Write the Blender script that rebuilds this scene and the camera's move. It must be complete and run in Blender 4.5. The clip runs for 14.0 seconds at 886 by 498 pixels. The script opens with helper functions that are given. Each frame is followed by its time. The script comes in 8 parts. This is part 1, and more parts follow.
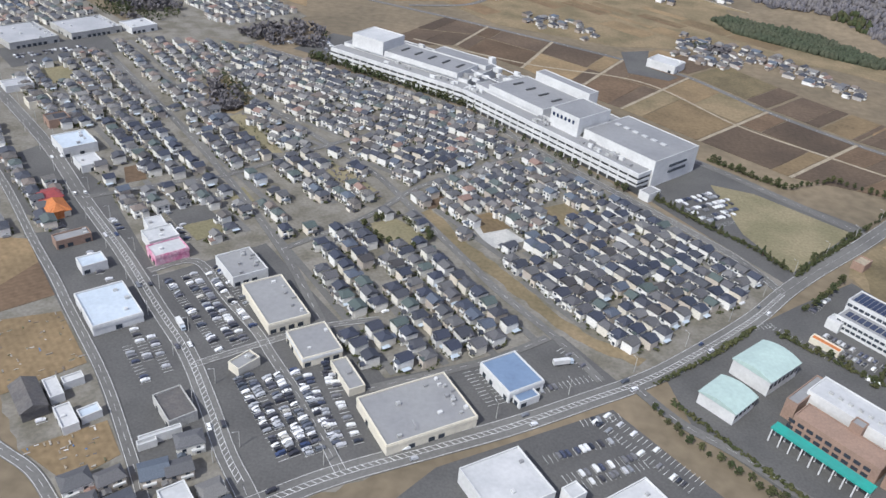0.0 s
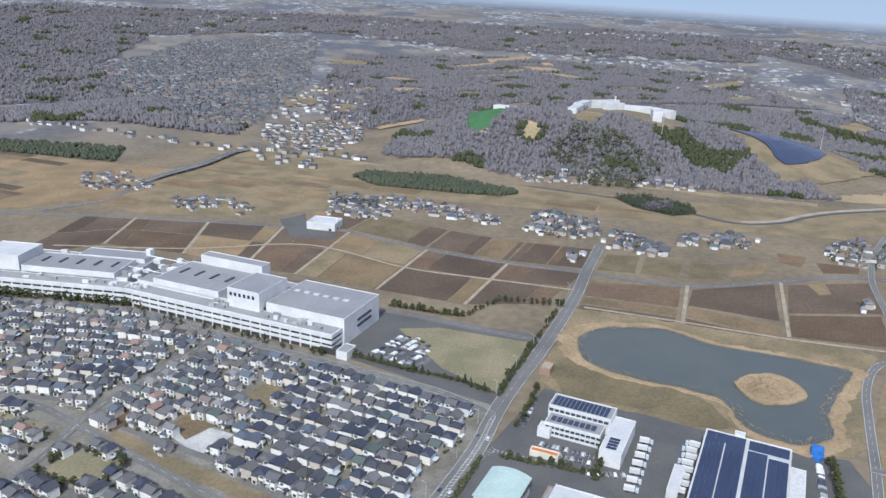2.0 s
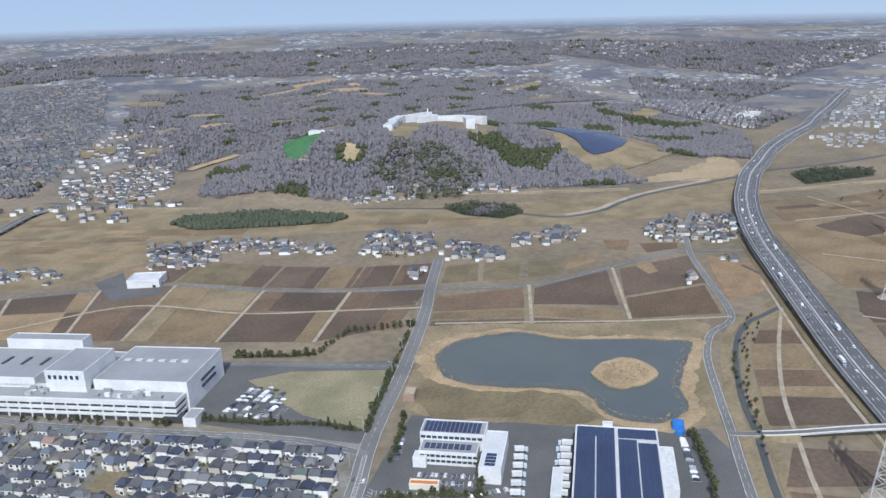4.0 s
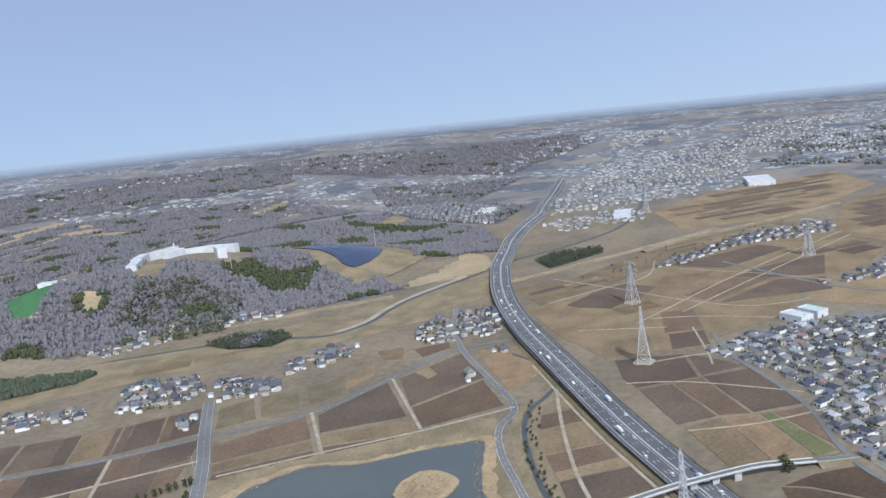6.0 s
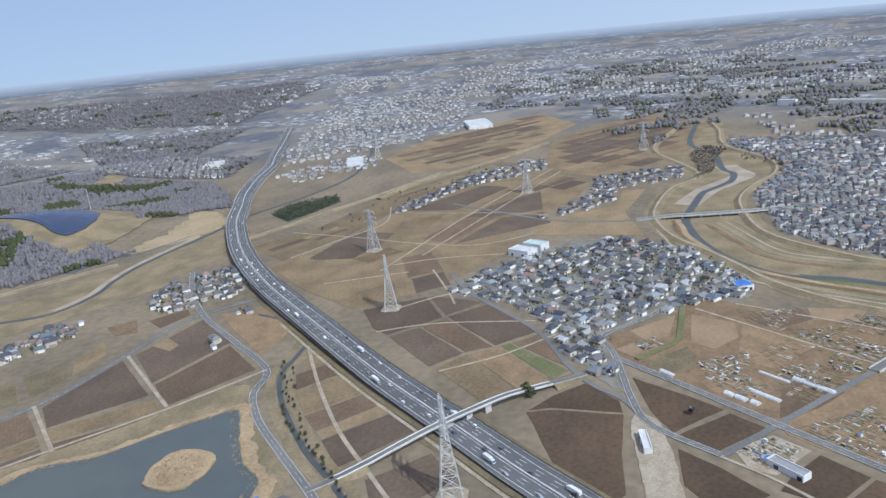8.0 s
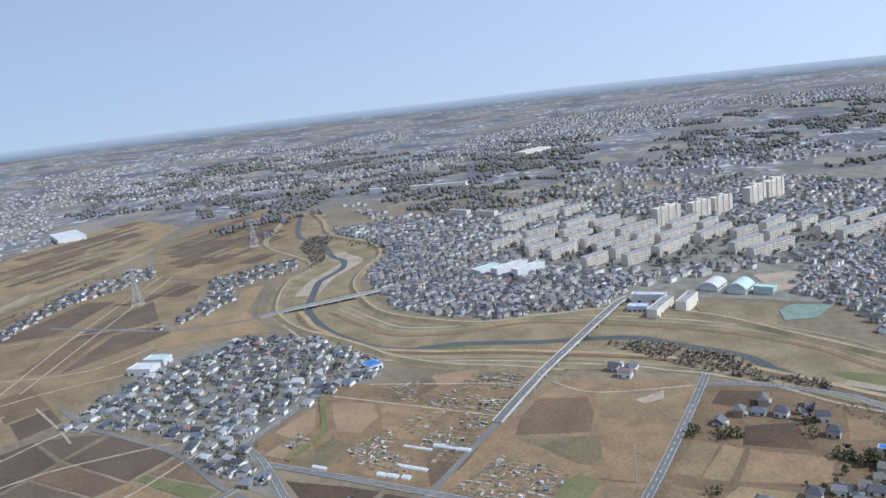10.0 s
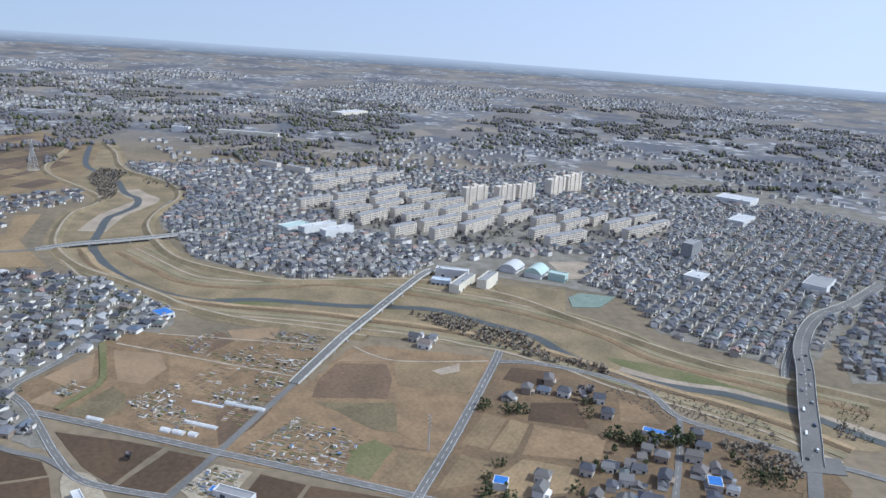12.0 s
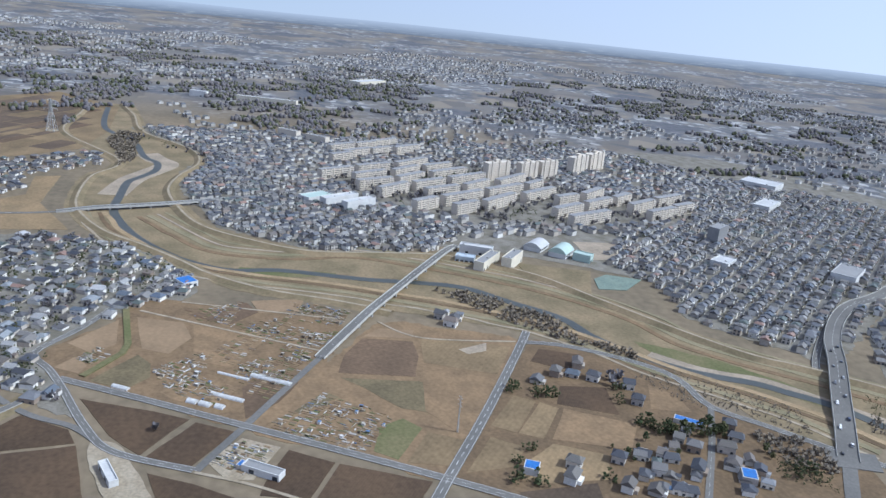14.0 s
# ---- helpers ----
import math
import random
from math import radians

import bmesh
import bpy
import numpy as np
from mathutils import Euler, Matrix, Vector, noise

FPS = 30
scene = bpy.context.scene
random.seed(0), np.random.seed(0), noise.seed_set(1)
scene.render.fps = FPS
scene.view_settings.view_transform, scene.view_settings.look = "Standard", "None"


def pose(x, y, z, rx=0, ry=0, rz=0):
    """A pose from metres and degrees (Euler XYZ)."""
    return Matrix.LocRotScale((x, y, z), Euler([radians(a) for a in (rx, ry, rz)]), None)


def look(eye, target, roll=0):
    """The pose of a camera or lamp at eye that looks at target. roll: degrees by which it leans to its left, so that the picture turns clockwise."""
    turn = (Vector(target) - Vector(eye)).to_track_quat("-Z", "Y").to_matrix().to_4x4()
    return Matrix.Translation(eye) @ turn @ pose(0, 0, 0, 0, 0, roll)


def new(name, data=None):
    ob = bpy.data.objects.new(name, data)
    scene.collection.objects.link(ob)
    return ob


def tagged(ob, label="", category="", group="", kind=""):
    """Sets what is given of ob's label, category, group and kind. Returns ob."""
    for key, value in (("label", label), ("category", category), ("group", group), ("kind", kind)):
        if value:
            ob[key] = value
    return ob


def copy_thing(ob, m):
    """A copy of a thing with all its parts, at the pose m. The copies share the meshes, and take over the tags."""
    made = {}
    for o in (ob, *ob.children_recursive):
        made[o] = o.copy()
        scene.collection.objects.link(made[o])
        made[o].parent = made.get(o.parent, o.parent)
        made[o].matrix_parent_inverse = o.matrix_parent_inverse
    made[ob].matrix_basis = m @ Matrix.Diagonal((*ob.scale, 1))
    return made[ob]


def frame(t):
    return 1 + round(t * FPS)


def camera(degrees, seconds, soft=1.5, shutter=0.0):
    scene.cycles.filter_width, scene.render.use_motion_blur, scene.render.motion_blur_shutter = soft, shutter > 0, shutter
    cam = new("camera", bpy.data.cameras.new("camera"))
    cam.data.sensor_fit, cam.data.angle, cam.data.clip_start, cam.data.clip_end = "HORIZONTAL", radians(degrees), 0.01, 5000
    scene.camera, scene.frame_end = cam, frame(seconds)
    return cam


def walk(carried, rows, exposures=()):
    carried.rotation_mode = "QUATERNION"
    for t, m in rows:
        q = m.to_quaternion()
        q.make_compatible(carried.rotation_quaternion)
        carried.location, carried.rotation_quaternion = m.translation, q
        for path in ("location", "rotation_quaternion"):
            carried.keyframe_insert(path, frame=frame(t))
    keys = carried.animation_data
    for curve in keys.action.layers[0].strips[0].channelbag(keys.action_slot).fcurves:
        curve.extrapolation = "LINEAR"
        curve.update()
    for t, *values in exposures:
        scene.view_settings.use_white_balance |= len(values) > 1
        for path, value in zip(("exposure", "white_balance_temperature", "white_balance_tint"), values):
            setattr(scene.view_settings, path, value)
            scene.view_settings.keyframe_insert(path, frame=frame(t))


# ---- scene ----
cam = camera(59.4, 14.0, soft=1.5)
PATH = [
    (0, (180.79, 54.86, 257.37), (178.24, 139.94, 204.88), 5.64),
    (0.5, (177.36, 58.43, 258.00), (183.87, 150.17, 218.73), 4.99),
    (1, (175.01, 62.65, 258.16), (185.95, 156.38, 225.05), 3.66),
    (1.5, (173.61, 67.35, 258.04), (196.83, 160.10, 228.76), 3.57),
    (2, (173.01, 72.34, 257.79), (210.07, 159.75, 226.40), 2.45),
    (2.5, (173.09, 77.49, 257.53), (217.46, 160.28, 223.23), 3.55),
    (2.7, (173.29, 79.57, 257.44), (218.99, 161.21, 222.14), 3.71),
    (4.8, (179.41, 100.42, 257.88), (244.98, 172.47, 235.31), -5.98),
    (5, (180.25, 102.23, 258.08), (250.05, 170.89, 237.74), -5.05),
    (5.5, (182.48, 106.58, 258.68), (259.04, 168.55, 241.42), -5.82),
    (6, (184.84, 110.67, 259.39), (264.97, 167.93, 242.07), -6.97),
    (6.5, (187.28, 114.49, 260.18), (270.83, 162.18, 232.88), -5.48),
    (7, (189.79, 118.07, 261.01), (277.68, 156.75, 233.08), -5.74),
    (7.2, (190.81, 119.44, 261.34), (279.89, 155.17, 233.29), -6.27),
    (9.3, (201.85, 132.00, 263.83), (299.23, 132.76, 241.10), -6.40),
    (9.5, (202.95, 133.08, 263.92), (300.30, 126.39, 242.07), -6.73),
    (10, (205.77, 135.72, 263.99), (300.72, 113.16, 242.19), -7.27),
    (10.5, (208.72, 138.32, 263.85), (299.67, 104.78, 239.31), -6.77),
    (11, (211.84, 140.89, 263.50), (299.89, 100.27, 239.05), -2.11),
    (11.5, (215.19, 143.46, 262.99), (300.01, 97.32, 236.97), 1.51),
    (12, (218.84, 146.04, 262.38), (303.35, 100.03, 235.16), 3.42),
    (12.5, (222.84, 148.63, 261.73), (307.19, 102.51, 234.19), 4.14),
    (13, (227.29, 151.23, 261.18), (313.35, 109.18, 232.47), 5.62),
    (13.5, (232.26, 153.81, 260.86), (318.88, 113.51, 231.30), 6.37),
    (14, (237.86, 156.33, 260.97), (321.81, 111.45, 230.33), 5.25),
]
walk(cam, [(t, look(eye, target, roll)) for t, eye, target, roll in PATH], exposures=[(0.0, -0.03, 6280, 7), (1.2, 0.0, 6020, 6), (2.0, 0.03, 5920, 6), (5.5, 0.05, 5820, 5), (9.5, 0.0, 5730, 4), (14.0, -0.02, 5660, 4)])

# ---- light: hazy spring sun from behind and left of the first view, pale blue sky ----
SUN_AZ = Vector((-0.60, -0.80))
SUN_EL = radians(47)
world = bpy.data.worlds.new("sky")
scene.world = world
world.use_nodes = True
wn, wl = world.node_tree.nodes, world.node_tree.links
sky = wn.new("ShaderNodeTexSky")
sky.sky_type, sky.sun_disc = "NISHITA", False
sky.sun_elevation, sky.sun_rotation = SUN_EL, math.atan2(SUN_AZ.x, SUN_AZ.y)
sky.altitude, sky.air_density, sky.dust_density, sky.ozone_density = 250, 1.0, 2.2, 3.0
# the haze hides the last kilometres, so the sky begins a little under the level line
coord = wn.new("ShaderNodeTexCoord")
split = wn.new("ShaderNodeSeparateXYZ")
join = wn.new("ShaderNodeCombineXYZ")
lift = wn.new("ShaderNodeMath")
floor_ = wn.new("ShaderNodeMath")
lift.operation, floor_.operation = "ADD", "MAXIMUM"
lift.inputs[1].default_value, floor_.inputs[1].default_value = 0.13, 0.05
wl.new(coord.outputs["Generated"], split.inputs[0])
wl.new(split.outputs["X"], join.inputs["X"])
wl.new(split.outputs["Y"], join.inputs["Y"])
wl.new(split.outputs["Z"], lift.inputs[0])
wl.new(lift.outputs[0], floor_.inputs[0])
wl.new(floor_.outputs[0], join.inputs["Z"])
wl.new(join.outputs[0], sky.inputs["Vector"])
# thin even haze greys the blue
veil = wn.new("ShaderNodeMix")
veil.data_type = "RGBA"
veil.inputs[0].default_value = 0.55
toward = wn.new("ShaderNodeVectorMath")
toward.operation = "DOT_PRODUCT"
toward.inputs[1].default_value = (SUN_AZ.x, SUN_AZ.y, 0)
wl.new(coord.outputs["Generated"], toward.inputs[0])
glare = wn.new("ShaderNodeMapRange")
glare.inputs[1].default_value, glare.inputs[2].default_value, glare.inputs[3].default_value, glare.inputs[4].default_value = -1.0, 0.3, 0.87, 1.72
wl.new(toward.outputs["Value"], glare.inputs[0])
pale = wn.new("ShaderNodeVectorMath")
pale.operation = "SCALE"
pale.inputs[0].default_value = (3.6, 3.65, 4.6)
wl.new(glare.outputs[0], pale.inputs["Scale"])
wl.new(pale.outputs[0], veil.inputs[7])
wl.new(sky.outputs[0], veil.inputs[6])
wl.new(veil.outputs[2], wn["Background"].inputs["Color"])
wn["Background"].inputs["Strength"].default_value = 0.15
sun = new("sun", bpy.data.lights.new("sun", "SUN"))
sun.data.energy, sun.data.angle, sun.data.color = 4.0, radians(0.8), (1.0, 0.97, 0.93)
sun.matrix_world = look((SUN_AZ.x * 100, SUN_AZ.y * 100, 100 * math.tan(SUN_EL)), (0, 0, 0))

# ---- materials ----
def mat(name, c, c2=None, scale=0.05, fine=1.2, rough=0.85, metal=0.0, bump=0.0, palette=None, by="object", spread=0.25, wave=None, vary=0.0):
    """c, c2: two colours mixed by a broad noise; fine: grain; palette: colours picked per object or per island; wave: (angle, metres) furrows."""
    m = bpy.data.materials.new(name)
    m.use_nodes = True
    n, l = m.node_tree.nodes, m.node_tree.links
    bsdf = n["Principled BSDF"]
    bsdf.inputs["Roughness"].default_value, bsdf.inputs["Metallic"].default_value = rough, metal
    if rough >= .8:
        bsdf.inputs["Specular IOR Level"].default_value = .15
    geo = n.new("ShaderNodeNewGeometry")
    def noise_of(s, detail):
        t = n.new("ShaderNodeTexNoise")
        t.inputs["Scale"].default_value, t.inputs["Detail"].default_value = s, detail
        l.new(geo.outputs["Position"], t.inputs["Vector"])
        return t.outputs["Fac"]
    def mixed(kind, fac, a, b):
        x = n.new("ShaderNodeMix")
        x.data_type, x.blend_type = "RGBA", kind
        for sock, v in ((x.inputs[0], fac), (x.inputs[6], a), (x.inputs[7], b)):
            if isinstance(v, (int, float)):
                sock.default_value = v
            elif isinstance(v, tuple):
                sock.default_value = (*v, 1)
            else:
                l.new(v, sock)
        return x.outputs[2]
    def ramp(fac, stops, hard=False):
        r = n.new("ShaderNodeValToRGB")
        r.color_ramp.interpolation = "CONSTANT" if hard else "LINEAR"
        while len(r.color_ramp.elements) < len(stops):
            r.color_ramp.elements.new(0.5)
        for e, (p, col) in zip(r.color_ramp.elements, stops):
            e.position, e.color = p, (*col, 1)
        l.new(fac, r.inputs[0])
        return r.outputs[0]
    if palette:
        if by == "object":
            rnd = n.new("ShaderNodeObjectInfo").outputs["Random"]
        else:
            rnd = geo.outputs["Random Per Island"]
        base = ramp(rnd, [(i / len(palette), col) for i, col in enumerate(palette)], True)
    else:
        base = c
    broad = noise_of(scale, 4)
    if c2:
        base = mixed("MIX", ramp(broad, [(0.38, (0, 0, 0)), (0.62, (1, 1, 1))]), base, c2)
    grain = noise_of(fine, 5)
    base = mixed("MULTIPLY", 1.0, base, ramp(grain, [(0.25, (1 - spread,) * 3), (0.75, (1 + spread * 0.6,) * 3)]))
    if wave:
        w = n.new("ShaderNodeTexWave")
        mp = n.new("ShaderNodeMapping")
        mp.inputs["Rotation"].default_value = (0, 0, -radians(wave[0]))
        l.new(geo.outputs["Position"], mp.inputs["Vector"])
        l.new(mp.outputs[0], w.inputs["Vector"])
        w.bands_direction = "Y"
        w.inputs["Scale"].default_value, w.inputs["Distortion"].default_value = 0.314 / wave[1], 4.0
        w.inputs["Detail"].default_value, w.inputs["Detail Scale"].default_value = 3, 0.4
        base = mixed("MULTIPLY", 0.16, base, ramp(w.outputs["Fac"], [(0.1, (0.72, 0.72, 0.72)), (0.8, (1.1, 1.1, 1.1))]))
    if vary:
        own = n.new("ShaderNodeObjectInfo").outputs["Random"]
        base = mixed("MULTIPLY", 1.0, base, ramp(own, [(0, (1 - vary,) * 3), (1, (1 + vary, 1 + vary * .9, 1 + vary * .75))]))
    if isinstance(base, tuple):
        bsdf.inputs["Base Color"].default_value = (*base, 1)
    else:
        l.new(base, bsdf.inputs["Base Color"])
    if bump:
        b = n.new("ShaderNodeBump")
        b.inputs["Strength"].default_value, b.inputs["Distance"].default_value = 0.6, bump
        l.new(grain, b.inputs["Height"])
        l.new(b.outputs[0], bsdf.inputs["Normal"])
    return m


ROOFS = [(.040, .046, .068), (.046, .05, .068), (.055, .058, .072), (.08, .082, .092), (.036, .042, .062), (.05, .052, .064), (.115, .112, .112), (.072, .074, .082), (.065, .067, .078), (.046, .052, .072),
         (.080, .102, .096), (.15, .148, .148), (.04, .046, .07), (.095, .093, .10), (.058, .054, .055), (.11, .108, .11), (.046, .053, .076), (.105, .103, .108), (.085, .10, .13), (.042, .046, .06)]
ROOFS_OLD = [(.06, .064, .08), (.10, .10, .105), (.135, .128, .12), (.075, .078, .09), (.17, .165, .16), (.11, .10, .092), (.05, .055, .072), (.12, .12, .125), (.09, .11, .105), (.20, .195, .19), (.14, .125, .115), (.065, .07, .085), (.155, .15, .15), (.085, .085, .092), (.25, .165, .135), (.10, .12, .15), (.055, .058, .07), (.115, .112, .115), (.18, .15, .13), (.07, .074, .088)]
WALLS = [(.74, .73, .70), (.68, .64, .56), (.75, .74, .71), (.72, .70, .64), (.66, .60, .51), (.74, .73, .69), (.55, .49, .42), (.74, .72, .66), (.61, .60, .57), (.72, .69, .62), (.75, .74, .71), (.45, .40, .35)]
M = {}
M["ground"] = mat("dry_open_ground", (.33, .245, .13), (.22, .172, .098), scale=.012, fine=.25, bump=.1)
M["yard"] = mat("estate_yards", (.225, .21, .182), (.152, .14, .112), scale=.06, fine=.5)
M["asphalt"] = mat("worn_asphalt", (.122, .119, .115), (.098, .096, .094), scale=.03, fine=.8, spread=.2)
M["road"] = mat("road_asphalt", (.172, .167, .158), (.138, .134, .128), scale=.02, fine=.6, spread=.18)
M["motorway"] = mat("motorway_asphalt", (.098, .098, .10), (.118, .118, .12), scale=.015, fine=.5, spread=.12)
M["loam"] = mat("dark_wet_loam", (.100, .068, .044), (.074, .052, .036), scale=.018, fine=.3, bump=.06, wave=(-46, 1.6), vary=.12)
M["tanplot"] = mat("smooth_tan_plot", (.275, .196, .122), (.225, .160, .10), scale=.03, fine=.3, spread=.15)
M["brush"] = mat("grey_brown_river_scrub", (0, 0, 0), palette=[(.20, .17, .135), (.235, .20, .155), (.165, .145, .12), (.215, .185, .15)], by="island", fine=.5)
M["track"] = mat("pale_earth_track", (.36, .31, .235), (.28, .235, .17), scale=.1, fine=.6)
M["concrete"] = mat("concrete", (.48, .47, .44), (.38, .375, .36), scale=.1, fine=.9)
M["paint"] = mat("white_road_paint", (.68, .68, .66), (.46, .46, .45), scale=.4, fine=2)
M["paddy"] = mat("bare_paddy_soil", (.128, .095, .069), (.098, .074, .056), scale=.02, fine=.3, bump=.08, wave=(-50, 2.5), vary=.18)
M["paddy_red"] = mat("tilled_red_brown_soil", (.152, .106, .071), (.120, .085, .058), scale=.03, fine=.3, bump=.08, wave=(40, 3), vary=.15)
M["stubble"] = mat("pale_stubble", (.240, .177, .105), (.180, .135, .082), scale=.025, fine=.3, wave=(-50, 3), vary=.24)
M["earth"] = mat("brown_plot_earth", (.215, .150, .090), (.165, .118, .073), scale=.05, fine=.35, bump=.1, vary=.22)
M["grass"] = mat("dry_grass", (.252, .195, .120), (.170, .139, .084), scale=.03, fine=.35, bump=.1)
M["meadow"] = mat("olive_winter_meadow", (.178, .143, .084), (.130, .107, .065), scale=.04, fine=.4, bump=.1)
M["green"] = mat("winter_green_grass", (.118, .125, .056), (.165, .15, .078), scale=.03, fine=.4, bump=.08)
M["lawn"] = mat("dull_green_lawn", (.255, .22, .14), (.19, .172, .105), scale=.03, fine=.5)
M["reed"] = mat("dry_reeds", (.36, .268, .162), (.275, .205, .122), scale=.04, fine=.4, bump=.3)
M["sand"] = mat("river_sand", (.36, .30, .23), (.28, .235, .18), scale=.04, fine=.4)
M["water"] = mat("pond_water", (.075, .088, .085), (.085, .095, .085), scale=.01, fine=.05, rough=.3, spread=.1)
M["riverwater"] = mat("murky_river_water", (.070, .076, .072), (.055, .062, .060), scale=.03, fine=.2, rough=.55, spread=.15)
M["roof"] = mat("house_roof_tiles", (0, 0, 0), palette=ROOFS, rough=.6, fine=2.0, spread=.3)
M["roof_i"] = mat("roof_tiles_of_many_houses", (0, 0, 0), palette=ROOFS, by="island", rough=.6, fine=2.0, spread=.3)
M["roof_old"] = mat("weathered_roof_tiles", (0, 0, 0), palette=ROOFS_OLD, by="island", rough=.65, fine=2.0, spread=.3)
M["wall"] = mat("rendered_house_wall", (0, 0, 0), palette=WALLS, fine=1.5, spread=.2)
M["wall_i"] = mat("walls_of_many_houses", (0, 0, 0), palette=WALLS, by="island", fine=1.5, spread=.2)
# greyer and darker wall colours than the estate's
DULL = [(.52, .49, .44), (.44, .40, .35), (.60, .58, .55), (.36, .31, .26), (.50, .47, .43), (.66, .65, .62), (.28, .23, .19), (.48, .45, .42), (.40, .38, .36), (.74, .73, .71)]
M["dullwall"] = mat("dull_village_walls", (0, 0, 0), palette=DULL, by="island", fine=1.2, spread=.25)
M["mixwall"] = mat("walls_of_a_town", (0, 0, 0), palette=DULL + WALLS, by="island", fine=1.2, spread=.2)
M["roof_old_one"] = mat("weathered_farm_roof_tiles", (0, 0, 0), palette=ROOFS_OLD, rough=.65, fine=2.0, spread=.3)
M["dullwall_one"] = mat("dull_farm_walls", (0, 0, 0), palette=DULL, fine=1.2, spread=.25)
M["farroof"] = mat("roofs_of_a_far_town", (0, 0, 0), palette=ROOFS_OLD + [(.20, .21, .23), (.16, .17, .20), (.42, .42, .43), (.12, .15, .20), (.30, .30, .31), (.09, .095, .115), (.18, .185, .20), (.24, .24, .25), (.36, .36, .37), (.48, .48, .48), (.28, .285, .30), (.22, .225, .24)], by="island", fine=.6)
# far walls and roofs greyed and low in contrast: haze put into their colours
HAZED_WALLS = [(.46, .44, .41), (.40, .38, .355), (.52, .51, .49), (.36, .335, .305), (.44, .43, .41), (.58, .575, .56), (.32, .30, .28)]
HAZED_ROOFS = [(.16, .165, .18), (.20, .20, .205), (.13, .137, .155), (.24, .238, .235), (.18, .172, .165), (.145, .15, .168), (.30, .30, .30), (.21, .185, .165), (.15, .16, .165)]
M["farwall"] = mat("hazed_walls_of_a_far_plain", (0, 0, 0), palette=HAZED_WALLS, by="island", fine=.6)
M["plainroof"] = mat("hazed_roofs_of_a_far_plain", (0, 0, 0), palette=HAZED_ROOFS, by="island", fine=.6)
# town palettes take part of their colours from the hazed far ones
M["townroof"] = mat("partly_hazed_town_roofs", (0, 0, 0), palette=ROOFS_OLD + HAZED_ROOFS[:6], by="island", rough=.6, fine=1.2, spread=.25)
M["townwall"] = mat("partly_hazed_town_walls", (0, 0, 0), palette=HAZED_WALLS + DULL[:6] + WALLS[:3], by="island", fine=1.2, spread=.2)
M["glass"] = mat("window_glass", (.045, .055, .07), fine=.5, rough=.12)
M["white"] = mat("white_cladding", (.63, .63, .62), (.55, .55, .545), scale=.08, fine=.6, spread=.1)
M["cream"] = mat("cream_render", (.68, .63, .52), (.62, .58, .49), scale=.1, fine=.8, spread=.12)
M["roofgrey"] = mat("grey_membrane_roof", (.27, .27, .27), (.245, .245, .25), scale=.05, fine=.4, rough=.7, spread=.12)
M["roofmetal"] = mat("blue_grey_sheet_roof", (.265, .265, .268), (.225, .226, .232), scale=.03, fine=.3, rough=.5, wave=(45, 1.2), spread=.1)
M["rooflight"] = mat("pale_blue_sheet_roof", (.50, .56, .62), (.44, .50, .56), scale=.08, fine=.5, rough=.5, spread=.1)
M["roofwhite"] = mat("off_white_sheet_roof", (.52, .52, .52), (.44, .445, .45), scale=.06, fine=.5, rough=.6, spread=.1)
M["teal"] = mat("pale_teal_sheet_roof", (.42, .53, .49), (.38, .48, .45), scale=.1, fine=.5, rough=.55, spread=.1)
M["tealdeep"] = mat("teal_green_canopy", (.03, .33, .27), (.04, .28, .24), scale=.1, fine=.5, rough=.5, spread=.1)
M["brick"] = mat("brown_tile_cladding", (.32, .22, .17), (.27, .19, .15), scale=.1, fine=1, spread=.15)
M["blue"] = mat("blue_sheet_roof", (.17, .24, .35), (.15, .21, .31), scale=.1, fine=.5, rough=.5, spread=.1)
M["bluebright"] = mat("bright_blue_sheeting", (.03, .17, .50), (.03, .13, .40), scale=.3, fine=.8, rough=.5)
M["red"] = mat("dull_red_sheet_roof", (.30, .06, .06), (.25, .05, .05), scale=.2, fine=.8, rough=.6)
M["orange"] = mat("orange_tile_roof", (.52, .19, .07), (.45, .17, .07), scale=.2, fine=.8)
M["pink"] = mat("pink_render", (.58, .20, .32), (.62, .45, .5), scale=.2, fine=.8)
M["brownroof"] = mat("brown_grey_roof", (.14, .13, .125), (.115, .11, .11), scale=.2, fine=.8)
M["solar"] = mat("solar_cells", (.025, .035, .075), (.03, .045, .09), scale=.05, fine=.3, rough=.25, spread=.1)
M["dark"] = mat("dark_paint_and_recess_shade", (.05, .052, .055), fine=.5, rough=.6)
M["steel"] = mat("galvanised_steel", (.50, .50, .49), (.42, .42, .41), scale=.3, fine=.8, rough=.55, metal=.3)
M["trunk"] = mat("grey_brown_bark", (.11, .085, .065), (.08, .065, .05), scale=.5, fine=2)
M["leaf"] = mat("evergreen_leaves", (.045, .06, .028), (.07, .07, .035), scale=.15, fine=.8, spread=.5)
M["hedge"] = mat("olive_hedge_leaves", (.085, .085, .04), (.055, .065, .03), scale=.15, fine=.8, spread=.5)
M["bamboo"] = mat("bamboo_and_cedar", (.060, .073, .047), (.075, .082, .054), scale=.03, fine=.3, spread=.4)
# winter twig greys, cooled and lightened with distance haze mixed into the palette
M["bare"] = mat("bare_winter_twigs_hazed", (0, 0, 0), palette=[(.142, .133, .144), (.156, .145, .150), (.132, .126, .138), (.164, .151, .150), (.126, .121, .134), (.148, .139, .138)], by="island", fine=.4, spread=.2)
M["litter"] = mat("leaf_litter", (.115, .105, .105), (.096, .09, .092), scale=.02, fine=.2, bump=.3)
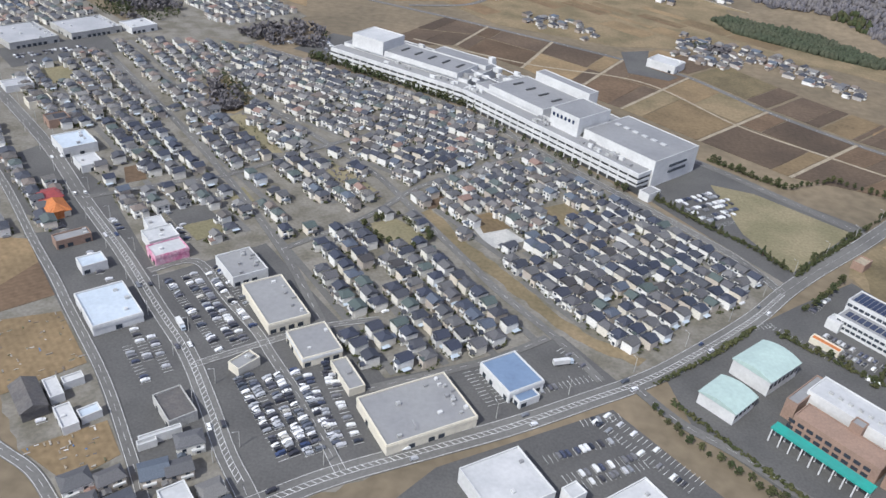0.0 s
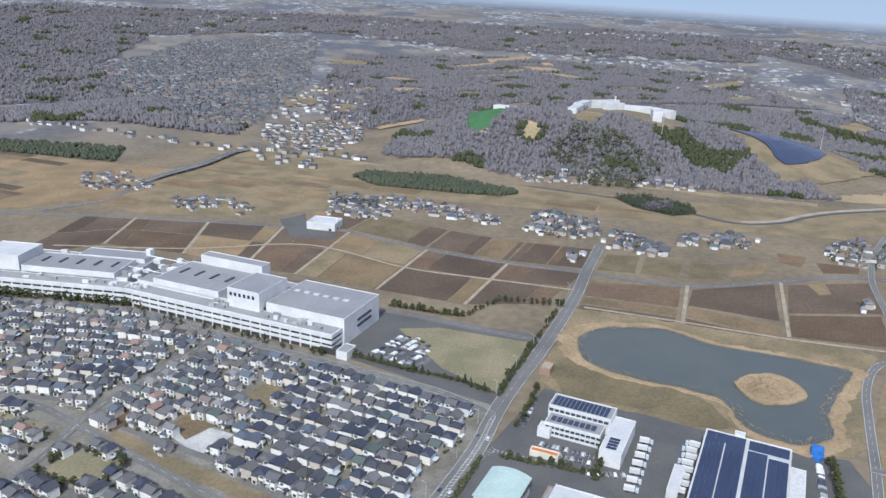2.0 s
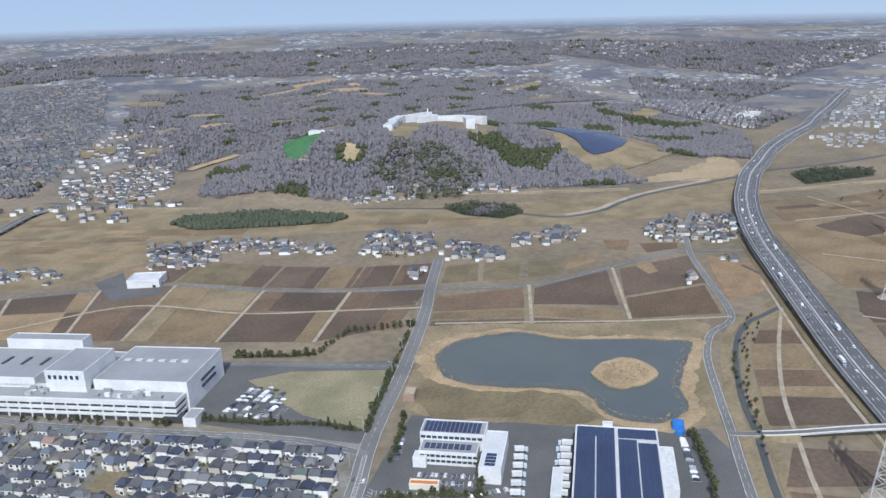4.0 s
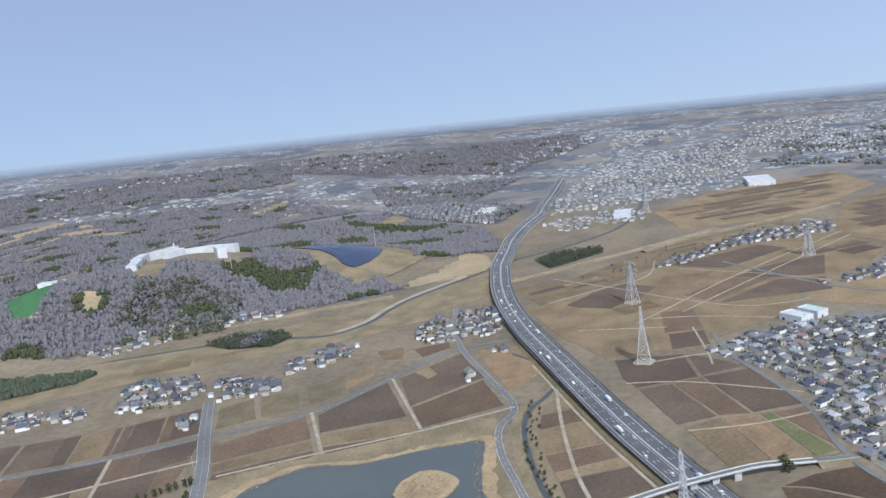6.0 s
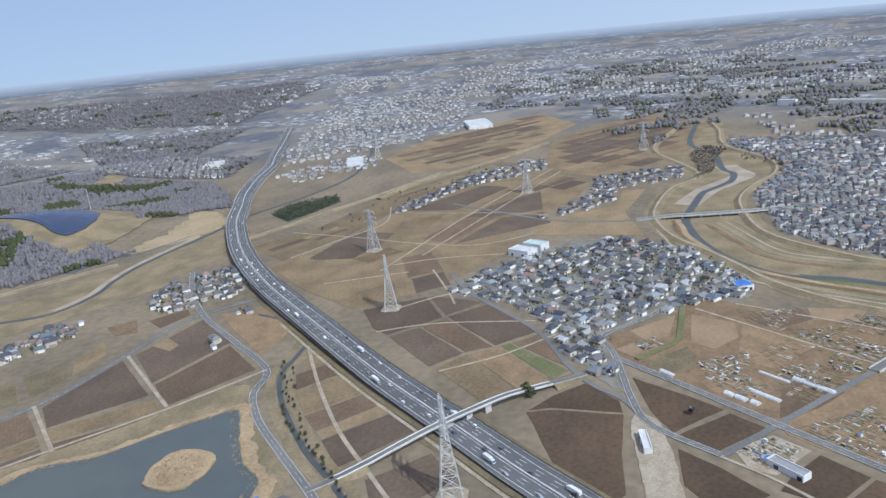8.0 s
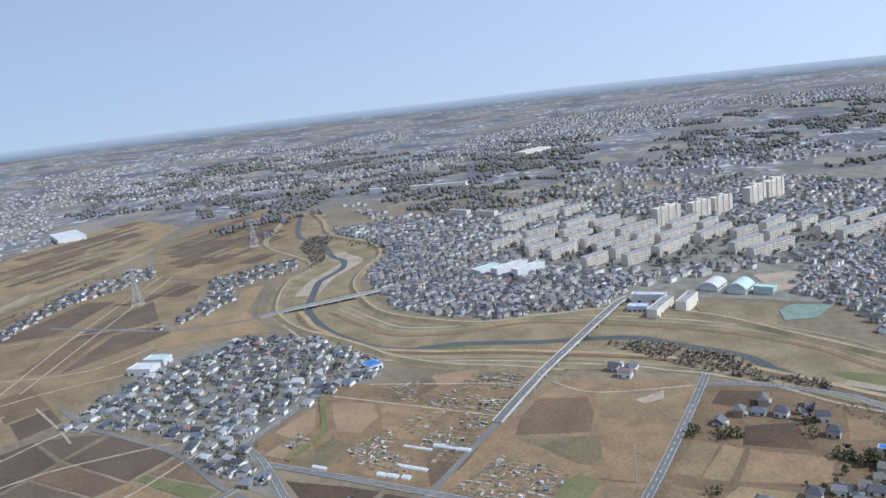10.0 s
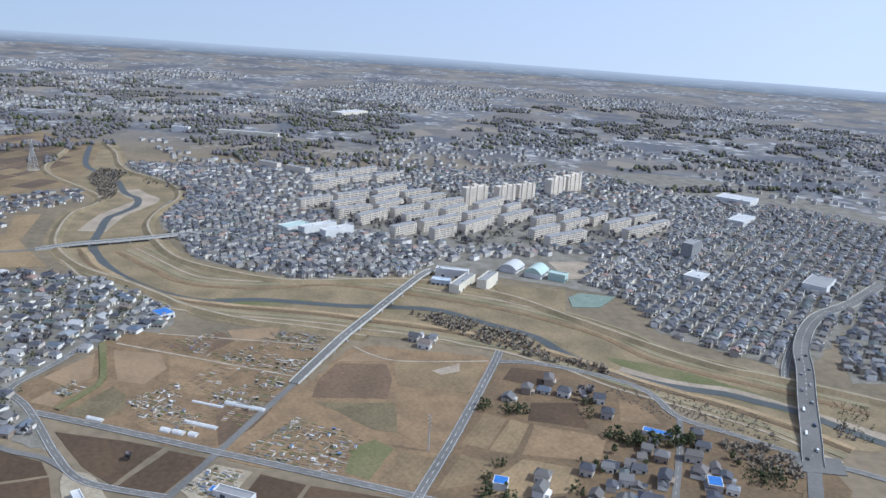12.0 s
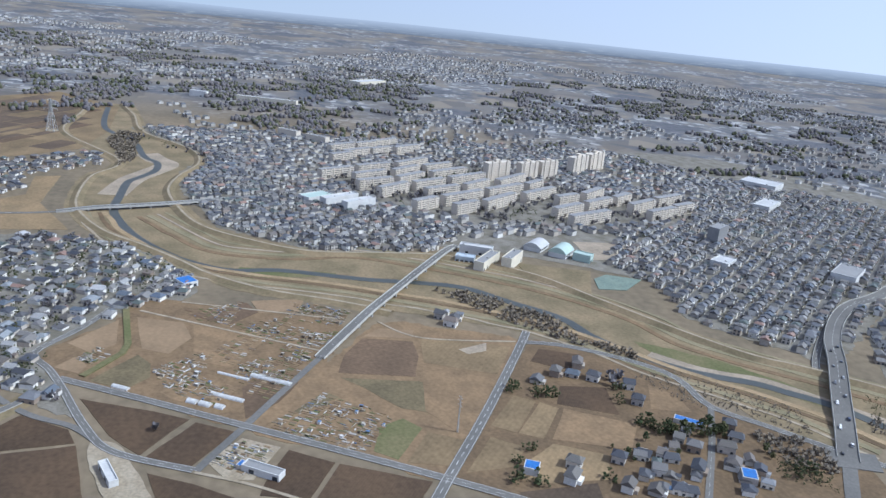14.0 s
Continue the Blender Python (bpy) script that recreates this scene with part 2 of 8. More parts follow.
M["car"] = mat("car_paint", (0, 0, 0), palette=[(.78, .78, .78), (.03, .03, .035), (.75, .75, .76), (.40, .41, .43), (.05, .05, .06), (.7, .7, .72), (.10, .10, .12), (.33, .34, .36), (.78, .78, .77), (.04, .06, .13), (.72, .72, .72), (.5, .48, .43), (.15, .16, .18), (.6, .6, .62), (.03, .03, .04), (.09, .10, .13), (.07, .08, .10), (.74, .74, .75), (.26, .27, .29)], rough=.3, fine=1, spread=.05)
M["tyre"] = mat("tyre_rubber", (.025, .025, .025), rough=.9)
M["cover"] = mat("white_plastic_film", (.60, .60, .59), (.48, .48, .48), scale=.4, fine=1, rough=.4)
M["junk"] = mat("sheds_and_stakes", (0, 0, 0), palette=[(.42, .40, .36), (.26, .22, .17), (.52, .51, .5), (.17, .14, .11), (.34, .29, .22), (.10, .18, .32), (.22, .19, .15), (.25, .24, .22), (.38, .35, .31), (.14, .14, .08), (.62, .61, .6), (.20, .16, .12), (.30, .26, .2), (.12, .12, .07)], by="island", fine=1)
M["apt"] = mat("beige_apartment_render", (.63, .57, .49), (.57, .52, .455), scale=.05, fine=.4, spread=.12)
M["hillearth"] = mat("bare_earth_cut", (.36, .27, .17), (.28, .23, .13), scale=.02, fine=.2, bump=.2)


# ---- mesh helpers ----
class Solid:
    """Collects corners and faces; one Solid becomes one mesh."""

    def __init__(self):
        self.v, self.f, self.m = [], [], []

    def add(self, verts, faces, slot=0):
        o = len(self.v)
        self.v += verts
        self.f += [tuple(i + o for i in f) for f in faces]
        self.m += [slot] * len(faces)
        return self

    def box(self, x, y, z0, z1, lx, ly, deg=0.0, slot=0, top=None, taper=1.0):
        c, s = math.cos(radians(deg)), math.sin(radians(deg))
        vs = []
        for z, k in ((z0, 1.0), (z1, taper)):
            for a, b in ((-1, -1), (1, -1), (1, 1), (-1, 1)):
                p, q = a * lx / 2 * k, b * ly / 2 * k
                vs.append((x + c * p - s * q, y + s * p + c * q, z))
        self.add(vs, [(0, 1, 5, 4), (1, 2, 6, 5), (2, 3, 7, 6), (3, 0, 4, 7), (3, 2, 1, 0)], slot)
        return self.add(vs[4:], [(0, 1, 2, 3)], slot if top is None else top)

    def prism(self, poly, z0, z1, slot=0, top=None):
        poly = ccw(poly)
        k = len(poly)
        vs = [(x, y, z0) for x, y in poly] + [(x, y, z1) for x, y in poly]
        self.add(vs, [(i, (i + 1) % k, k + (i + 1) % k, k + i) for i in range(k)], slot)
        return self.add([(x, y, z1) for x, y in poly], [tuple(range(k))], slot if top is None else top)

    def flat(self, poly, z, slot=0):
        poly = ccw(poly)
        return self.add([(x, y, z) for x, y in poly], [tuple(range(len(poly)))], slot)

    def ribbon(self, pts, width, z, slot=0, skirt=0.0):
        """A strip along pts (x, y or x, y, z), with upright sides of the given depth."""
        ls, rs = edges(pts, width / 2)
        zs = [p[2] + z if len(p) > 2 else z for p in pts]
        vs = [(*p, h) for p, h in zip(ls, zs)] + [(*p, h) for p, h in zip(rs, zs)]
        k = len(pts)
        self.add(vs, [(i, k + i, k + i + 1, i + 1) for i in range(k - 1)], slot)
        if skirt:
            low = [(x, y, h - skirt) for x, y, h in vs]
            self.add(vs + low, [(2 * k + i, i, i + 1, 2 * k + i + 1) for i in range(k - 1)] + [(k + i, 3 * k + i, 3 * k + i + 1, k + i + 1) for i in range(k - 1)], slot)
        return self

    def bar(self, a, b, w, slot=0):
        """A square bar from a to b."""
        a, b = Vector(a), Vector(b)
        d = (b - a).normalized()
        u = d.cross(Vector((0, 0, 1)) if abs(d.z) < 0.9 else Vector((1, 0, 0))).normalized() * w / 2
        v = d.cross(u)
        vs = [tuple(p + q) for p in (a, b) for q in (u, v, -u, -v)]
        return self.add(vs, [(0, 1, 5, 4), (1, 2, 6, 5), (2, 3, 7, 6), (3, 0, 4, 7)], slot)

    def sweep(self, pts, w):
        """One square post through pts."""
        k = len(pts)
        vs = [(x + a * w / 2, y + b * w / 2, z) for x, y, z in pts for a, b in ((-1, -1), (1, -1), (1, 1), (-1, 1))]
        return self.add(vs, [(4 * i + j, 4 * i + (j + 1) % 4, 4 * i + 4 + (j + 1) % 4, 4 * i + 4 + j) for i in range(k - 1) for j in range(4)])

    def gable(self, x, y, z, lx, ly, rise, deg=0.0, over=0.5, slot=0, hip=0.0, thick=0.18):
        """A ridge roof along lx; hip: by how much each ridge end is drawn in."""
        c, s = math.cos(radians(deg)), math.sin(radians(deg))
        a, b, r = lx / 2 + over, ly / 2 + over, lx / 2 + over - hip
        pts = [(-a, -b, z), (a, -b, z), (a, b, z), (-a, b, z), (-r, 0, z + rise), (r, 0, z + rise)]
        pts += [(p, q, h - thick) for p, q, h in pts[:4]]
        vs = [(x + c * p - s * q, y + s * p + c * q, h) for p, q, h in pts]
        return self.add(vs, [(0, 1, 5, 4), (2, 3, 4, 5), (1, 2, 5), (3, 0, 4), (6, 7, 1, 0), (7, 8, 2, 1), (8, 9, 3, 2), (9, 6, 0, 3), (9, 8, 7, 6)], slot)

    def tube(self, x, y, z0, z1, r, k=8, slot=0, top=1.0):
        vs = [(x + r * q * math.cos(i * math.tau / k), y + r * q * math.sin(i * math.tau / k), z) for z, q in ((z0, 1), (z1, top)) for i in range(k)]
        self.add(vs, [(i, (i + 1) % k, k + (i + 1) % k, k + i) for i in range(k)], slot)
        return self.add(vs[k:], [tuple(range(k))], slot)

    def mesh(self, name, *mats):
        me = bpy.data.meshes.new(name)
        me.from_pydata(self.v, [], self.f)
        for m in mats:
            me.materials.append(m)
        if len(mats) > 1:
            me.polygons.foreach_set("material_index", self.m)
        me.update()
        return me


def ccw(poly):
    area = sum(a[0] * b[1] - b[0] * a[1] for a, b in zip(poly, poly[1:] + poly[:1]))
    return list(poly) if area > 0 else list(poly)[::-1]


def smooth(pts, step=8.0):
    """A smooth line through pts, sampled about every step metres."""
    out = []
    for i in range(len(pts) - 1):
        p0, p1, p2, p3 = (Vector(pts[max(0, min(len(pts) - 1, i + k))]) for k in (-1, 0, 1, 2))
        n = max(1, int((p2 - p1).length / step))
        for k in range(n):
            t = k / n
            out.append(tuple(0.5 * (2 * p1 + (p2 - p0) * t + (2 * p0 - 5 * p1 + 4 * p2 - p3) * t * t + (3 * p1 - p0 - 3 * p2 + p3) * t ** 3)))
    return out + [tuple(pts[-1])]


def edges(pts, off):
    ls, rs = [], []
    for i, p in enumerate(pts):
        a, b = pts[max(0, i - 1)], pts[min(len(pts) - 1, i + 1)]
        dx, dy = b[0] - a[0], b[1] - a[1]
        d = math.hypot(dx, dy) or 1
        ls.append((p[0] - dy / d * off, p[1] + dx / d * off))
        rs.append((p[0] + dy / d * off, p[1] - dx / d * off))
    return ls, rs


def beside(pts, off):
    """pts moved off metres to the left."""
    return [(*l, *p[2:]) for l, p in zip(edges(pts, off)[0], pts)]


def along(pts, step, first=0.0):
    """Places every step metres on a line: x, y, z, heading in degrees."""
    want, run = first, 0.0
    for a, b in zip(pts, pts[1:]):
        d = math.hypot(b[0] - a[0], b[1] - a[1])
        while d and want <= run + d:
            t = (want - run) / d
            z = a[2] + (b[2] - a[2]) * t if len(a) > 2 else 0.0
            yield a[0] + (b[0] - a[0]) * t, a[1] + (b[1] - a[1]) * t, z, math.degrees(math.atan2(b[1] - a[1], b[0] - a[0]))
            want += step
        run += d


def inside(x, y, poly):
    hit = False
    for (x0, y0), (x1, y1) in zip(poly, poly[1:] + poly[:1]):
        if (y0 > y) != (y1 > y) and x < (x1 - x0) * (y - y0) / (y1 - y0) + x0:
            hit = not hit
    return hit


def ragged(poly, step=6.0, wobble=1.5, seed=0):
    """A closed outline with an uneven edge."""
    rnd = random.Random(seed)
    line = smooth(list(poly) + [poly[0]], step)[:-1]
    return [(x + rnd.uniform(-wobble, wobble), y + rnd.uniform(-wobble, wobble)) for x, y in line]


def part(name, solid, material, parent=None, label=""):
    """One mesh object, under its thing where one is given."""
    mats = material if isinstance(material, (list, tuple)) else [material]
    ob = new(name, solid if isinstance(solid, bpy.types.Mesh) else solid.mesh(name, *mats))
    if parent:
        ob.parent = parent
    if label:
        ob["label"] = label
    return ob


def thing(name, label, category, group="", m=None, kind=""):
    """An empty at the base of a thing, to carry its parts."""
    ob = tagged(new(name), label, category, group, kind)
    if m:
        ob.matrix_basis = m
    return ob


def setting(name, solid, material, label, category):
    return tagged(part(name, solid, material), label, category, kind="structure")


def stuff(name, solid, material, label, category, parent=None):
    return tagged(part(name, solid, material, parent), label, category, kind="stuff")


# the hills beyond the river
HILLS = [(1010, 1265, 62, 190), (770, 1290, 50, 130), (640, 1180, 14, 70), (1215, 1090, 30, 130), (230, 1680, 28, 170), (860, 1150, 14, 90), (600, 2400, 24, 420), (1300, 2050, 30, 480),
         (1640, 1380, 26, 210), (850, 1750, 24, 260), (300, 2300, 16, 330), (1330, 1500, 22, 240), (2300, 2500, 26, 600), (900, 3000, 28, 500), (-400, 2900, 30, 500)]


def hgt(x, y):
    return sum(h * math.exp(-((x - a) ** 2 + (y - b) ** 2) / (r * r)) for a, b, h, r in HILLS)


CX, CY = 220, 120


def horizon_lift(x, y):
    """The far ground is bent up to fit the horizon in the camera's view, more to the north-west than to the south-east.
    """
    t = min(1.0, (math.hypot(x - CX, y - CY) - 2300) / 2300)
    return 0.0 if t <= 0 else (124 + 101 * math.sin(math.atan2(y - CY, x - CX) - radians(30))) * t * t * (3 - 2 * t)


def rise_of(x, y):
    return max(0.0, hgt(x, y) - 1.5) + horizon_lift(x, y)


# ---- the ground: one sheet to the horizon ----
g = Solid()
RINGS = [0, 60, 120, 200, 300] + [300 + 45 * k for k in range(1, 60)] + [3100, 3300, 3500, 3750, 4000, 4300, 4600, 4850]
SPOKES = 240
for r in RINGS:
    for k in range(SPOKES):
        x, y = CX + r * math.cos(k * math.tau / SPOKES), CY + r * math.sin(k * math.tau / SPOKES)
        g.v.append((x, y, rise_of(x, y)))
for j in range(len(RINGS) - 1):
    for k in range(SPOKES):
        a, b = j * SPOKES + k, j * SPOKES + (k + 1) % SPOKES
        g.f.append((a, a + SPOKES, b + SPOKES, b))


def far_land():
    """Open country: near by dry grass and soil; far off a grain of roofs, fields and woodland, with haze put into the
    colours.
    """
    m = mat("open_country_hazed_far_off", (.215, .172, .118), (.158, .130, .091), scale=.010, fine=.12, bump=.1)
    n, l = m.node_tree.nodes, m.node_tree.links
    geo = n.new("ShaderNodeNewGeometry")

    def picked(fac, stops, hard=True):
        r = n.new("ShaderNodeValToRGB")
        r.color_ramp.interpolation = "CONSTANT" if hard else "LINEAR"
        while len(r.color_ramp.elements) < len(stops):
            r.color_ramp.elements.new(.5)
        for e, (p, c) in zip(r.color_ramp.elements, stops):
            e.position, e.color = p, (*c, 1)
        l.new(fac, r.inputs[0])
        return r.outputs[0]

    def cells(scale, cols):
        v = n.new("ShaderNodeTexVoronoi")
        v.inputs["Scale"].default_value = scale
        l.new(geo.outputs["Position"], v.inputs["Vector"])
        one = n.new("ShaderNodeSeparateColor")
        l.new(v.outputs["Color"], one.inputs[0])
        return picked(one.outputs[0], [(i / len(cols), c) for i, c in enumerate(cols)])

    def blotch(scale, lo, hi):
        t = n.new("ShaderNodeTexNoise")
        t.inputs["Scale"].default_value, t.inputs["Detail"].default_value = scale, 4
        l.new(geo.outputs["Position"], t.inputs["Vector"])
        return picked(t.outputs["Fac"], [(lo, (0, 0, 0)), (hi, (1, 1, 1))], False)

    def blend(fac, a, b):
        x = n.new("ShaderNodeMix")
        x.data_type = "RGBA"
        l.new(fac, x.inputs[0])
        l.new(a, x.inputs[6])
        l.new(b, x.inputs[7])
        return x.outputs[2]
    # far colours lean blue-grey: distance haze mixed into the base colour
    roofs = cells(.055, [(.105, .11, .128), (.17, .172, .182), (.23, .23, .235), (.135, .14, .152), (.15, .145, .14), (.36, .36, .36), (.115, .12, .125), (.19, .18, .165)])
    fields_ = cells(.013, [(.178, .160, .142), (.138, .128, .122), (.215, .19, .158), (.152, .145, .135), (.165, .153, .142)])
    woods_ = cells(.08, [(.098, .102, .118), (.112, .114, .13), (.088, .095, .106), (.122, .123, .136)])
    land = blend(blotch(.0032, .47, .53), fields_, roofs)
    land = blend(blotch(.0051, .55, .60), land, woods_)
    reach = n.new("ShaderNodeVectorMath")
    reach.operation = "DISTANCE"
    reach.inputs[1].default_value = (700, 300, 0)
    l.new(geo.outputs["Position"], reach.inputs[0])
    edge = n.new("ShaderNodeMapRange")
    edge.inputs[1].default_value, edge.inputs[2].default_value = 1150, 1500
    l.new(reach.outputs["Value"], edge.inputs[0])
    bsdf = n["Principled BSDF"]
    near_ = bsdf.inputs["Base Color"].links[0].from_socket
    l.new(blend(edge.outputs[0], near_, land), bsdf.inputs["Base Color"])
    return m


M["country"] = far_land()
setting("ground", g, M["country"], "flat dry farmland with low hills, raised far off to the viewed horizon", "ground")

# glowing backdrop at the sheet's rim: distance haze painted into its colour
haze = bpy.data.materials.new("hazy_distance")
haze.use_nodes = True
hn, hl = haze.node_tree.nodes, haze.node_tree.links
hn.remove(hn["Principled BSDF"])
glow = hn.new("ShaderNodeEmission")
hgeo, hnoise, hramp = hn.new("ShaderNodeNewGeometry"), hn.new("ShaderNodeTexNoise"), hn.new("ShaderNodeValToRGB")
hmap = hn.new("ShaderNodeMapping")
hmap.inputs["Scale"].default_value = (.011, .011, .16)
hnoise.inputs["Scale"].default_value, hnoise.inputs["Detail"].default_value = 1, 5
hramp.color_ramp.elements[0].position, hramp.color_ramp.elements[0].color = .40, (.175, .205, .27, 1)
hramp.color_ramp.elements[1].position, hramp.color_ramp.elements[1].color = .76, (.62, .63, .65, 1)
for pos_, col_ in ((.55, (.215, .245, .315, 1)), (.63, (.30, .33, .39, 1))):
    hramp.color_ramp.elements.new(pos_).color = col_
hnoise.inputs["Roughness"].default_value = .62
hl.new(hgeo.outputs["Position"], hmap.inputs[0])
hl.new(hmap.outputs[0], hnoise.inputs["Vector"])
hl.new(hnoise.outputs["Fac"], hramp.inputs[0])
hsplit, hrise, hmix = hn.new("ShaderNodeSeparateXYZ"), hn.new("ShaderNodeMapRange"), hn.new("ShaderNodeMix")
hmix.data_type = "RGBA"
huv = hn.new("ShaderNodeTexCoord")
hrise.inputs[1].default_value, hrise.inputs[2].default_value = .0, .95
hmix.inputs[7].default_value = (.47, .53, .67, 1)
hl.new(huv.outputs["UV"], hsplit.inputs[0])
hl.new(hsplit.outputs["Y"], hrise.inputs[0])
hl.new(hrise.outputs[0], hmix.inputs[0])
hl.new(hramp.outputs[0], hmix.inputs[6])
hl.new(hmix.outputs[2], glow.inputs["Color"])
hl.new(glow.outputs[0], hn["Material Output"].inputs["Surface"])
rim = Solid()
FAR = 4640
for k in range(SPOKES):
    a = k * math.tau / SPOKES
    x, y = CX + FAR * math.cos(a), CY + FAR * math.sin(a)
    low = horizon_lift(x, y)
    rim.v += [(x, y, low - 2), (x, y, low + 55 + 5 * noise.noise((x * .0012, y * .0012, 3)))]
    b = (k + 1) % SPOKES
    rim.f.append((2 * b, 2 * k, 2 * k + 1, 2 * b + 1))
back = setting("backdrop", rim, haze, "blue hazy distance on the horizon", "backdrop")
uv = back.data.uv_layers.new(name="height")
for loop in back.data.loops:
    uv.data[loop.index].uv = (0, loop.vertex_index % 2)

# ---- land patches ----
def axes_frame(x, y, deg):
    """Maps lengths along and across a building or field into the plan."""
    c, s = math.cos(radians(deg)), math.sin(radians(deg))
    return lambda u, n: (x + c * u - s * n, y + s * u + c * n)


LAYER = [0]


def layer():
    """A few millimetres more for each flush surface, so that no two lie in one plane."""
    LAYER[0] += 1
    return .004 * LAYER[0]


def patch(name, poly, z, material, label, category, seed=None, wobble=1.2):
    s = Solid()
    z += layer()
    line = ragged(poly, 6, wobble, seed) if seed is not None else list(poly)
    s.prism(line, -.3, z)
    return setting(name, s, material, label, category)


patch("pavement", [(105, 250), (279, 372), (385, 468), (330, 545), (170, 712), (20, 790), (-60, 825), (-190, 840), (-260, 735), (-230, 620), (-150, 480), (-60, 350), (40, 245)], .05, M["yard"],
      "grey concrete and gravel yards between houses", "yard", 1)
patch("pavement_shops", [(-14, 385), (60, 455), (118, 388), (150, 345), (205, 372), (240, 396), (268, 362), (180, 302), (112, 258), (60, 330)], .08, M["asphalt"], "worn grey asphalt round shops", "car park")
patch("pavement_west", [(-130, 560), (-60, 500), (10, 410), (46, 350), (80, 300), (66, 250), (50, 275), (10, 330), (-30, 375), (-60, 408), (-150, 520)], .08, M["asphalt"], "asphalt forecourts of roadside shops", "car park")
patch("pavement_south", [(120, 215), (180, 292), (262, 342), (300, 300), (360, 240), (300, 170), (200, 170)], .08, M["asphalt"], "wide asphalt yard beside a warehouse", "car park")
patch("pavement_school", [(292, 372), (350, 424), (384, 452), (440, 395), (402, 352), (420, 330), (392, 270), (345, 290), (300, 335)], .08, M["asphalt"], "asphalt yard round halls and offices", "car park")
patch("pavement_depot", [(384, 452), (430, 487), (470, 440), (530, 372), (562, 350), (540, 300), (480, 250), (420, 300), (402, 352), (436, 396)], .10, M["asphalt"], "depot yard of dark asphalt", "car park")
patch("pavement_factory", [(10, 815), (60, 850), (150, 835), (250, 770), (372, 640), (470, 565), (384, 478), (300, 590), (170, 718), (60, 782)], .07, M["asphalt"], "asphalt apron round the factory", "factory yard")
patch("lawn", [(366, 611), (398, 603), (455, 556), (394, 492), (373, 536)], .16, M["lawn"], "dull green lawn with a worn edge", "lawn")
patch("park_lawn", [(118, 493), (134, 504), (158, 484), (149, 467), (130, 471)], .16, M["lawn"], "small park of dry grass ringed by trees", "park")
patch("vacant_lot", [(229, 539), (250, 553), (263, 535), (248, 519)], .14, M["grass"], "vacant grassy lot between houses", "vacant lot")
patch("vacant_lot", [(185, 504), (202, 512), (221, 494), (199, 478)], .14, M["concrete"], "bare gravel lot between houses", "vacant lot")
patch("vacant_lot", [(146, 532), (161, 544), (170, 533), (155, 521)], .14, M["paddy_red"], "bare reddish earth lot", "vacant lot")
patch("green_strip", [(279, 378), (245, 396), (203, 444), (174, 478), (150, 516), (156, 522), (181, 486), (210, 452), (252, 402), (284, 384)], .17, M["grass"], "strip of dry grass between two estates", "verge", 10)
patch("farm_field", [(-95, 428), (-76, 430), (-58, 408), (-66, 382), (-80, 392)], .2, M["stubble"], "bare tan field behind shops", "field")
patch("farm_field", [(-58, 408), (-34, 380), (-56, 358), (-72, 372), (-66, 382)], .2, M["paddy_red"], "freshly tilled brown field", "field")
patch("vacant_lot", [(-52, 353), (-24, 367), (7, 331), (-21, 302)], .2, M["stubble"], "rough tan plot with scattered debris", "vacant lot")
patch("vacant_lot", [(6, 274), (33, 296), (47, 278), (33, 260)], .2, M["stubble"], "scrubby brown plot beside a lane", "vacant lot")
patch("pavement_west", [(-60, 445), (-150, 400), (-420, 560), (-480, 760), (-440, 880), (-380, 975), (-290, 930), (-190, 845), (-262, 735), (-235, 620), (-155, 480)], .045, M["yard"], "grey yards west of the shopping road", "yard")
patch("pavement_north", [(-190, 850), (-60, 830), (-30, 950), (-178, 1100), (-262, 1050), (-300, 990)], .045, M["yard"], "grey yards between far houses", "yard")
patch("pavement_store", [(-275, 734), (-203, 808), (-165, 768), (-235, 694)], .09, M["asphalt"], "asphalt car park of a large store", "car park")
patch("pavement_works", [(-16, 828), (12, 895), (60, 880), (60, 850), (12, 815)], .09, M["asphalt"], "asphalt car park beside the factory", "car park")
patch("park_floor", [(-64, 703), (-54, 732), (-7, 682), (-20, 646), (-41, 648)], .14, M["grass"], "small wooded park of dry grass", "park")
patch("green_strip", [(-28, 634), (22, 578), (37, 584), (-14, 650)], .15, M["lawn"], "strip of green along a brook", "verge")
patch("green_strip", [(57, 592), (80, 574), (116, 540), (121, 528), (83, 550)], .15, M["lawn"], "strip of green along a brook", "verge")
patch("vacant_lot", [(-63, 532), (-53, 540), (-41, 519), (-52, 510)], .14, M["paddy_red"], "bare brown lot between houses", "vacant lot")
patch("vacant_lot", [(4, 464), (19, 476), (33, 464), (19, 449)], .14, M["lawn"], "grassy lot between houses", "vacant lot")
patch("vacant_lot", [(15, 514), (25, 523), (38, 506), (30, 494)], .14, M["lawn"], "grassy lot between houses", "vacant lot")
patch("vacant_lot", [(-214, 694), (-195, 714), (-169, 688), (-186, 666)], .14, M["lawn"], "grassy lot beside a store", "vacant lot")
patch("vacant_lot", [(186, 519), (197, 527), (211, 508), (193, 497)], .15, M["stubble"], "rough lot between houses", "vacant lot")
patch("car_park", [(-15, 481), (9, 493), (23, 478), (4, 460)], .12, M["asphalt"], "small asphalt car park between houses", "car park")
patch("river_plain", [(493, 1310), (641, 1110), (783, 965), (850, 905), (1080, 800), (1190, 760), (1180, 690), (1000, 700), (850, 850), (700, 950), (560, 1050), (380, 1240), (100, 1560), (180, 1620)], .06, M["grass"],
      "wide flood plain of dry grass", "meadow", 14, 3)
